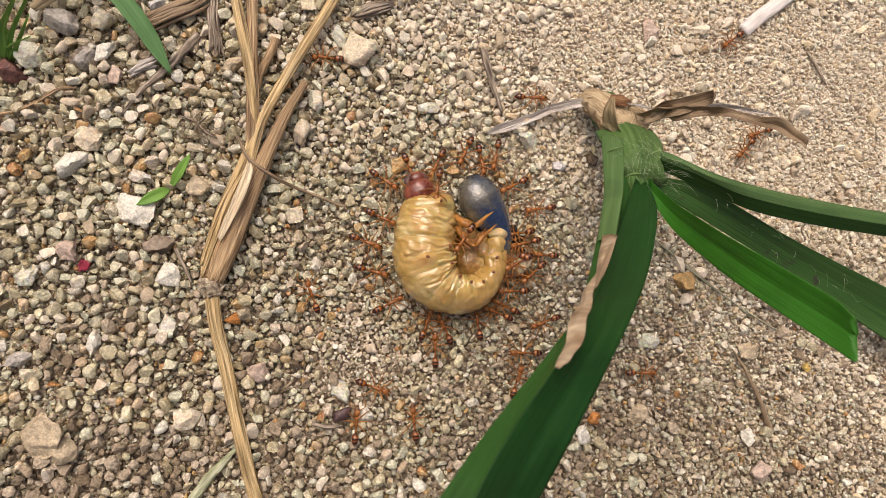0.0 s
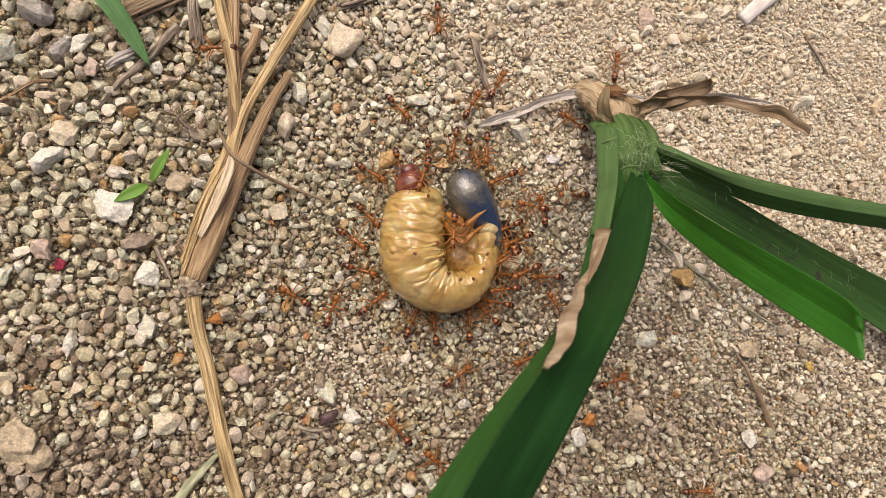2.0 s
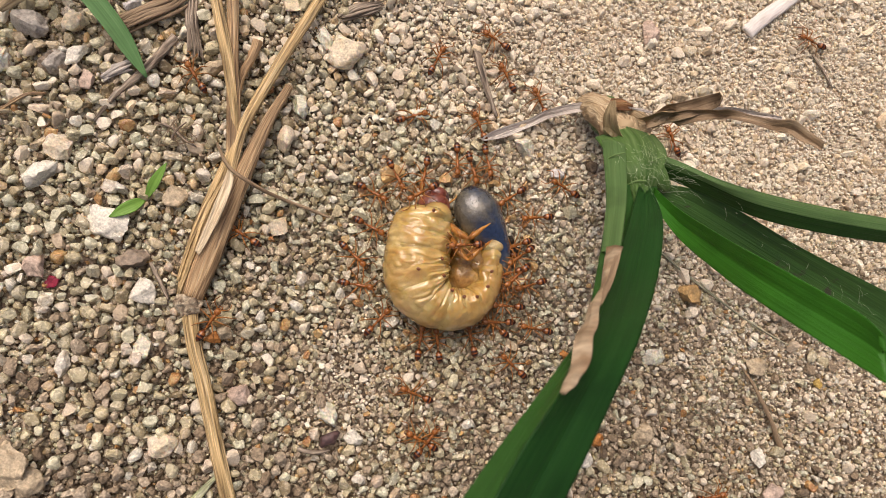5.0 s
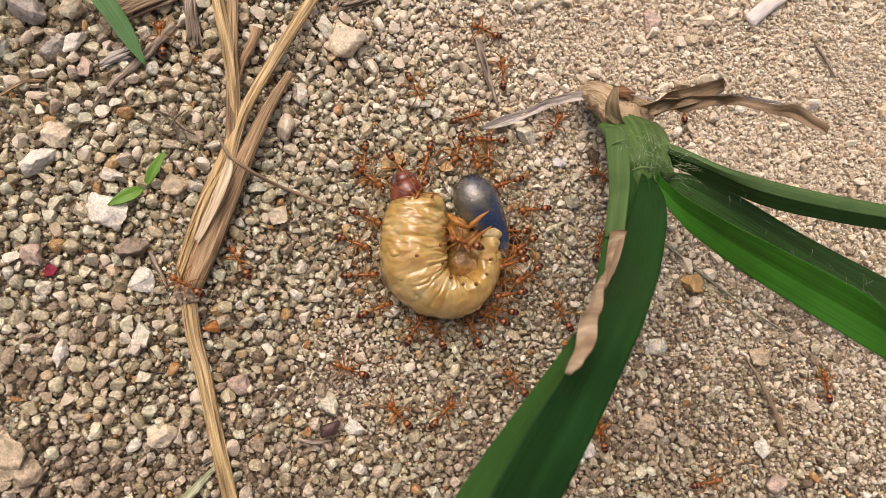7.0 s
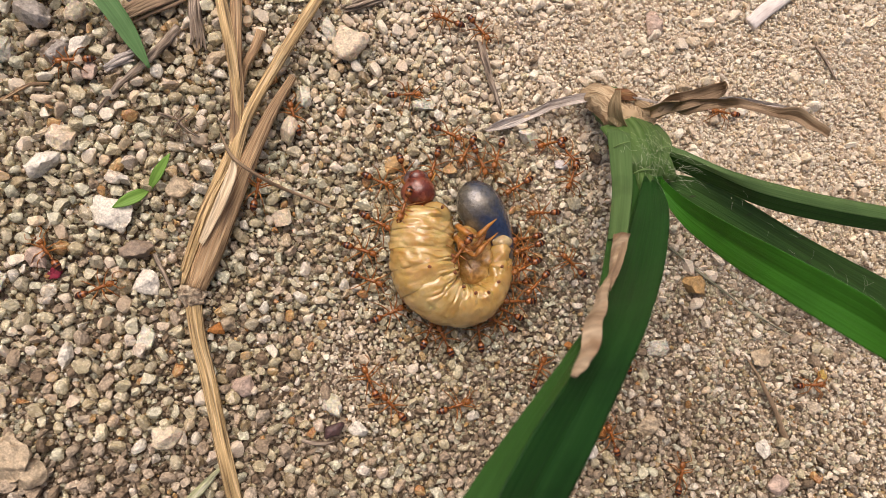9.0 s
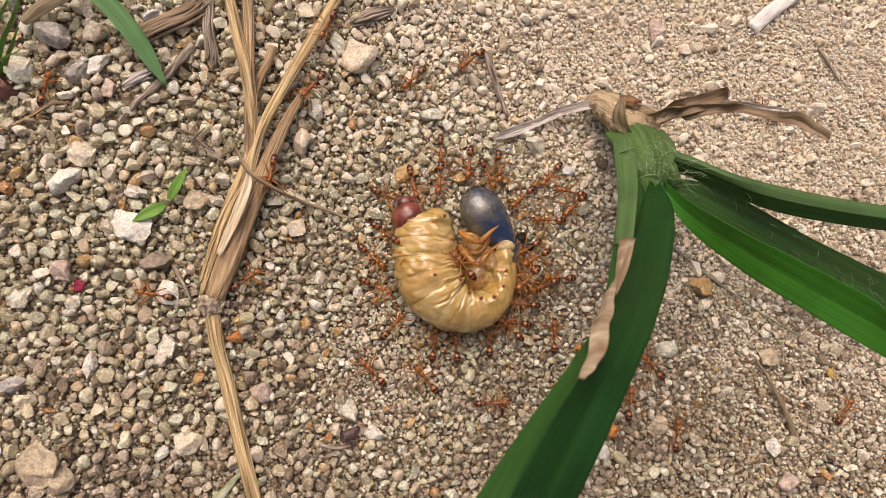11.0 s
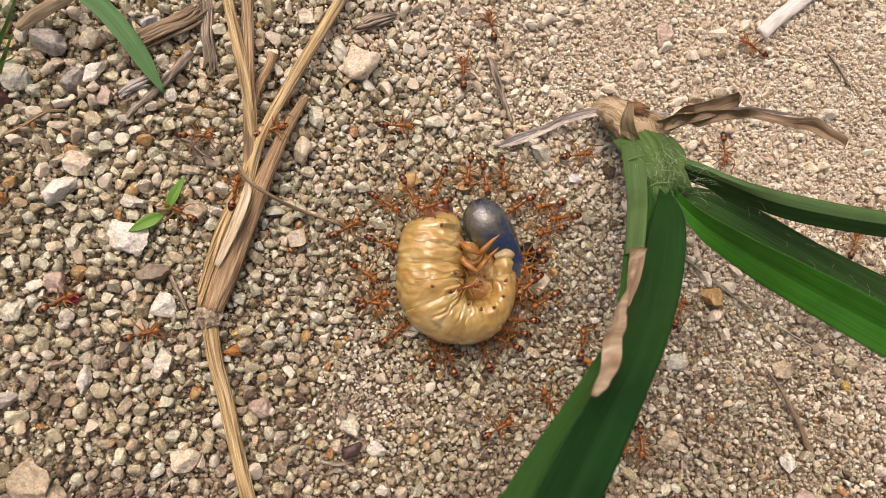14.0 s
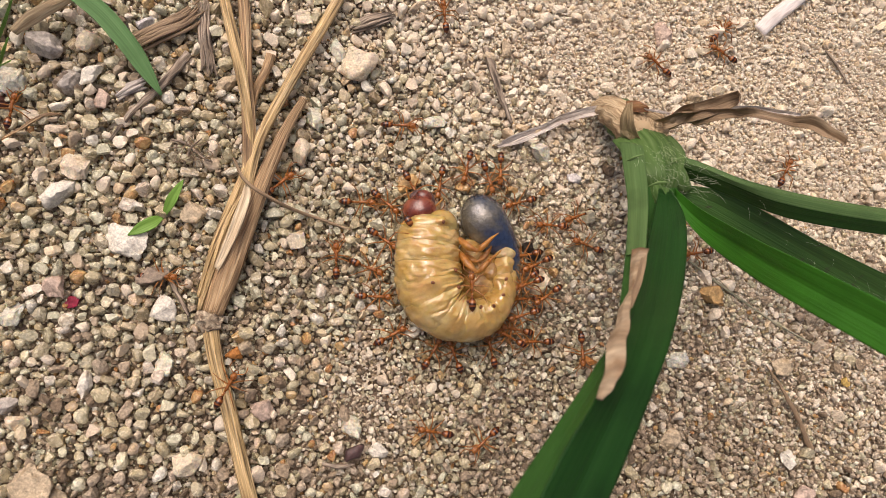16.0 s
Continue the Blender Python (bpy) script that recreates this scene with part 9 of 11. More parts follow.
    walk(ants[33], [
        (0, pose(0.02809, 0.01305, 0.00080, 0, 0, 190)), (0.5, pose(0.02795, 0.01308, 0.00080, 0, 0, 186)), (1, pose(0.02781, 0.01304, 0.00080, 0, 0, 187)),
        (1.5, pose(0.02759, 0.01304, 0.00080, 0, 0, 195)), (2, pose(0.02756, 0.01326, 0.00080, 0, 0, 205)), (2.5, pose(0.02793, 0.01343, 0.00080, 0, 0, 208)),
        (3, pose(0.02833, 0.01331, 0.00080, 0, 0, 203)), (3.5, pose(0.02835, 0.01303, 0.00080, 0, 0, 196)), (4, pose(0.02848, 0.01292, 0.00080, 0, 0, 193)),
        (4.5, pose(0.02832, 0.01293, 0.00080, 0, 0, 196)), (5, pose(0.02812, 0.01295, 0.00080, 0, 0, 199)), (5.5, pose(0.02760, 0.01281, 0.00080, 0, 0, 195)),
        (6, pose(0.02707, 0.01268, 0.00080, 0, 0, 185)), (6.5, pose(0.02693, 0.01279, 0.00080, 0, 0, 178)), (7, pose(0.02758, 0.01344, 0.00080, 0, 0, 180)),
        (7.5, pose(0.02781, 0.01391, 0.00080, 0, 0, 188)), (8, pose(0.02885, 0.01322, 0.00080, 0, 0, 195)), (8.5, pose(0.02889, 0.01288, 0.00080, 0, 0, 195)),
        (9, pose(0.02892, 0.01272, 0.00080, 0, 0, 191)), (9.5, pose(0.02855, 0.01259, 0.00080, 0, 0, 191)), (10, pose(0.02802, 0.01226, 0.00080, 0, 0, 198)),
        (10.5, pose(0.02776, 0.01184, 0.00080, 0, 0, 206)), (11, pose(0.02774, 0.01197, 0.00080, 0, 0, 209)), (11.5, pose(0.02731, 0.01275, 0.00080, 0, 0, 203)),
        (12, pose(0.02752, 0.01324, 0.00080, 0, 0, 193)), (12.5, pose(0.02842, 0.01283, 0.00080, 0, 0, 188)), (13, pose(0.02885, 0.01272, 0.00080, 0, 0, 191)),
        (13.5, pose(0.02842, 0.01258, 0.00080, 0, 0, 194)), (14, pose(0.02727, 0.01275, 0.00080, 0, 0, 192)), (14.5, pose(0.02663, 0.01268, 0.00080, 0, 0, 184)),
        (15, pose(0.02668, 0.01234, 0.00080, 0, 0, 178)), (15.5, pose(0.02685, 0.01235, 0.00080, 0, 0, 181)), (16, pose(0.02678, 0.01253, 0.00080, 0, 0, 190)),
    ])
    walk(ants[34], [
        (0, pose(0.01236, 0.02177, 0.00140, 0, 0, -70)), (0.5, pose(0.01208, 0.02172, 0.00140, 0, 0, -67)), (1, pose(0.01215, 0.02143, 0.00140, 0, 0, -64)),
        (1.5, pose(0.01249, 0.02131, 0.00140, 0, 0, -68)), (2, pose(0.01260, 0.02154, 0.00140, 0, 0, -76)), (2.5, pose(0.01241, 0.02180, 0.00140, 0, 0, -81)),
        (3, pose(0.01232, 0.02185, 0.00140, 0, 0, -76)), (3.5, pose(0.01237, 0.02184, 0.00140, 0, 0, -66)), (4, pose(0.01249, 0.02200, 0.00140, 0, 0, -59)),
        (4.5, pose(0.01204, 0.02215, 0.00140, 0, 0, -59)), (5, pose(0.01188, 0.02210, 0.00140, 0, 0, -63)), (5.5, pose(0.01203, 0.02178, 0.00140, 0, 0, -64)),
        (6, pose(0.01201, 0.02144, 0.00140, 0, 0, -58)), (6.5, pose(0.01168, 0.02135, 0.00140, 0, 0, -52)), (7, pose(0.01204, 0.02179, 0.00140, 0, 0, -52)),
        (7.5, pose(0.01233, 0.02213, 0.00140, 0, 0, -61)), (8, pose(0.01325, 0.02148, 0.00140, 0, 0, -71)), (8.5, pose(0.01271, 0.02137, 0.00140, 0, 0, -75)),
        (9, pose(0.01239, 0.02149, 0.00140, 0, 0, -72)), (9.5, pose(0.01243, 0.02157, 0.00140, 0, 0, -67)), (10, pose(0.01243, 0.02137, 0.00140, 0, 0, -69)),
        (10.5, pose(0.01223, 0.02100, 0.00140, 0, 0, -75)), (11, pose(0.01221, 0.02109, 0.00140, 0, 0, -78)), (11.5, pose(0.01211, 0.02168, 0.00140, 0, 0, -73)),
        (12, pose(0.01245, 0.02186, 0.00140, 0, 0, -63)), (12.5, pose(0.01280, 0.02119, 0.00140, 0, 0, -54)), (13, pose(0.01260, 0.02097, 0.00140, 0, 0, -54)),
        (13.5, pose(0.01219, 0.02087, 0.00140, 0, 0, -60)), (14, pose(0.01130, 0.02116, 0.00140, 0, 0, -63)), (14.5, pose(0.01060, 0.02128, 0.00140, 0, 0, -60)),
        (15, pose(0.01066, 0.02118, 0.00140, 0, 0, -55)), (15.5, pose(0.01139, 0.02144, 0.00140, 0, 0, -56)), (16, pose(0.01183, 0.02176, 0.00140, 0, 0, -64)),
    ])
    walk(ants[35], [
        (0, pose(0.01640, 0.02287, 0.00060, 0, 0, -117)), (0.5, pose(0.01602, 0.02276, 0.00060, 0, 0, -112)), (1, pose(0.01588, 0.02273, 0.00060, 0, 0, -101)),
        (1.5, pose(0.01623, 0.02292, 0.00060, 0, 0, -93)), (2, pose(0.01658, 0.02322, 0.00060, 0, 0, -93)), (2.5, pose(0.01659, 0.02324, 0.00060, 0, 0, -98)),
        (3, pose(0.01651, 0.02298, 0.00060, 0, 0, -101)), (3.5, pose(0.01657, 0.02281, 0.00060, 0, 0, -98)), (4, pose(0.01677, 0.02288, 0.00060, 0, 0, -93)),
        (4.5, pose(0.01623, 0.02286, 0.00060, 0, 0, -93)), (5, pose(0.01580, 0.02269, 0.00060, 0, 0, -102)), (5.5, pose(0.01577, 0.02247, 0.00060, 0, 0, -112)),
        (6, pose(0.01582, 0.02250, 0.00060, 0, 0, -117)), (6.5, pose(0.01563, 0.02275, 0.00060, 0, 0, -113)), (7, pose(0.01601, 0.02330, 0.00060, 0, 0, -107)),
        (7.5, pose(0.01639, 0.02360, 0.00060, 0, 0, -105)), (8, pose(0.01754, 0.02293, 0.00060, 0, 0, -109)), (8.5, pose(0.01709, 0.02279, 0.00060, 0, 0, -112)),
        (9, pose(0.01657, 0.02270, 0.00060, 0, 0, -108)), (9.5, pose(0.01639, 0.02240, 0.00060, 0, 0, -98)), (10, pose(0.01634, 0.02193, 0.00060, 0, 0, -90)),
        (10.5, pose(0.01612, 0.02162, 0.00060, 0, 0, -90)), (11, pose(0.01599, 0.02192, 0.00060, 0, 0, -97)), (11.5, pose(0.01591, 0.02267, 0.00060, 0, 0, -103)),
        (12, pose(0.01651, 0.02296, 0.00060, 0, 0, -102)), (12.5, pose(0.01709, 0.02250, 0.00060, 0, 0, -98)), (13, pose(0.01688, 0.02256, 0.00060, 0, 0, -98)),
        (13.5, pose(0.01636, 0.02255, 0.00060, 0, 0, -105)), (14, pose(0.01546, 0.02262, 0.00060, 0, 0, -115)), (14.5, pose(0.01469, 0.02238, 0.00060, 0, 0, -119)),
        (15, pose(0.01452, 0.02207, 0.00060, 0, 0, -114)), (15.5, pose(0.01508, 0.02227, 0.00060, 0, 0, -106)), (16, pose(0.01564, 0.02250, 0.00060, 0, 0, -102)),
    ])
    walk(ants[36], [
        (0, pose(0.02504, 0.02444, 0.00040, 0, 0, -103)), (0.5, pose(0.02459, 0.02423, 0.00040, 0, 0, -109)), (1, pose(0.02446, 0.02403, 0.00040, 0, 0, -107)),
        (1.5, pose(0.02474, 0.02408, 0.00040, 0, 0, -99)), (2, pose(0.02495, 0.02443, 0.00040, 0, 0, -94)), (2.5, pose(0.02501, 0.02468, 0.00040, 0, 0, -95)),
        (3, pose(0.02520, 0.02466, 0.00040, 0, 0, -99)), (3.5, pose(0.02544, 0.02460, 0.00040, 0, 0, -98)), (4, pose(0.02559, 0.02472, 0.00040, 0, 0, -90)),
        (4.5, pose(0.02499, 0.02476, 0.00040, 0, 0, -81)), (5, pose(0.02459, 0.02458, 0.00040, 0, 0, -79)), (5.5, pose(0.02447, 0.02420, 0.00040, 0, 0, -86)),
        (6, pose(0.02427, 0.02395, 0.00040, 0, 0, -94)), (6.5, pose(0.02394, 0.02399, 0.00040, 0, 0, -97)), (7, pose(0.02447, 0.02452, 0.00040, 0, 0, -94)),
        (7.5, pose(0.02502, 0.02490, 0.00040, 0, 0, -92)), (8, pose(0.02620, 0.02431, 0.00040, 0, 0, -96)), (8.5, pose(0.02580, 0.02426, 0.00040, 0, 0, -104)),
        (9, pose(0.02546, 0.02436, 0.00040, 0, 0, -110)), (9.5, pose(0.02531, 0.02430, 0.00040, 0, 0, -107)), (10, pose(0.02504, 0.02394, 0.00040, 0, 0, -98)),
        (10.5, pose(0.02459, 0.02351, 0.00040, 0, 0, -90)), (11, pose(0.02445, 0.02360, 0.00040, 0, 0, -90)), (11.5, pose(0.02442, 0.02420, 0.00040, 0, 0, -94)),
        (12, pose(0.02496, 0.02439, 0.00040, 0, 0, -94)), (12.5, pose(0.02558, 0.02380, 0.00040, 0, 0, -88)), (13, pose(0.02562, 0.02374, 0.00040, 0, 0, -81)),
        (13.5, pose(0.02530, 0.02377, 0.00040, 0, 0, -80)), (14, pose(0.02432, 0.02406, 0.00040, 0, 0, -87)), (14.5, pose(0.02339, 0.02409, 0.00040, 0, 0, -97)),
        (15, pose(0.02318, 0.02392, 0.00040, 0, 0, -102)), (15.5, pose(0.02370, 0.02413, 0.00040, 0, 0, -100)), (16, pose(0.02407, 0.02436, 0.00040, 0, 0, -96)),
    ])
    walk(ants[37], [
        (0, pose(0.02758, 0.02005, 0.00050, 0, 0, -153)), (0.5, pose(0.02775, 0.01963, 0.00050, 0, 0, -153)), (1, pose(0.02769, 0.01987, 0.00050, 0, 0, -158)),
        (1.5, pose(0.02739, 0.02016, 0.00050, 0, 0, -160)), (2, pose(0.02714, 0.02026, 0.00050, 0, 0, -155)), (2.5, pose(0.02725, 0.02018, 0.00050, 0, 0, -144)),
        (3, pose(0.02748, 0.02020, 0.00050, 0, 0, -137)), (3.5, pose(0.02748, 0.02036, 0.00050, 0, 0, -138)), (4, pose(0.02771, 0.02039, 0.00050, 0, 0, -145)),
        (4.5, pose(0.02777, 0.02005, 0.00050, 0, 0, -149)), (5, pose(0.02782, 0.01972, 0.00050, 0, 0, -147)), (5.5, pose(0.02747, 0.01967, 0.00050, 0, 0, -143)),
        (6, pose(0.02694, 0.01980, 0.00050, 0, 0, -144)), (6.5, pose(0.02665, 0.01981, 0.00050, 0, 0, -153)), (7, pose(0.02706, 0.02009, 0.00050, 0, 0, -162)),
        (7.5, pose(0.02708, 0.02050, 0.00050, 0, 0, -165)), (8, pose(0.02798, 0.02022, 0.00050, 0, 0, -160)), (8.5, pose(0.02802, 0.02024, 0.00050, 0, 0, -152)),
        (9, pose(0.02821, 0.01996, 0.00050, 0, 0, -149)), (9.5, pose(0.02811, 0.01952, 0.00050, 0, 0, -153)), (10, pose(0.02779, 0.01923, 0.00050, 0, 0, -155)),
        (10.5, pose(0.02763, 0.01912, 0.00050, 0, 0, -151)), (11, pose(0.02757, 0.01926, 0.00050, 0, 0, -141)), (11.5, pose(0.02697, 0.01961, 0.00050, 0, 0, -135)),
        (12, pose(0.02693, 0.01978, 0.00050, 0, 0, -137)), (12.5, pose(0.02761, 0.01955, 0.00050, 0, 0, -145)), (13, pose(0.02795, 0.01982, 0.00050, 0, 0, -152)),
        (13.5, pose(0.02761, 0.01969, 0.00050, 0, 0, -152)), (14, pose(0.02665, 0.01959, 0.00050, 0, 0, -149)), (14.5, pose(0.02624, 0.01953, 0.00050, 0, 0, -148)),
        (15, pose(0.02649, 0.01958, 0.00050, 0, 0, -155)), (15.5, pose(0.02674, 0.01983, 0.00050, 0, 0, -163)), (16, pose(0.02657, 0.01975, 0.00050, 0, 0, -166)),
    ])
    walk(ants[38], [
        (0, pose(0.02282, 0.02362, 0.00050, 0, 0, -80)), (0.5, pose(0.02282, 0.02356, 0.00050, 0, 0, -70)), (1, pose(0.02266, 0.02351, 0.00050, 0, 0, -64)),
        (1.5, pose(0.02282, 0.02358, 0.00050, 0, 0, -65)), (2, pose(0.02305, 0.02387, 0.00050, 0, 0, -69)), (2.5, pose(0.02293, 0.02403, 0.00050, 0, 0, -68)),
        (3, pose(0.02262, 0.02385, 0.00050, 0, 0, -62)), (3.5, pose(0.02257, 0.02360, 0.00050, 0, 0, -55)), (4, pose(0.02295, 0.02357, 0.00050, 0, 0, -56)),
        (4.5, pose(0.02271, 0.02358, 0.00050, 0, 0, -65)), (5, pose(0.02243, 0.02350, 0.00050, 0, 0, -75)), (5.5, pose(0.02244, 0.02329, 0.00050, 0, 0, -78)),
        (6, pose(0.02256, 0.02319, 0.00050, 0, 0, -75)), (6.5, pose(0.02232, 0.02337, 0.00050, 0, 0, -71)), (7, pose(0.02243, 0.02401, 0.00050, 0, 0, -73)),
        (7.5, pose(0.02250, 0.02442, 0.00050, 0, 0, -80)), (8, pose(0.02359, 0.02373, 0.00050, 0, 0, -83)), (8.5, pose(0.02326, 0.02349, 0.00050, 0, 0, -77)),
        (9, pose(0.02285, 0.02339, 0.00050, 0, 0, -67)), (9.5, pose(0.02279, 0.02321, 0.00050, 0, 0, -59)), (10, pose(0.02299, 0.02280, 0.00050, 0, 0, -60)),
        (10.5, pose(0.02296, 0.02239, 0.00050, 0, 0, -65)), (11, pose(0.02275, 0.02257, 0.00050, 0, 0, -67)), (11.5, pose(0.02239, 0.02334, 0.00050, 0, 0, -64)),
        (12, pose(0.02280, 0.02375, 0.00050, 0, 0, -58)), (12.5, pose(0.02330, 0.02329, 0.00050, 0, 0, -60)), (13, pose(0.02298, 0.02325, 0.00050, 0, 0, -69)),
        (13.5, pose(0.02243, 0.02320, 0.00050, 0, 0, -79)), (14, pose(0.02173, 0.02337, 0.00050, 0, 0, -83)), (14.5, pose(0.02131, 0.02325, 0.00050, 0, 0, -78)),
        (15, pose(0.02129, 0.02290, 0.00050, 0, 0, -72)), (15.5, pose(0.02179, 0.02297, 0.00050, 0, 0, -72)), (16, pose(0.02227, 0.02318, 0.00050, 0, 0, -76)),
    ])
    walk(ants[39], [
        (0, pose(0.02699, 0.00695, 0.00090, 0, 0, 184)), (0.5, pose(0.02690, 0.00680, 0.00090, 0, 0, 189)), (1, pose(0.02711, 0.00673, 0.00090, 0, 0, 189)),
        (1.5, pose(0.02715, 0.00661, 0.00090, 0, 0, 183)), (2, pose(0.02694, 0.00675, 0.00090, 0, 0, 178)), (2.5, pose(0.02685, 0.00708, 0.00090, 0, 0, 181)),
        (3, pose(0.02695, 0.00731, 0.00090, 0, 0, 191)), (3.5, pose(0.02688, 0.00728, 0.00090, 0, 0, 201)), (4, pose(0.02690, 0.00717, 0.00090, 0, 0, 203)),
        (4.5, pose(0.02673, 0.00708, 0.00090, 0, 0, 198)), (5, pose(0.02688, 0.00708, 0.00090, 0, 0, 194)), (5.5, pose(0.02687, 0.00691, 0.00090, 0, 0, 195)),
        (6, pose(0.02655, 0.00657, 0.00090, 0, 0, 201)), (6.5, pose(0.02626, 0.00636, 0.00090, 0, 0, 202)), (7, pose(0.02674, 0.00686, 0.00090, 0, 0, 195)),
        (7.5, pose(0.02681, 0.00747, 0.00090, 0, 0, 184)), (8, pose(0.02751, 0.00700, 0.00090, 0, 0, 178)), (8.5, pose(0.02717, 0.00678, 0.00090, 0, 0, 180)),
        (9, pose(0.02722, 0.00668, 0.00090, 0, 0, 187)), (9.5, pose(0.02725, 0.00671, 0.00090, 0, 0, 190)), (10, pose(0.02706, 0.00660, 0.00090, 0, 0, 187)),
        (10.5, pose(0.02694, 0.00619, 0.00090, 0, 0, 183)), (11, pose(0.02709, 0.00605, 0.00090, 0, 0, 185)), (11.5, pose(0.02677, 0.00652, 0.00090, 0, 0, 195)),
        (12, pose(0.02675, 0.00689, 0.00090, 0, 0, 204)), (12.5, pose(0.02714, 0.00649, 0.00090, 0, 0, 206)), (13, pose(0.02724, 0.00634, 0.00090, 0, 0, 200)),
        (13.5, pose(0.02685, 0.00612, 0.00090, 0, 0, 193)), (14, pose(0.02581, 0.00641, 0.00090, 0, 0, 192)), (14.5, pose(0.02528, 0.00667, 0.00090, 0, 0, 196)),
        (15, pose(0.02564, 0.00662, 0.00090, 0, 0, 197)), (15.5, pose(0.02627, 0.00665, 0.00090, 0, 0, 191)), (16, pose(0.02633, 0.00669, 0.00090, 0, 0, 181)),
    ])
    walk(ants[40], [
        (0, pose(0.02698, 0.00922, 0.00160, 0, 0, -159)), (0.5, pose(0.02675, 0.00929, 0.00160, 0, 0, -151)), (1, pose(0.02690, 0.00927, 0.00160, 0, 0, -142)),
        (1.5, pose(0.02689, 0.00941, 0.00160, 0, 0, -140)), (2, pose(0.02695, 0.00951, 0.00160, 0, 0, -147)), (2.5, pose(0.02721, 0.00931, 0.00160, 0, 0, -155)),
        (3, pose(0.02729, 0.00900, 0.00160, 0, 0, -158)), (3.5, pose(0.02697, 0.00896, 0.00160, 0, 0, -155)), (4, pose(0.02691, 0.00918, 0.00160, 0, 0, -153)),
        (4.5, pose(0.02676, 0.00922, 0.00160, 0, 0, -157)), (5, pose(0.02670, 0.00910, 0.00160, 0, 0, -166)), (5.5, pose(0.02645, 0.00903, 0.00160, 0, 0, -171)),
        (6, pose(0.02625, 0.00920, 0.00160, 0, 0, -168)), (6.5, pose(0.02633, 0.00939, 0.00160, 0, 0, -159)), (7, pose(0.02694, 0.00972, 0.00160, 0, 0, -152)),
        (7.5, pose(0.02694, 0.00982, 0.00160, 0, 0, -151)), (8, pose(0.02770, 0.00911, 0.00160, 0, 0, -155)), (8.5, pose(0.02748, 0.00897, 0.00160, 0, 0, -156)),
        (9, pose(0.02733, 0.00882, 0.00160, 0, 0, -150)), (9.5, pose(0.02697, 0.00849, 0.00160, 0, 0, -142)), (10, pose(0.02668, 0.00816, 0.00160, 0, 0, -141)),
        (10.5, pose(0.02677, 0.00810, 0.00160, 0, 0, -148)), (11, pose(0.02701, 0.00857, 0.00160, 0, 0, -158)), (11.5, pose(0.02666, 0.00929, 0.00160, 0, 0, -163)),
        (12, pose(0.02682, 0.00948, 0.00160, 0, 0, -160)), (12.5, pose(0.02752, 0.00898, 0.00160, 0, 0, -157)), (13, pose(0.02760, 0.00900, 0.00160, 0, 0, -158)),
        (13.5, pose(0.02688, 0.00885, 0.00160, 0, 0, -165)), (14, pose(0.02565, 0.00869, 0.00160, 0, 0, -170)), (14.5, pose(0.02516, 0.00838, 0.00160, 0, 0, -166)),
        (15, pose(0.02546, 0.00820, 0.00160, 0, 0, -156)), (15.5, pose(0.02592, 0.00858, 0.00160, 0, 0, -147)), (16, pose(0.02609, 0.00891, 0.00160, 0, 0, -146)),
    ])
    walk(ants[41], [
        (0, pose(0.02988, 0.00741, 0.00140, 0, 0, -139)), (0.5, pose(0.03010, 0.00766, 0.00140, 0, 0, -135)), (1, pose(0.02979, 0.00765, 0.00140, 0, 0, -141)),
        (1.5, pose(0.02977, 0.00739, 0.00140, 0, 0, -151)), (2, pose(0.02987, 0.00716, 0.00140, 0, 0, -156)), (2.5, pose(0.02973, 0.00716, 0.00140, 0, 0, -155)),
        (3, pose(0.02949, 0.00730, 0.00140, 0, 0, -151)), (3.5, pose(0.02958, 0.00736, 0.00140, 0, 0, -152)), (4, pose(0.03013, 0.00734, 0.00140, 0, 0, -159)),
        (4.5, pose(0.03003, 0.00733, 0.00140, 0, 0, -166)), (5, pose(0.02976, 0.00755, 0.00140, 0, 0, -164)), (5.5, pose(0.02966, 0.00772, 0.00140, 0, 0, -155)),
        (6, pose(0.02962, 0.00759, 0.00140, 0, 0, -146)), (6.5, pose(0.02924, 0.00730, 0.00140, 0, 0, -143)), (7, pose(0.02924, 0.00754, 0.00140, 0, 0, -147)),
        (7.5, pose(0.02929, 0.00794, 0.00140, 0, 0, -150)), (8, pose(0.03049, 0.00735, 0.00140, 0, 0, -147)), (8.5, pose(0.03034, 0.00696, 0.00140, 0, 0, -140)),
        (9, pose(0.03010, 0.00665, 0.00140, 0, 0, -137)), (9.5, pose(0.03011, 0.00665, 0.00140, 0, 0, -143)), (10, pose(0.03028, 0.00678, 0.00140, 0, 0, -154)),
        (10.5, pose(0.03015, 0.00674, 0.00140, 0, 0, -161)), (11, pose(0.02977, 0.00682, 0.00140, 0, 0, -160)), (11.5, pose(0.02924, 0.00734, 0.00140, 0, 0, -155)),
        (12, pose(0.02958, 0.00773, 0.00140, 0, 0, -153)), (12.5, pose(0.03013, 0.00736, 0.00140, 0, 0, -158)), (13, pose(0.02995, 0.00708, 0.00140, 0, 0, -163)),
        (13.5, pose(0.02956, 0.00654, 0.00140, 0, 0, -161)), (14, pose(0.02900, 0.00647, 0.00140, 0, 0, -152)), (14.5, pose(0.02864, 0.00662, 0.00140, 0, 0, -142)),
        (15, pose(0.02857, 0.00668, 0.00140, 0, 0, -139)), (15.5, pose(0.02891, 0.00687, 0.00140, 0, 0, -143)), (16, pose(0.02921, 0.00702, 0.00140, 0, 0, -149)),
    ])
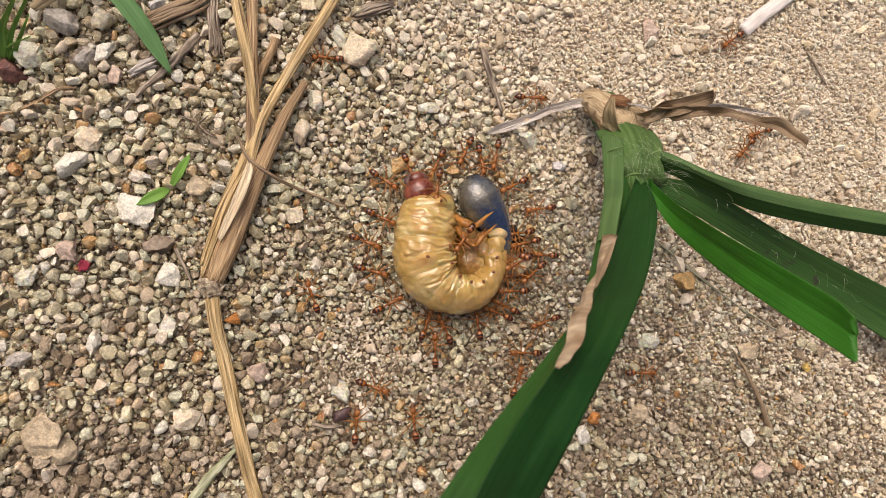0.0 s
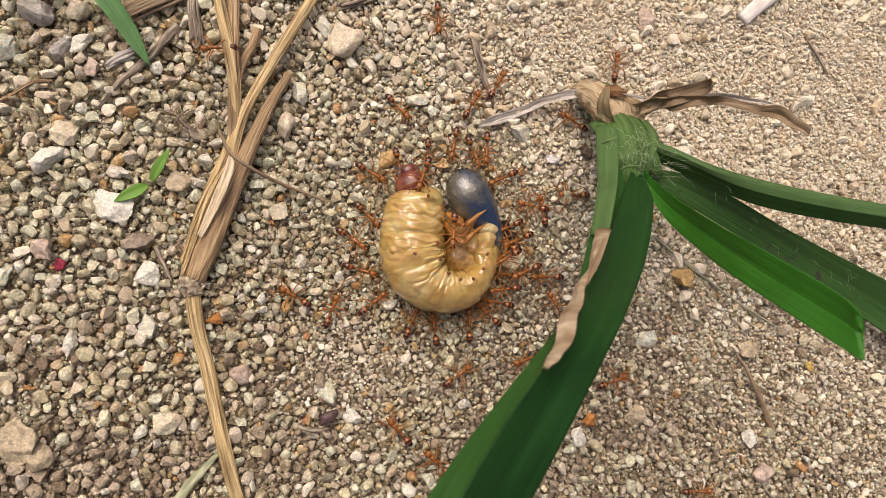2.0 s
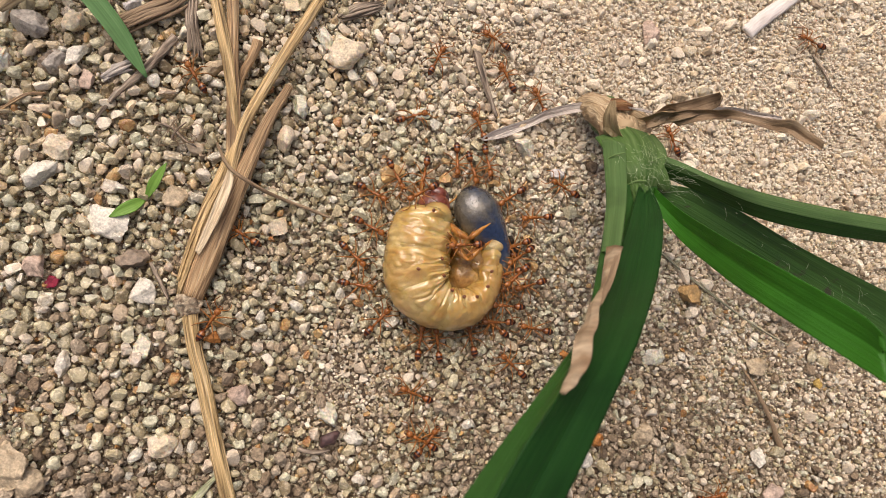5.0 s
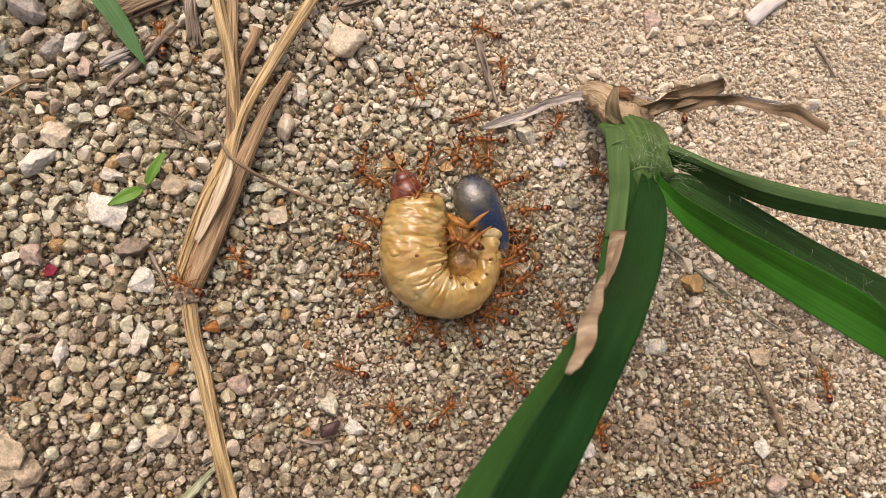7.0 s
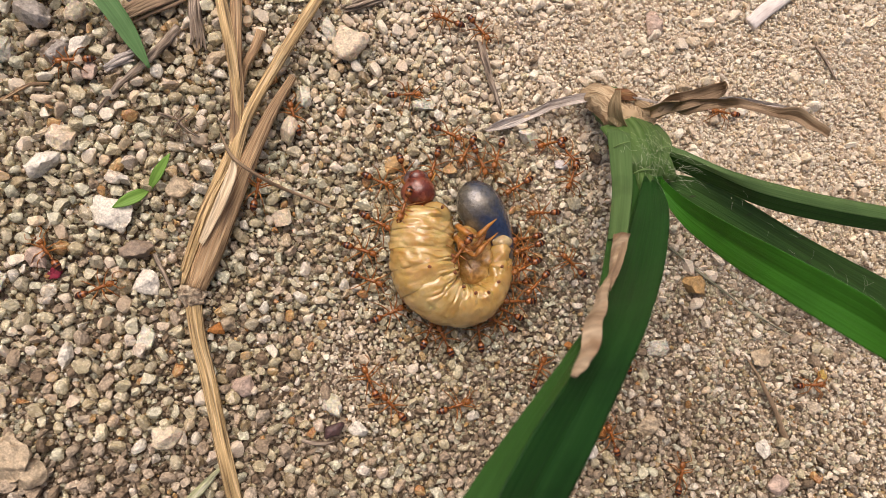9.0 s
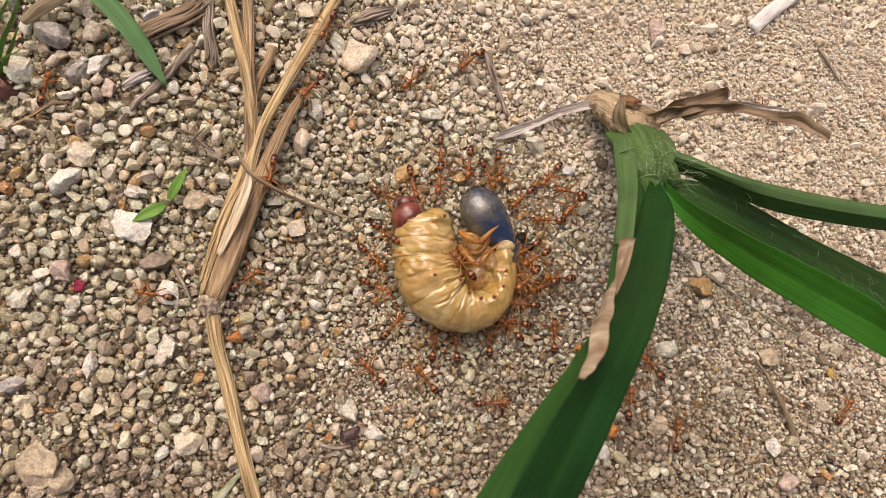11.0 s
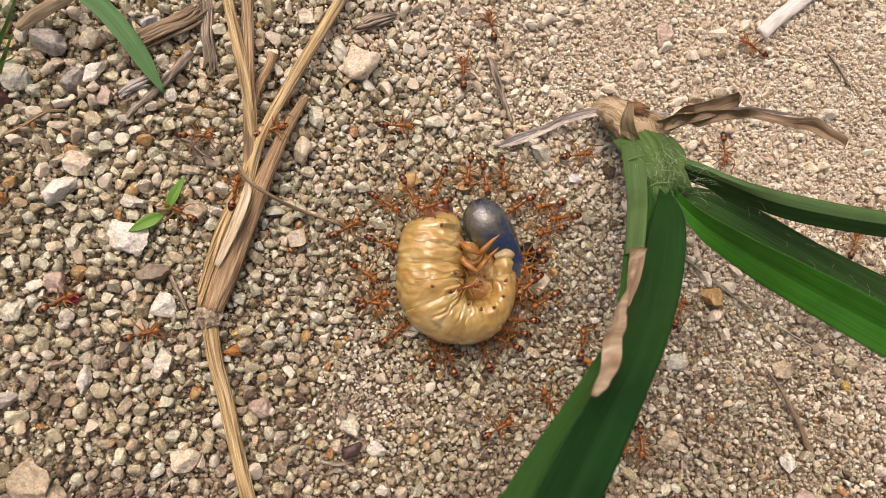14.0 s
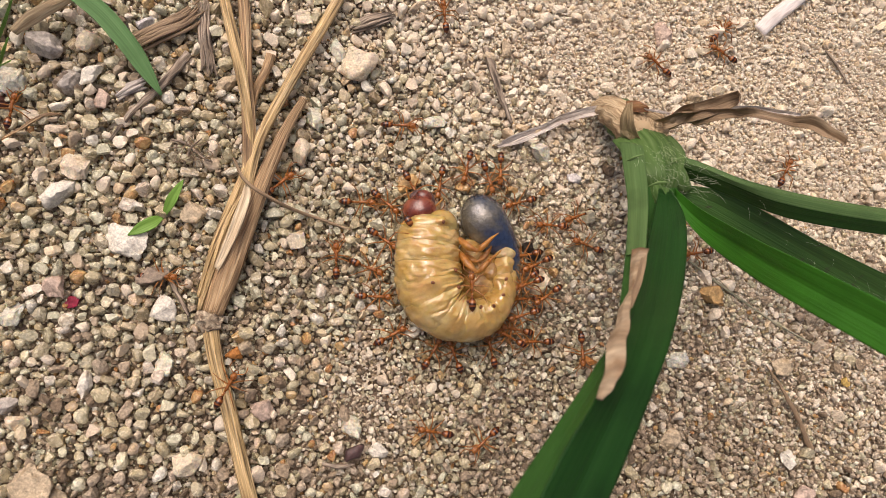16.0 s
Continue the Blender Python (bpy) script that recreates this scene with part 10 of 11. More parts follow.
    walk(ants[42], [
        (0, pose(0.03148, 0.01671, 0.00040, 0, 0, 189)), (0.5, pose(0.03162, 0.01659, 0.00040, 0, 0, 187)), (1, pose(0.03135, 0.01657, 0.00040, 0, 0, 178)),
        (1.5, pose(0.03140, 0.01640, 0.00040, 0, 0, 169)), (2, pose(0.03141, 0.01635, 0.00040, 0, 0, 168)), (2.5, pose(0.03118, 0.01655, 0.00040, 0, 0, 175)),
        (3, pose(0.03106, 0.01687, 0.00040, 0, 0, 183)), (3.5, pose(0.03130, 0.01704, 0.00040, 0, 0, 185)), (4, pose(0.03181, 0.01700, 0.00040, 0, 0, 182)),
        (4.5, pose(0.03160, 0.01686, 0.00040, 0, 0, 180)), (5, pose(0.03138, 0.01688, 0.00040, 0, 0, 185)), (5.5, pose(0.03136, 0.01685, 0.00040, 0, 0, 194)),
        (6, pose(0.03120, 0.01657, 0.00040, 0, 0, 199)), (6.5, pose(0.03067, 0.01621, 0.00040, 0, 0, 195)), (7, pose(0.03074, 0.01649, 0.00040, 0, 0, 186)),
        (7.5, pose(0.03094, 0.01703, 0.00040, 0, 0, 179)), (8, pose(0.03213, 0.01666, 0.00040, 0, 0, 180)), (8.5, pose(0.03190, 0.01647, 0.00040, 0, 0, 183)),
        (9, pose(0.03173, 0.01629, 0.00040, 0, 0, 183)), (9.5, pose(0.03186, 0.01632, 0.00040, 0, 0, 177)), (10, pose(0.03195, 0.01638, 0.00040, 0, 0, 169)),
        (10.5, pose(0.03165, 0.01618, 0.00040, 0, 0, 169)), (11, pose(0.03127, 0.01605, 0.00040, 0, 0, 177)), (11.5, pose(0.03085, 0.01637, 0.00040, 0, 0, 187)),
        (12, pose(0.03116, 0.01665, 0.00040, 0, 0, 191)), (12.5, pose(0.03162, 0.01628, 0.00040, 0, 0, 188)), (13, pose(0.03152, 0.01612, 0.00040, 0, 0, 184)),
        (13.5, pose(0.03129, 0.01575, 0.00040, 0, 0, 186)), (14, pose(0.03073, 0.01588, 0.00040, 0, 0, 193)), (14.5, pose(0.03022, 0.01621, 0.00040, 0, 0, 198)),
        (15, pose(0.03013, 0.01636, 0.00040, 0, 0, 193)), (15.5, pose(0.03055, 0.01652, 0.00040, 0, 0, 183)), (16, pose(0.03081, 0.01653, 0.00040, 0, 0, 175)),
    ])
    walk(ants[43], [
        (0, pose(0.00638, 0.01165, 0.00040, 0, 0, -22)), (0.5, pose(0.00637, 0.01168, 0.00040, 0, 0, -15)), (1, pose(0.00655, 0.01172, 0.00040, 0, 0, -16)),
        (1.5, pose(0.00648, 0.01176, 0.00040, 0, 0, -24)), (2, pose(0.00629, 0.01163, 0.00040, 0, 0, -34)), (2.5, pose(0.00631, 0.01136, 0.00040, 0, 0, -37)),
        (3, pose(0.00639, 0.01129, 0.00040, 0, 0, -34)), (3.5, pose(0.00621, 0.01153, 0.00040, 0, 0, -31)), (4, pose(0.00625, 0.01179, 0.00040, 0, 0, -33)),
        (4.5, pose(0.00619, 0.01173, 0.00040, 0, 0, -40)), (5, pose(0.00633, 0.01163, 0.00040, 0, 0, -44)), (5.5, pose(0.00622, 0.01172, 0.00040, 0, 0, -39)),
        (6, pose(0.00589, 0.01187, 0.00040, 0, 0, -28)), (6.5, pose(0.00571, 0.01178, 0.00040, 0, 0, -20)), (7, pose(0.00619, 0.01183, 0.00040, 0, 0, -21)),
        (7.5, pose(0.00615, 0.01195, 0.00040, 0, 0, -26)), (8, pose(0.00684, 0.01142, 0.00040, 0, 0, -28)), (8.5, pose(0.00662, 0.01134, 0.00040, 0, 0, -24)),
        (9, pose(0.00668, 0.01111, 0.00040, 0, 0, -18)), (9.5, pose(0.00660, 0.01083, 0.00040, 0, 0, -19)), (10, pose(0.00639, 0.01077, 0.00040, 0, 0, -27)),
        (10.5, pose(0.00639, 0.01091, 0.00040, 0, 0, -38)), (11, pose(0.00655, 0.01128, 0.00040, 0, 0, -42)), (11.5, pose(0.00613, 0.01173, 0.00040, 0, 0, -38)),
        (12, pose(0.00608, 0.01181, 0.00040, 0, 0, -33)), (12.5, pose(0.00657, 0.01137, 0.00040, 0, 0, -32)), (13, pose(0.00670, 0.01138, 0.00040, 0, 0, -37)),
        (13.5, pose(0.00621, 0.01102, 0.00040, 0, 0, -40)), (14, pose(0.00514, 0.01075, 0.00040, 0, 0, -35)), (14.5, pose(0.00471, 0.01063, 0.00040, 0, 0, -25)),
        (15, pose(0.00511, 0.01077, 0.00040, 0, 0, -17)), (15.5, pose(0.00563, 0.01126, 0.00040, 0, 0, -17)), (16, pose(0.00565, 0.01147, 0.00040, 0, 0, -24)),
    ])
    walk(ants[44], [
        (0, pose(0.02583, 0.00280, 0.00050, 0, 0, 154)), (0.5, pose(0.02562, 0.00242, 0.00050, 0, 0, 155)), (1, pose(0.02542, 0.00240, 0.00050, 0, 0, 162)),
        (1.5, pose(0.02549, 0.00267, 0.00050, 0, 0, 169)), (2, pose(0.02590, 0.00299, 0.00050, 0, 0, 169)), (2.5, pose(0.02619, 0.00304, 0.00050, 0, 0, 165)),
        (3, pose(0.02605, 0.00293, 0.00050, 0, 0, 165)), (3.5, pose(0.02582, 0.00299, 0.00050, 0, 0, 172)), (4, pose(0.02606, 0.00317, 0.00050, 0, 0, 181)),
        (4.5, pose(0.02581, 0.00305, 0.00050, 0, 0, 184)), (5, pose(0.02535, 0.00270, 0.00050, 0, 0, 179)), (5.5, pose(0.02504, 0.00239, 0.00050, 0, 0, 169)),
        (6, pose(0.02512, 0.00237, 0.00050, 0, 0, 165)), (6.5, pose(0.02521, 0.00251, 0.00050, 0, 0, 167)), (7, pose(0.02558, 0.00291, 0.00050, 0, 0, 170)),
        (7.5, pose(0.02567, 0.00320, 0.00050, 0, 0, 168)), (8, pose(0.02681, 0.00274, 0.00050, 0, 0, 160)), (8.5, pose(0.02663, 0.00283, 0.00050, 0, 0, 153)),
        (9, pose(0.02614, 0.00283, 0.00050, 0, 0, 155)), (9.5, pose(0.02568, 0.00252, 0.00050, 0, 0, 164)), (10, pose(0.02561, 0.00208, 0.00050, 0, 0, 173)),
        (10.5, pose(0.02568, 0.00181, 0.00050, 0, 0, 174)), (11, pose(0.02559, 0.00202, 0.00050, 0, 0, 170)), (11.5, pose(0.02523, 0.00253, 0.00050, 0, 0, 169)),
        (12, pose(0.02577, 0.00261, 0.00050, 0, 0, 173)), (12.5, pose(0.02662, 0.00212, 0.00050, 0, 0, 181)), (13, pose(0.02647, 0.00229, 0.00050, 0, 0, 183)),
        (13.5, pose(0.02567, 0.00237, 0.00050, 0, 0, 177)), (14, pose(0.02469, 0.00246, 0.00050, 0, 0, 166)), (14.5, pose(0.02421, 0.00234, 0.00050, 0, 0, 160)),
        (15, pose(0.02413, 0.00224, 0.00050, 0, 0, 162)), (15.5, pose(0.02443, 0.00256, 0.00050, 0, 0, 166)), (16, pose(0.02489, 0.00271, 0.00050, 0, 0, 166)),
    ])
    walk(ants[45], [
        (0, pose(0.02060, 0.02487, 0.00040, 0, 0, 244)), (0.5, pose(0.02018, 0.02441, 0.00040, 0, 0, 240)), (1, pose(0.02025, 0.02455, 0.00040, 0, 0, 244)),
        (1.5, pose(0.02030, 0.02484, 0.00040, 0, 0, 253)), (2, pose(0.02034, 0.02499, 0.00040, 0, 0, 258)), (2.5, pose(0.02063, 0.02495, 0.00040, 0, 0, 256)),
        (3, pose(0.02100, 0.02498, 0.00040, 0, 0, 253)), (3.5, pose(0.02097, 0.02520, 0.00040, 0, 0, 255)), (4, pose(0.02089, 0.02533, 0.00040, 0, 0, 263)),
        (4.5, pose(0.02051, 0.02504, 0.00040, 0, 0, 271)), (5, pose(0.02034, 0.02466, 0.00040, 0, 0, 270)), (5.5, pose(0.02003, 0.02452, 0.00040, 0, 0, 262)),
        (6, pose(0.01963, 0.02458, 0.00040, 0, 0, 253)), (6.5, pose(0.01954, 0.02458, 0.00040, 0, 0, 251)), (7, pose(0.02031, 0.02483, 0.00040, 0, 0, 254)),
        (7.5, pose(0.02064, 0.02519, 0.00040, 0, 0, 256)), (8, pose(0.02155, 0.02490, 0.00040, 0, 0, 252)), (8.5, pose(0.02131, 0.02500, 0.00040, 0, 0, 244)),
        (9, pose(0.02120, 0.02484, 0.00040, 0, 0, 240)), (9.5, pose(0.02087, 0.02446, 0.00040, 0, 0, 246)), (10, pose(0.02035, 0.02415, 0.00040, 0, 0, 256)),
        (10.5, pose(0.02010, 0.02403, 0.00040, 0, 0, 263)), (11, pose(0.02026, 0.02417, 0.00040, 0, 0, 262)), (11.5, pose(0.02009, 0.02449, 0.00040, 0, 0, 258)),
        (12, pose(0.02035, 0.02456, 0.00040, 0, 0, 257)), (12.5, pose(0.02110, 0.02423, 0.00040, 0, 0, 263)), (13, pose(0.02139, 0.02448, 0.00040, 0, 0, 269)),
        (13.5, pose(0.02091, 0.02442, 0.00040, 0, 0, 268)), (14, pose(0.01962, 0.02438, 0.00040, 0, 0, 259)), (14.5, pose(0.01882, 0.02434, 0.00040, 0, 0, 249)),
        (15, pose(0.01893, 0.02442, 0.00040, 0, 0, 245)), (15.5, pose(0.01936, 0.02475, 0.00040, 0, 0, 249)), (16, pose(0.01947, 0.02473, 0.00040, 0, 0, 254)),
    ])
    walk(ants[46], [
        (0, pose(0.02688, 0.01172, 0.00060, 0, 0, 148)), (0.5, pose(0.02661, 0.01167, 0.00060, 0, 0, 140)), (1, pose(0.02625, 0.01139, 0.00060, 0, 0, 140)),
        (1.5, pose(0.02640, 0.01127, 0.00060, 0, 0, 145)), (2, pose(0.02682, 0.01150, 0.00060, 0, 0, 148)), (2.5, pose(0.02701, 0.01178, 0.00060, 0, 0, 145)),
        (3, pose(0.02700, 0.01185, 0.00060, 0, 0, 140)), (3.5, pose(0.02711, 0.01183, 0.00060, 0, 0, 140)), (4, pose(0.02746, 0.01196, 0.00060, 0, 0, 149)),
        (4.5, pose(0.02702, 0.01208, 0.00060, 0, 0, 159)), (5, pose(0.02643, 0.01205, 0.00060, 0, 0, 164)), (5.5, pose(0.02614, 0.01173, 0.00060, 0, 0, 160)),
        (6, pose(0.02612, 0.01138, 0.00060, 0, 0, 154)), (6.5, pose(0.02595, 0.01127, 0.00060, 0, 0, 152)), (7, pose(0.02630, 0.01173, 0.00060, 0, 0, 157)),
        (7.5, pose(0.02668, 0.01211, 0.00060, 0, 0, 160)), (8, pose(0.02804, 0.01147, 0.00060, 0, 0, 155)), (8.5, pose(0.02783, 0.01134, 0.00060, 0, 0, 145)),
        (9, pose(0.02732, 0.01145, 0.00060, 0, 0, 137)), (9.5, pose(0.02699, 0.01154, 0.00060, 0, 0, 137)), (10, pose(0.02687, 0.01134, 0.00060, 0, 0, 144)),
        (10.5, pose(0.02661, 0.01096, 0.00060, 0, 0, 149)), (11, pose(0.02632, 0.01101, 0.00060, 0, 0, 149)), (11.5, pose(0.02608, 0.01159, 0.00060, 0, 0, 145)),
        (12, pose(0.02676, 0.01180, 0.00060, 0, 0, 145)), (12.5, pose(0.02759, 0.01115, 0.00060, 0, 0, 152)), (13, pose(0.02750, 0.01093, 0.00060, 0, 0, 162)),
        (13.5, pose(0.02698, 0.01083, 0.00060, 0, 0, 166)), (14, pose(0.02612, 0.01113, 0.00060, 0, 0, 161)), (14.5, pose(0.02541, 0.01127, 0.00060, 0, 0, 153)),
        (15, pose(0.02508, 0.01117, 0.00060, 0, 0, 149)), (15.5, pose(0.02537, 0.01140, 0.00060, 0, 0, 151)), (16, pose(0.02584, 0.01169, 0.00060, 0, 0, 154)),
    ])
    walk(ants[47], [
        (0, pose(0.01907, 0.01159, 0.00590, 0, 0, -125)), (0.5, pose(0.01915, 0.01185, 0.00590, 0, 0, -120)), (1, pose(0.01868, 0.01160, 0.00590, 0, 0, -105)),
        (1.5, pose(0.01864, 0.01140, 0.00590, 0, 0, -95)), (2, pose(0.01902, 0.01215, 0.00590, 0, 0, -95)), (2.5, pose(0.01957, 0.01218, 0.00590, 0, 0, -100)),
        (3, pose(0.01945, 0.01219, 0.00590, 0, 0, -120)), (3.5, pose(0.02001, 0.01241, 0.00590, 0, 0, -135)), (4, pose(0.02021, 0.01236, 0.00590, 0, 0, -161)),
        (6.5, pose(0.01975, 0.01170, 0.00590, 0, 0, -186)), (7, pose(0.01977, 0.01106, 0.00590, 0, 0, -196)), (7.5, pose(0.01972, 0.01171, 0.00590, 0, 0, -201)),
        (8, pose(0.01951, 0.01164, 0.00590, 0, 0, -196)), (9.25, pose(0.01849, 0.00995, 0.00625, 0, 0, -121)), (9.875, pose(0.01798, 0.00911, 0.00643, 0, 0, -171)),
        (10.5, pose(0.01748, 0.00826, 0.00660, 0, 0, -221)), (11, pose(0.01755, 0.00919, 0.00660, 0, 0, -231)), (11.5, pose(0.01704, 0.00952, 0.00660, 0, 0, -222)),
        (12, pose(0.01637, 0.01043, 0.00660, 0, 0, -251)), (12.5, pose(0.01785, 0.01039, 0.00660, 0, 0, -276)), (13, pose(0.01848, 0.00960, 0.00660, 0, 0, -301)),
        (13.5, pose(0.01761, 0.00859, 0.00660, 0, 0, -332)), (14, pose(0.01689, 0.00776, 0.00660, 0, 0, -347)), (14.5, pose(0.01662, 0.00797, 0.00660, 0, 0, -352)),
        (15, pose(0.01709, 0.00795, 0.00660, 0, 0, -352)), (15.5, pose(0.01739, 0.00732, 0.00660, 0, 0, -337)), (16, pose(0.01784, 0.00749, 0.00660, 0, 0, -271)),
    ])
    walk(ants[48], [
        (0, pose(0.01567, 0.01877, 0.00530, 0, 0, -99)), (1, pose(0.01527, 0.01852, 0.00530, 0, 0, -100)), (1.5, pose(0.01545, 0.01881, 0.00530, 0, 0, -90)),
        (2, pose(0.01533, 0.01949, 0.00530, 0, 0, -110)), (3, pose(0.01504, 0.01876, 0.00530, 0, 0, -150)), (3.5, pose(0.01643, 0.01876, 0.00530, 0, 0, -181)),
        (4, pose(0.01608, 0.01909, 0.00530, 0, 0, -161)), (6.5, pose(0.01344, 0.01870, 0.00530, 0, 0, -140)), (7, pose(0.01414, 0.01750, 0.00530, 0, 0, -120)),
        (7.5, pose(0.01446, 0.01746, 0.00530, 0, 0, -110)), (8, pose(0.01273, 0.01790, 0.00530, 0, 0, -80)), (9.25, pose(0.01184, 0.01577, 0.00530, 0, 0, -113)),
        (10.5, pose(0.01096, 0.01363, 0.00530, 0, 0, -61)), (11, pose(0.01034, 0.01161, 0.00530, 0, 0, -42)), (11.5, pose(0.01163, 0.01282, 0.00530, 0, 0, -22)),
        (11.75, pose(0.01212, 0.01628, 0.00035, 0, 0, -42)), (12, pose(0.01260, 0.01973, 0.00530, 0, 0, -61)), (12.5, pose(0.01117, 0.01785, 0.00530, 0, 0, -81)),
        (13, pose(0.01227, 0.01827, 0.00530, 0, 0, -121)), (13.25, pose(0.01386, 0.01860, 0.00035, 0, 0, -106)), (13.5, pose(0.01546, 0.01893, 0.00530, 0, 0, -91)),
        (14, pose(0.01400, 0.01845, 0.00530, 0, 0, -162)), (14.5, pose(0.01248, 0.01815, 0.00530, 0, 0, -182)), (15, pose(0.01214, 0.01784, 0.00530, 0, 0, -142)),
        (15.25, pose(0.01199, 0.01603, 0.00035, 0, 0, -95)), (15.5, pose(0.01183, 0.01422, 0.00530, 0, 0, -91)), (16, pose(0.01137, 0.01503, 0.00530, 0, 0, -62)),
    ])
    for k, ant in enumerate(ants):
        step(ant, 20 if k < 22 else 7, 7.0 + 0.37 * (k % 7))
    walk(grub, [
        (0, pose(0.01865, 0.01016, 0, 0, 0, 0.0)), (0.5, pose(0.01855, 0.01010, 0, 0, 0, 0.2)), (1, pose(0.01841, 0.01009, 0, 0, 0, 0.2)),
        (1.5, pose(0.01840, 0.01010, 0, 0, 0, 0.3)), (2, pose(0.01849, 0.01016, 0, 0, 0, 0.4)), (2.5, pose(0.01859, 0.01018, 0, 0, 0, 0.2)),
        (3, pose(0.01866, 0.01018, 0, 0, 0, 0.2)), (3.5, pose(0.01868, 0.01023, 0, 0, 0, 0.4)), (4, pose(0.01894, 0.01030, 0, 0, 0, -2.9)),
        (6.5, pose(0.01771, 0.00995, 0, 0, 0, 1.4)), (7, pose(0.01813, 0.01032, 0, 0, 0, -1.5)), (7.5, pose(0.01833, 0.01071, 0, 0, 0, -2.4)),
        (8, pose(0.01951, 0.01012, 0, 0, 0, -2.4)), (10.5, pose(0.01853, 0.00920, 0, 0, 0, 5.9)), (11, pose(0.01841, 0.00938, 0, 0, 0, 2.2)),
        (11.5, pose(0.01800, 0.00996, 0, 0, 0, 0.9)), (12, pose(0.01833, 0.01025, 0, 0, 0, -0.0)), (12.5, pose(0.01907, 0.00978, 0, 0, 0, -0.7)),
        (13, pose(0.01914, 0.00972, 0, 0, 0, -0.7)), (13.5, pose(0.01864, 0.00946, 0, 0, 0, -0.5)), (14, pose(0.01761, 0.00947, 0, 0, 0, 3.3)),
        (14.5, pose(0.01698, 0.00947, 0, 0, 0, 6.0)), (15, pose(0.01700, 0.00943, 0, 0, 0, 5.0)), (15.5, pose(0.01742, 0.00970, 0, 0, 0, 1.3)),
        (16, pose(0.01763, 0.00986, 0, 0, 0, 1.2)),
    ])
    walk(grub_parts["segments"][0], [
        (0, pose(0.00000, 0.00000, 0)), (1.5, pose(-0.00009, 0.00001, 0)), (4, pose(0.00060, 0.00012, 0)), (7, pose(-0.00013, -0.00052, 0)),
        (11, pose(-0.00104, -0.00009, 0)), (12.5, pose(-0.00030, 0.00041, 0)), (13.5, pose(0.00007, 0.00060, 0)), (14.5, pose(0.00095, 0.00028, 0)),
        (16, pose(-0.00010, 0.00040, 0)),
    ])
    walk(grub_parts["segments"][1], [
        (0, pose(0.00000, 0.00000, 0)), (1.5, pose(-0.00008, 0.00001, 0)), (4, pose(0.00051, 0.00011, 0)), (7, pose(-0.00011, -0.00044, 0)),
        (11, pose(-0.00088, -0.00007, 0)), (12.5, pose(-0.00025, 0.00035, 0)), (13.5, pose(0.00006, 0.00051, 0)), (14.5, pose(0.00081, 0.00024, 0)),
        (16, pose(-0.00009, 0.00034, 0)),
    ])
    walk(grub_parts["segments"][2], [
        (0, pose(0.00000, 0.00000, 0)), (1.5, pose(-0.00006, 0.00000, 0)), (4, pose(0.00039, 0.00008, 0)), (7, pose(-0.00009, -0.00034, 0)),
        (11, pose(-0.00068, -0.00006, 0)), (12.5, pose(-0.00019, 0.00026, 0)), (13.5, pose(0.00005, 0.00039, 0)), (14.5, pose(0.00062, 0.00019, 0)),
        (16, pose(-0.00007, 0.00026, 0)),
    ])
    walk(grub_parts["segments"][3], [
        (0, pose(0.00000, 0.00000, 0)), (1.5, pose(-0.00004, 0.00000, 0)), (4, pose(0.00024, 0.00005, 0)), (7, pose(-0.00005, -0.00021, 0)),
        (11, pose(-0.00042, -0.00003, 0)), (12.5, pose(-0.00012, 0.00016, 0)), (13.5, pose(0.00003, 0.00024, 0)), (14.5, pose(0.00038, 0.00011, 0)),
        (16, pose(-0.00004, 0.00016, 0)),
    ])
    walk(grub_parts["segments"][4], [
        (0, pose(0.00000, 0.00000, 0)), (1.5, pose(-0.00002, 0.00000, 0)), (4, pose(0.00012, 0.00002, 0)), (7, pose(-0.00003, -0.00010, 0)),
        (11, pose(-0.00021, -0.00002, 0)), (12.5, pose(-0.00006, 0.00008, 0)), (13.5, pose(0.00001, 0.00012, 0)), (14.5, pose(0.00019, 0.00006, 0)),
        (16, pose(-0.00002, 0.00008, 0)),
    ])
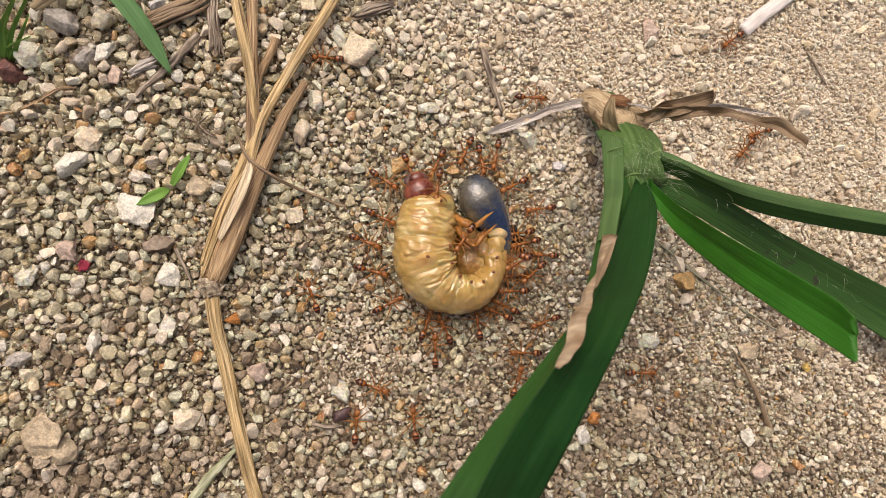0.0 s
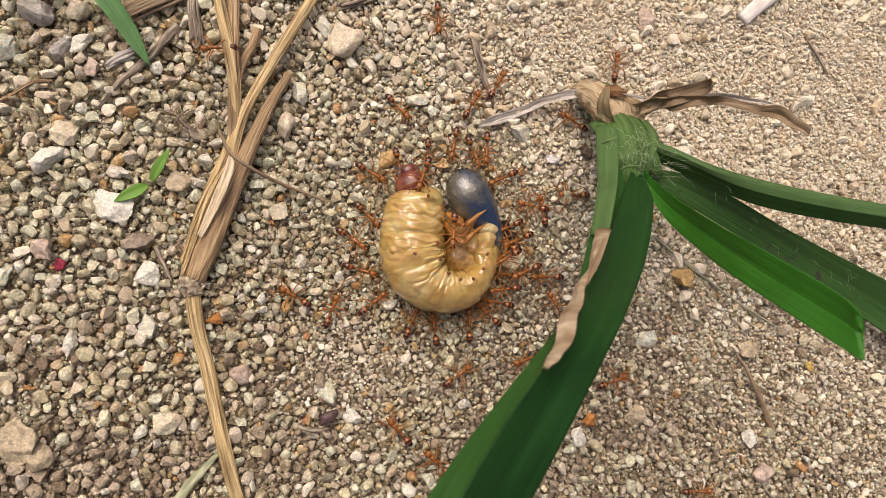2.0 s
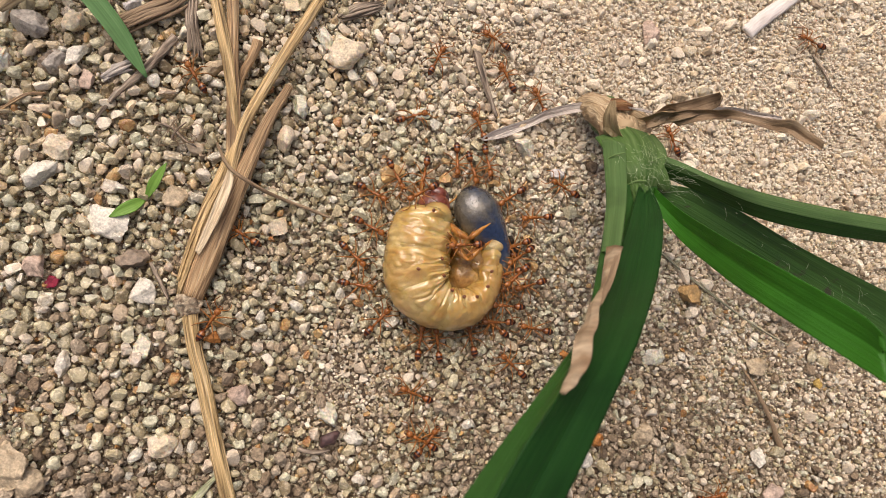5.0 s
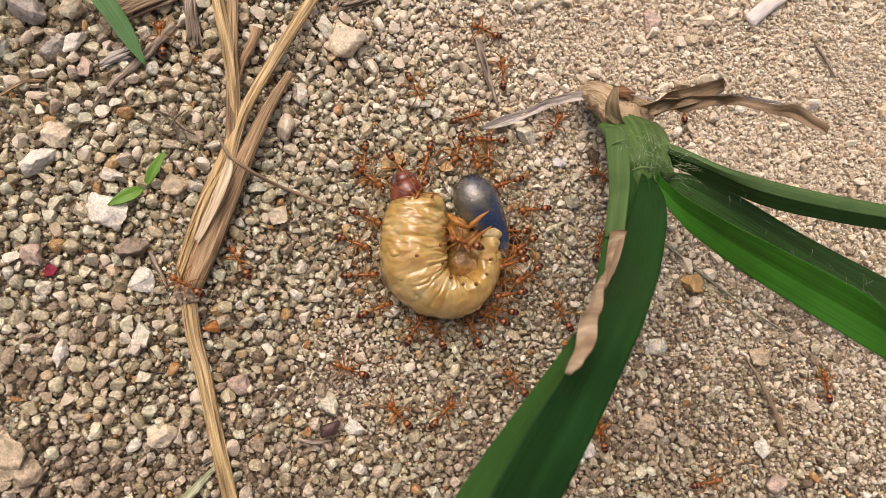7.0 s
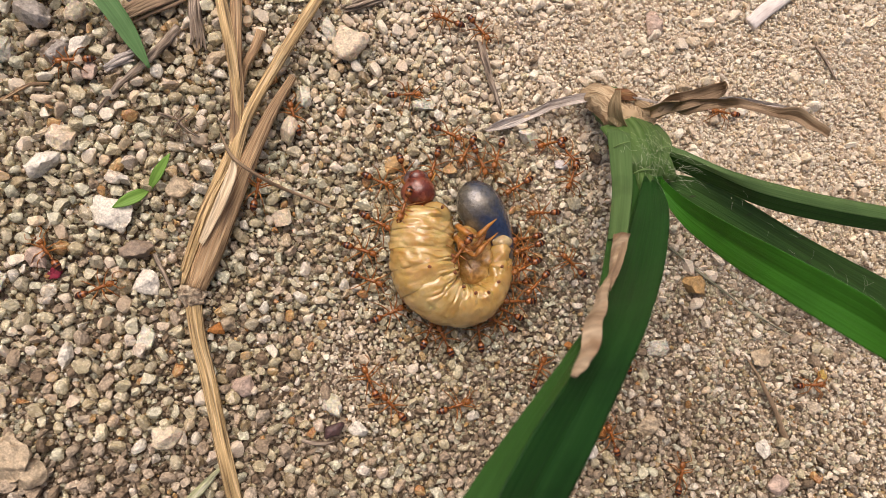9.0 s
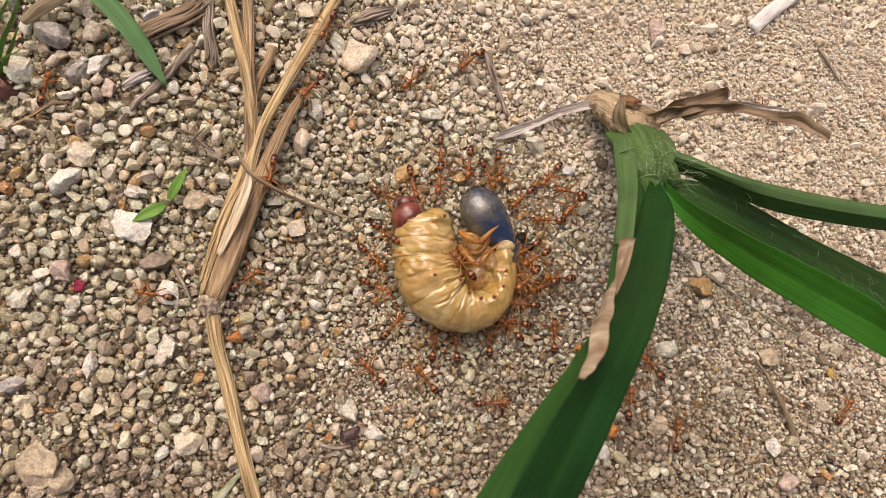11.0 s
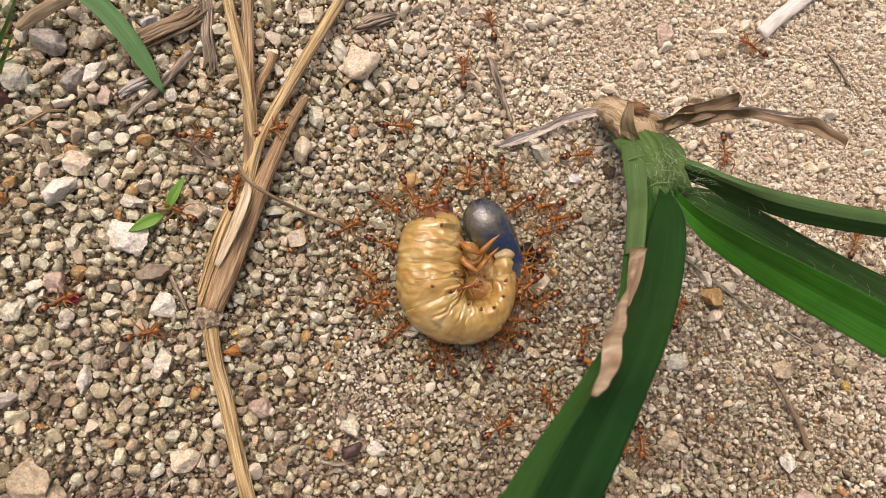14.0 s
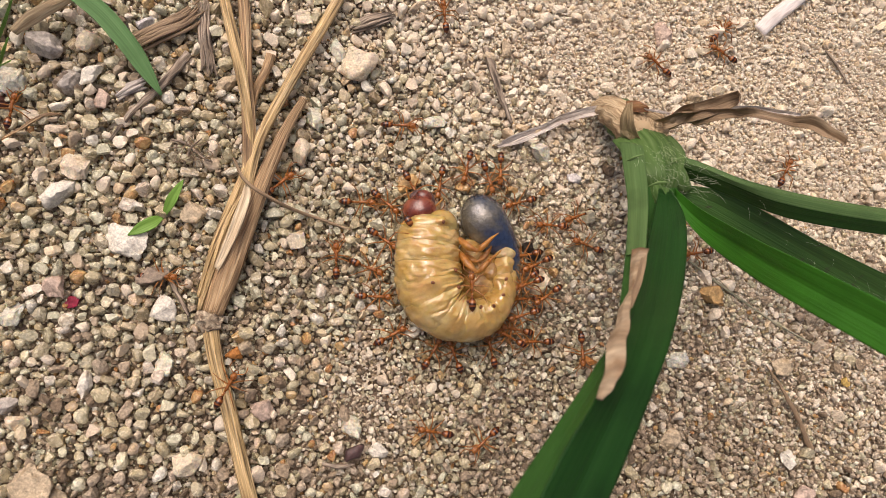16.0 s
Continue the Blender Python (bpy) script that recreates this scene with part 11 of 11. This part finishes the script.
    walk(grub_parts["tail"], [
        (0, pose(0.00000, 0.00000, 0)), (1.5, pose(-0.00004, 0.00004, 0)), (2.5, pose(-0.00008, -0.00003, 0)), (3.5, pose(-0.00001, 0.00000, 0)),
        (4, pose(0.00030, -0.00013, 0)), (7, pose(0.00037, -0.00048, 0)), (8, pose(-0.00040, -0.00035, 0)), (11, pose(-0.00024, -0.00002, 0)),
        (12.5, pose(-0.00049, -0.00088, 0)), (13.5, pose(-0.00005, -0.00114, 0)), (14.5, pose(0.00088, -0.00026, 0)), (16, pose(-0.00001, -0.00033, 0)),
    ])
    walk(grub_parts["head"], [
        (0, pose(-0.00509, 0.00818, 0.00320, 0, 0, 105)), (1.5, pose(-0.00457, 0.00857, 0.00320, 0, 0, 105)), (2.5, pose(-0.00424, 0.00846, 0.00320, 0, 0, 105)),
        (3.5, pose(-0.00444, 0.00854, 0.00300, 0, 0, 100)), (4, pose(-0.00187, 0.00700, 0.00240, 0, 0, 71)), (6.5, pose(-0.00290, 0.00871, 0.00320, 0, 0, 100)),
        (7, pose(-0.00534, 0.00738, 0.00360, 0, 0, 110)), (7.5, pose(-0.00448, 0.00773, 0.00320, 0, 0, 100)), (8, pose(-0.00547, 0.00856, 0.00320, 0, 0, 95)),
        (10.5, pose(-0.00439, 0.00925, 0.00340, 0, 0, 100)), (11, pose(-0.00703, 0.00690, 0.00420, 0, 0, 99)), (11.5, pose(-0.00596, 0.00790, 0.00380, 0, 0, 99)),
        (12, pose(-0.00500, 0.00862, 0.00320, 0, 0, 89)), (12.5, pose(-0.00305, 0.00763, 0.00240, 0, 0, 69)), (13, pose(-0.00313, 0.00707, 0.00240, 0, 0, 69)),
        (13.5, pose(-0.00284, 0.00751, 0.00240, 0, 0, 69)), (14, pose(-0.00207, 0.00757, 0.00240, 0, 0, 79)), (14.5, pose(-0.00214, 0.00926, 0.00300, 0, 0, 84)),
        (15, pose(-0.00380, 0.00885, 0.00340, 0, 0, 79)), (15.5, pose(-0.00549, 0.00778, 0.00380, 0, 0, 104)), (16, pose(-0.00501, 0.00850, 0.00340, 0, 0, 74)),
    ])
    for k, leg in enumerate(grub_parts["legs"]):
        walk(leg, [(t * 0.5, pose(0.0003 * math.sin(1.9 * t + k), 0.0003 * math.sin(1.3 * t + 2 * k), 0.0, 0, 0, 2.5 * math.sin(1.1 * t + k))) for t in range(33)])


motions()
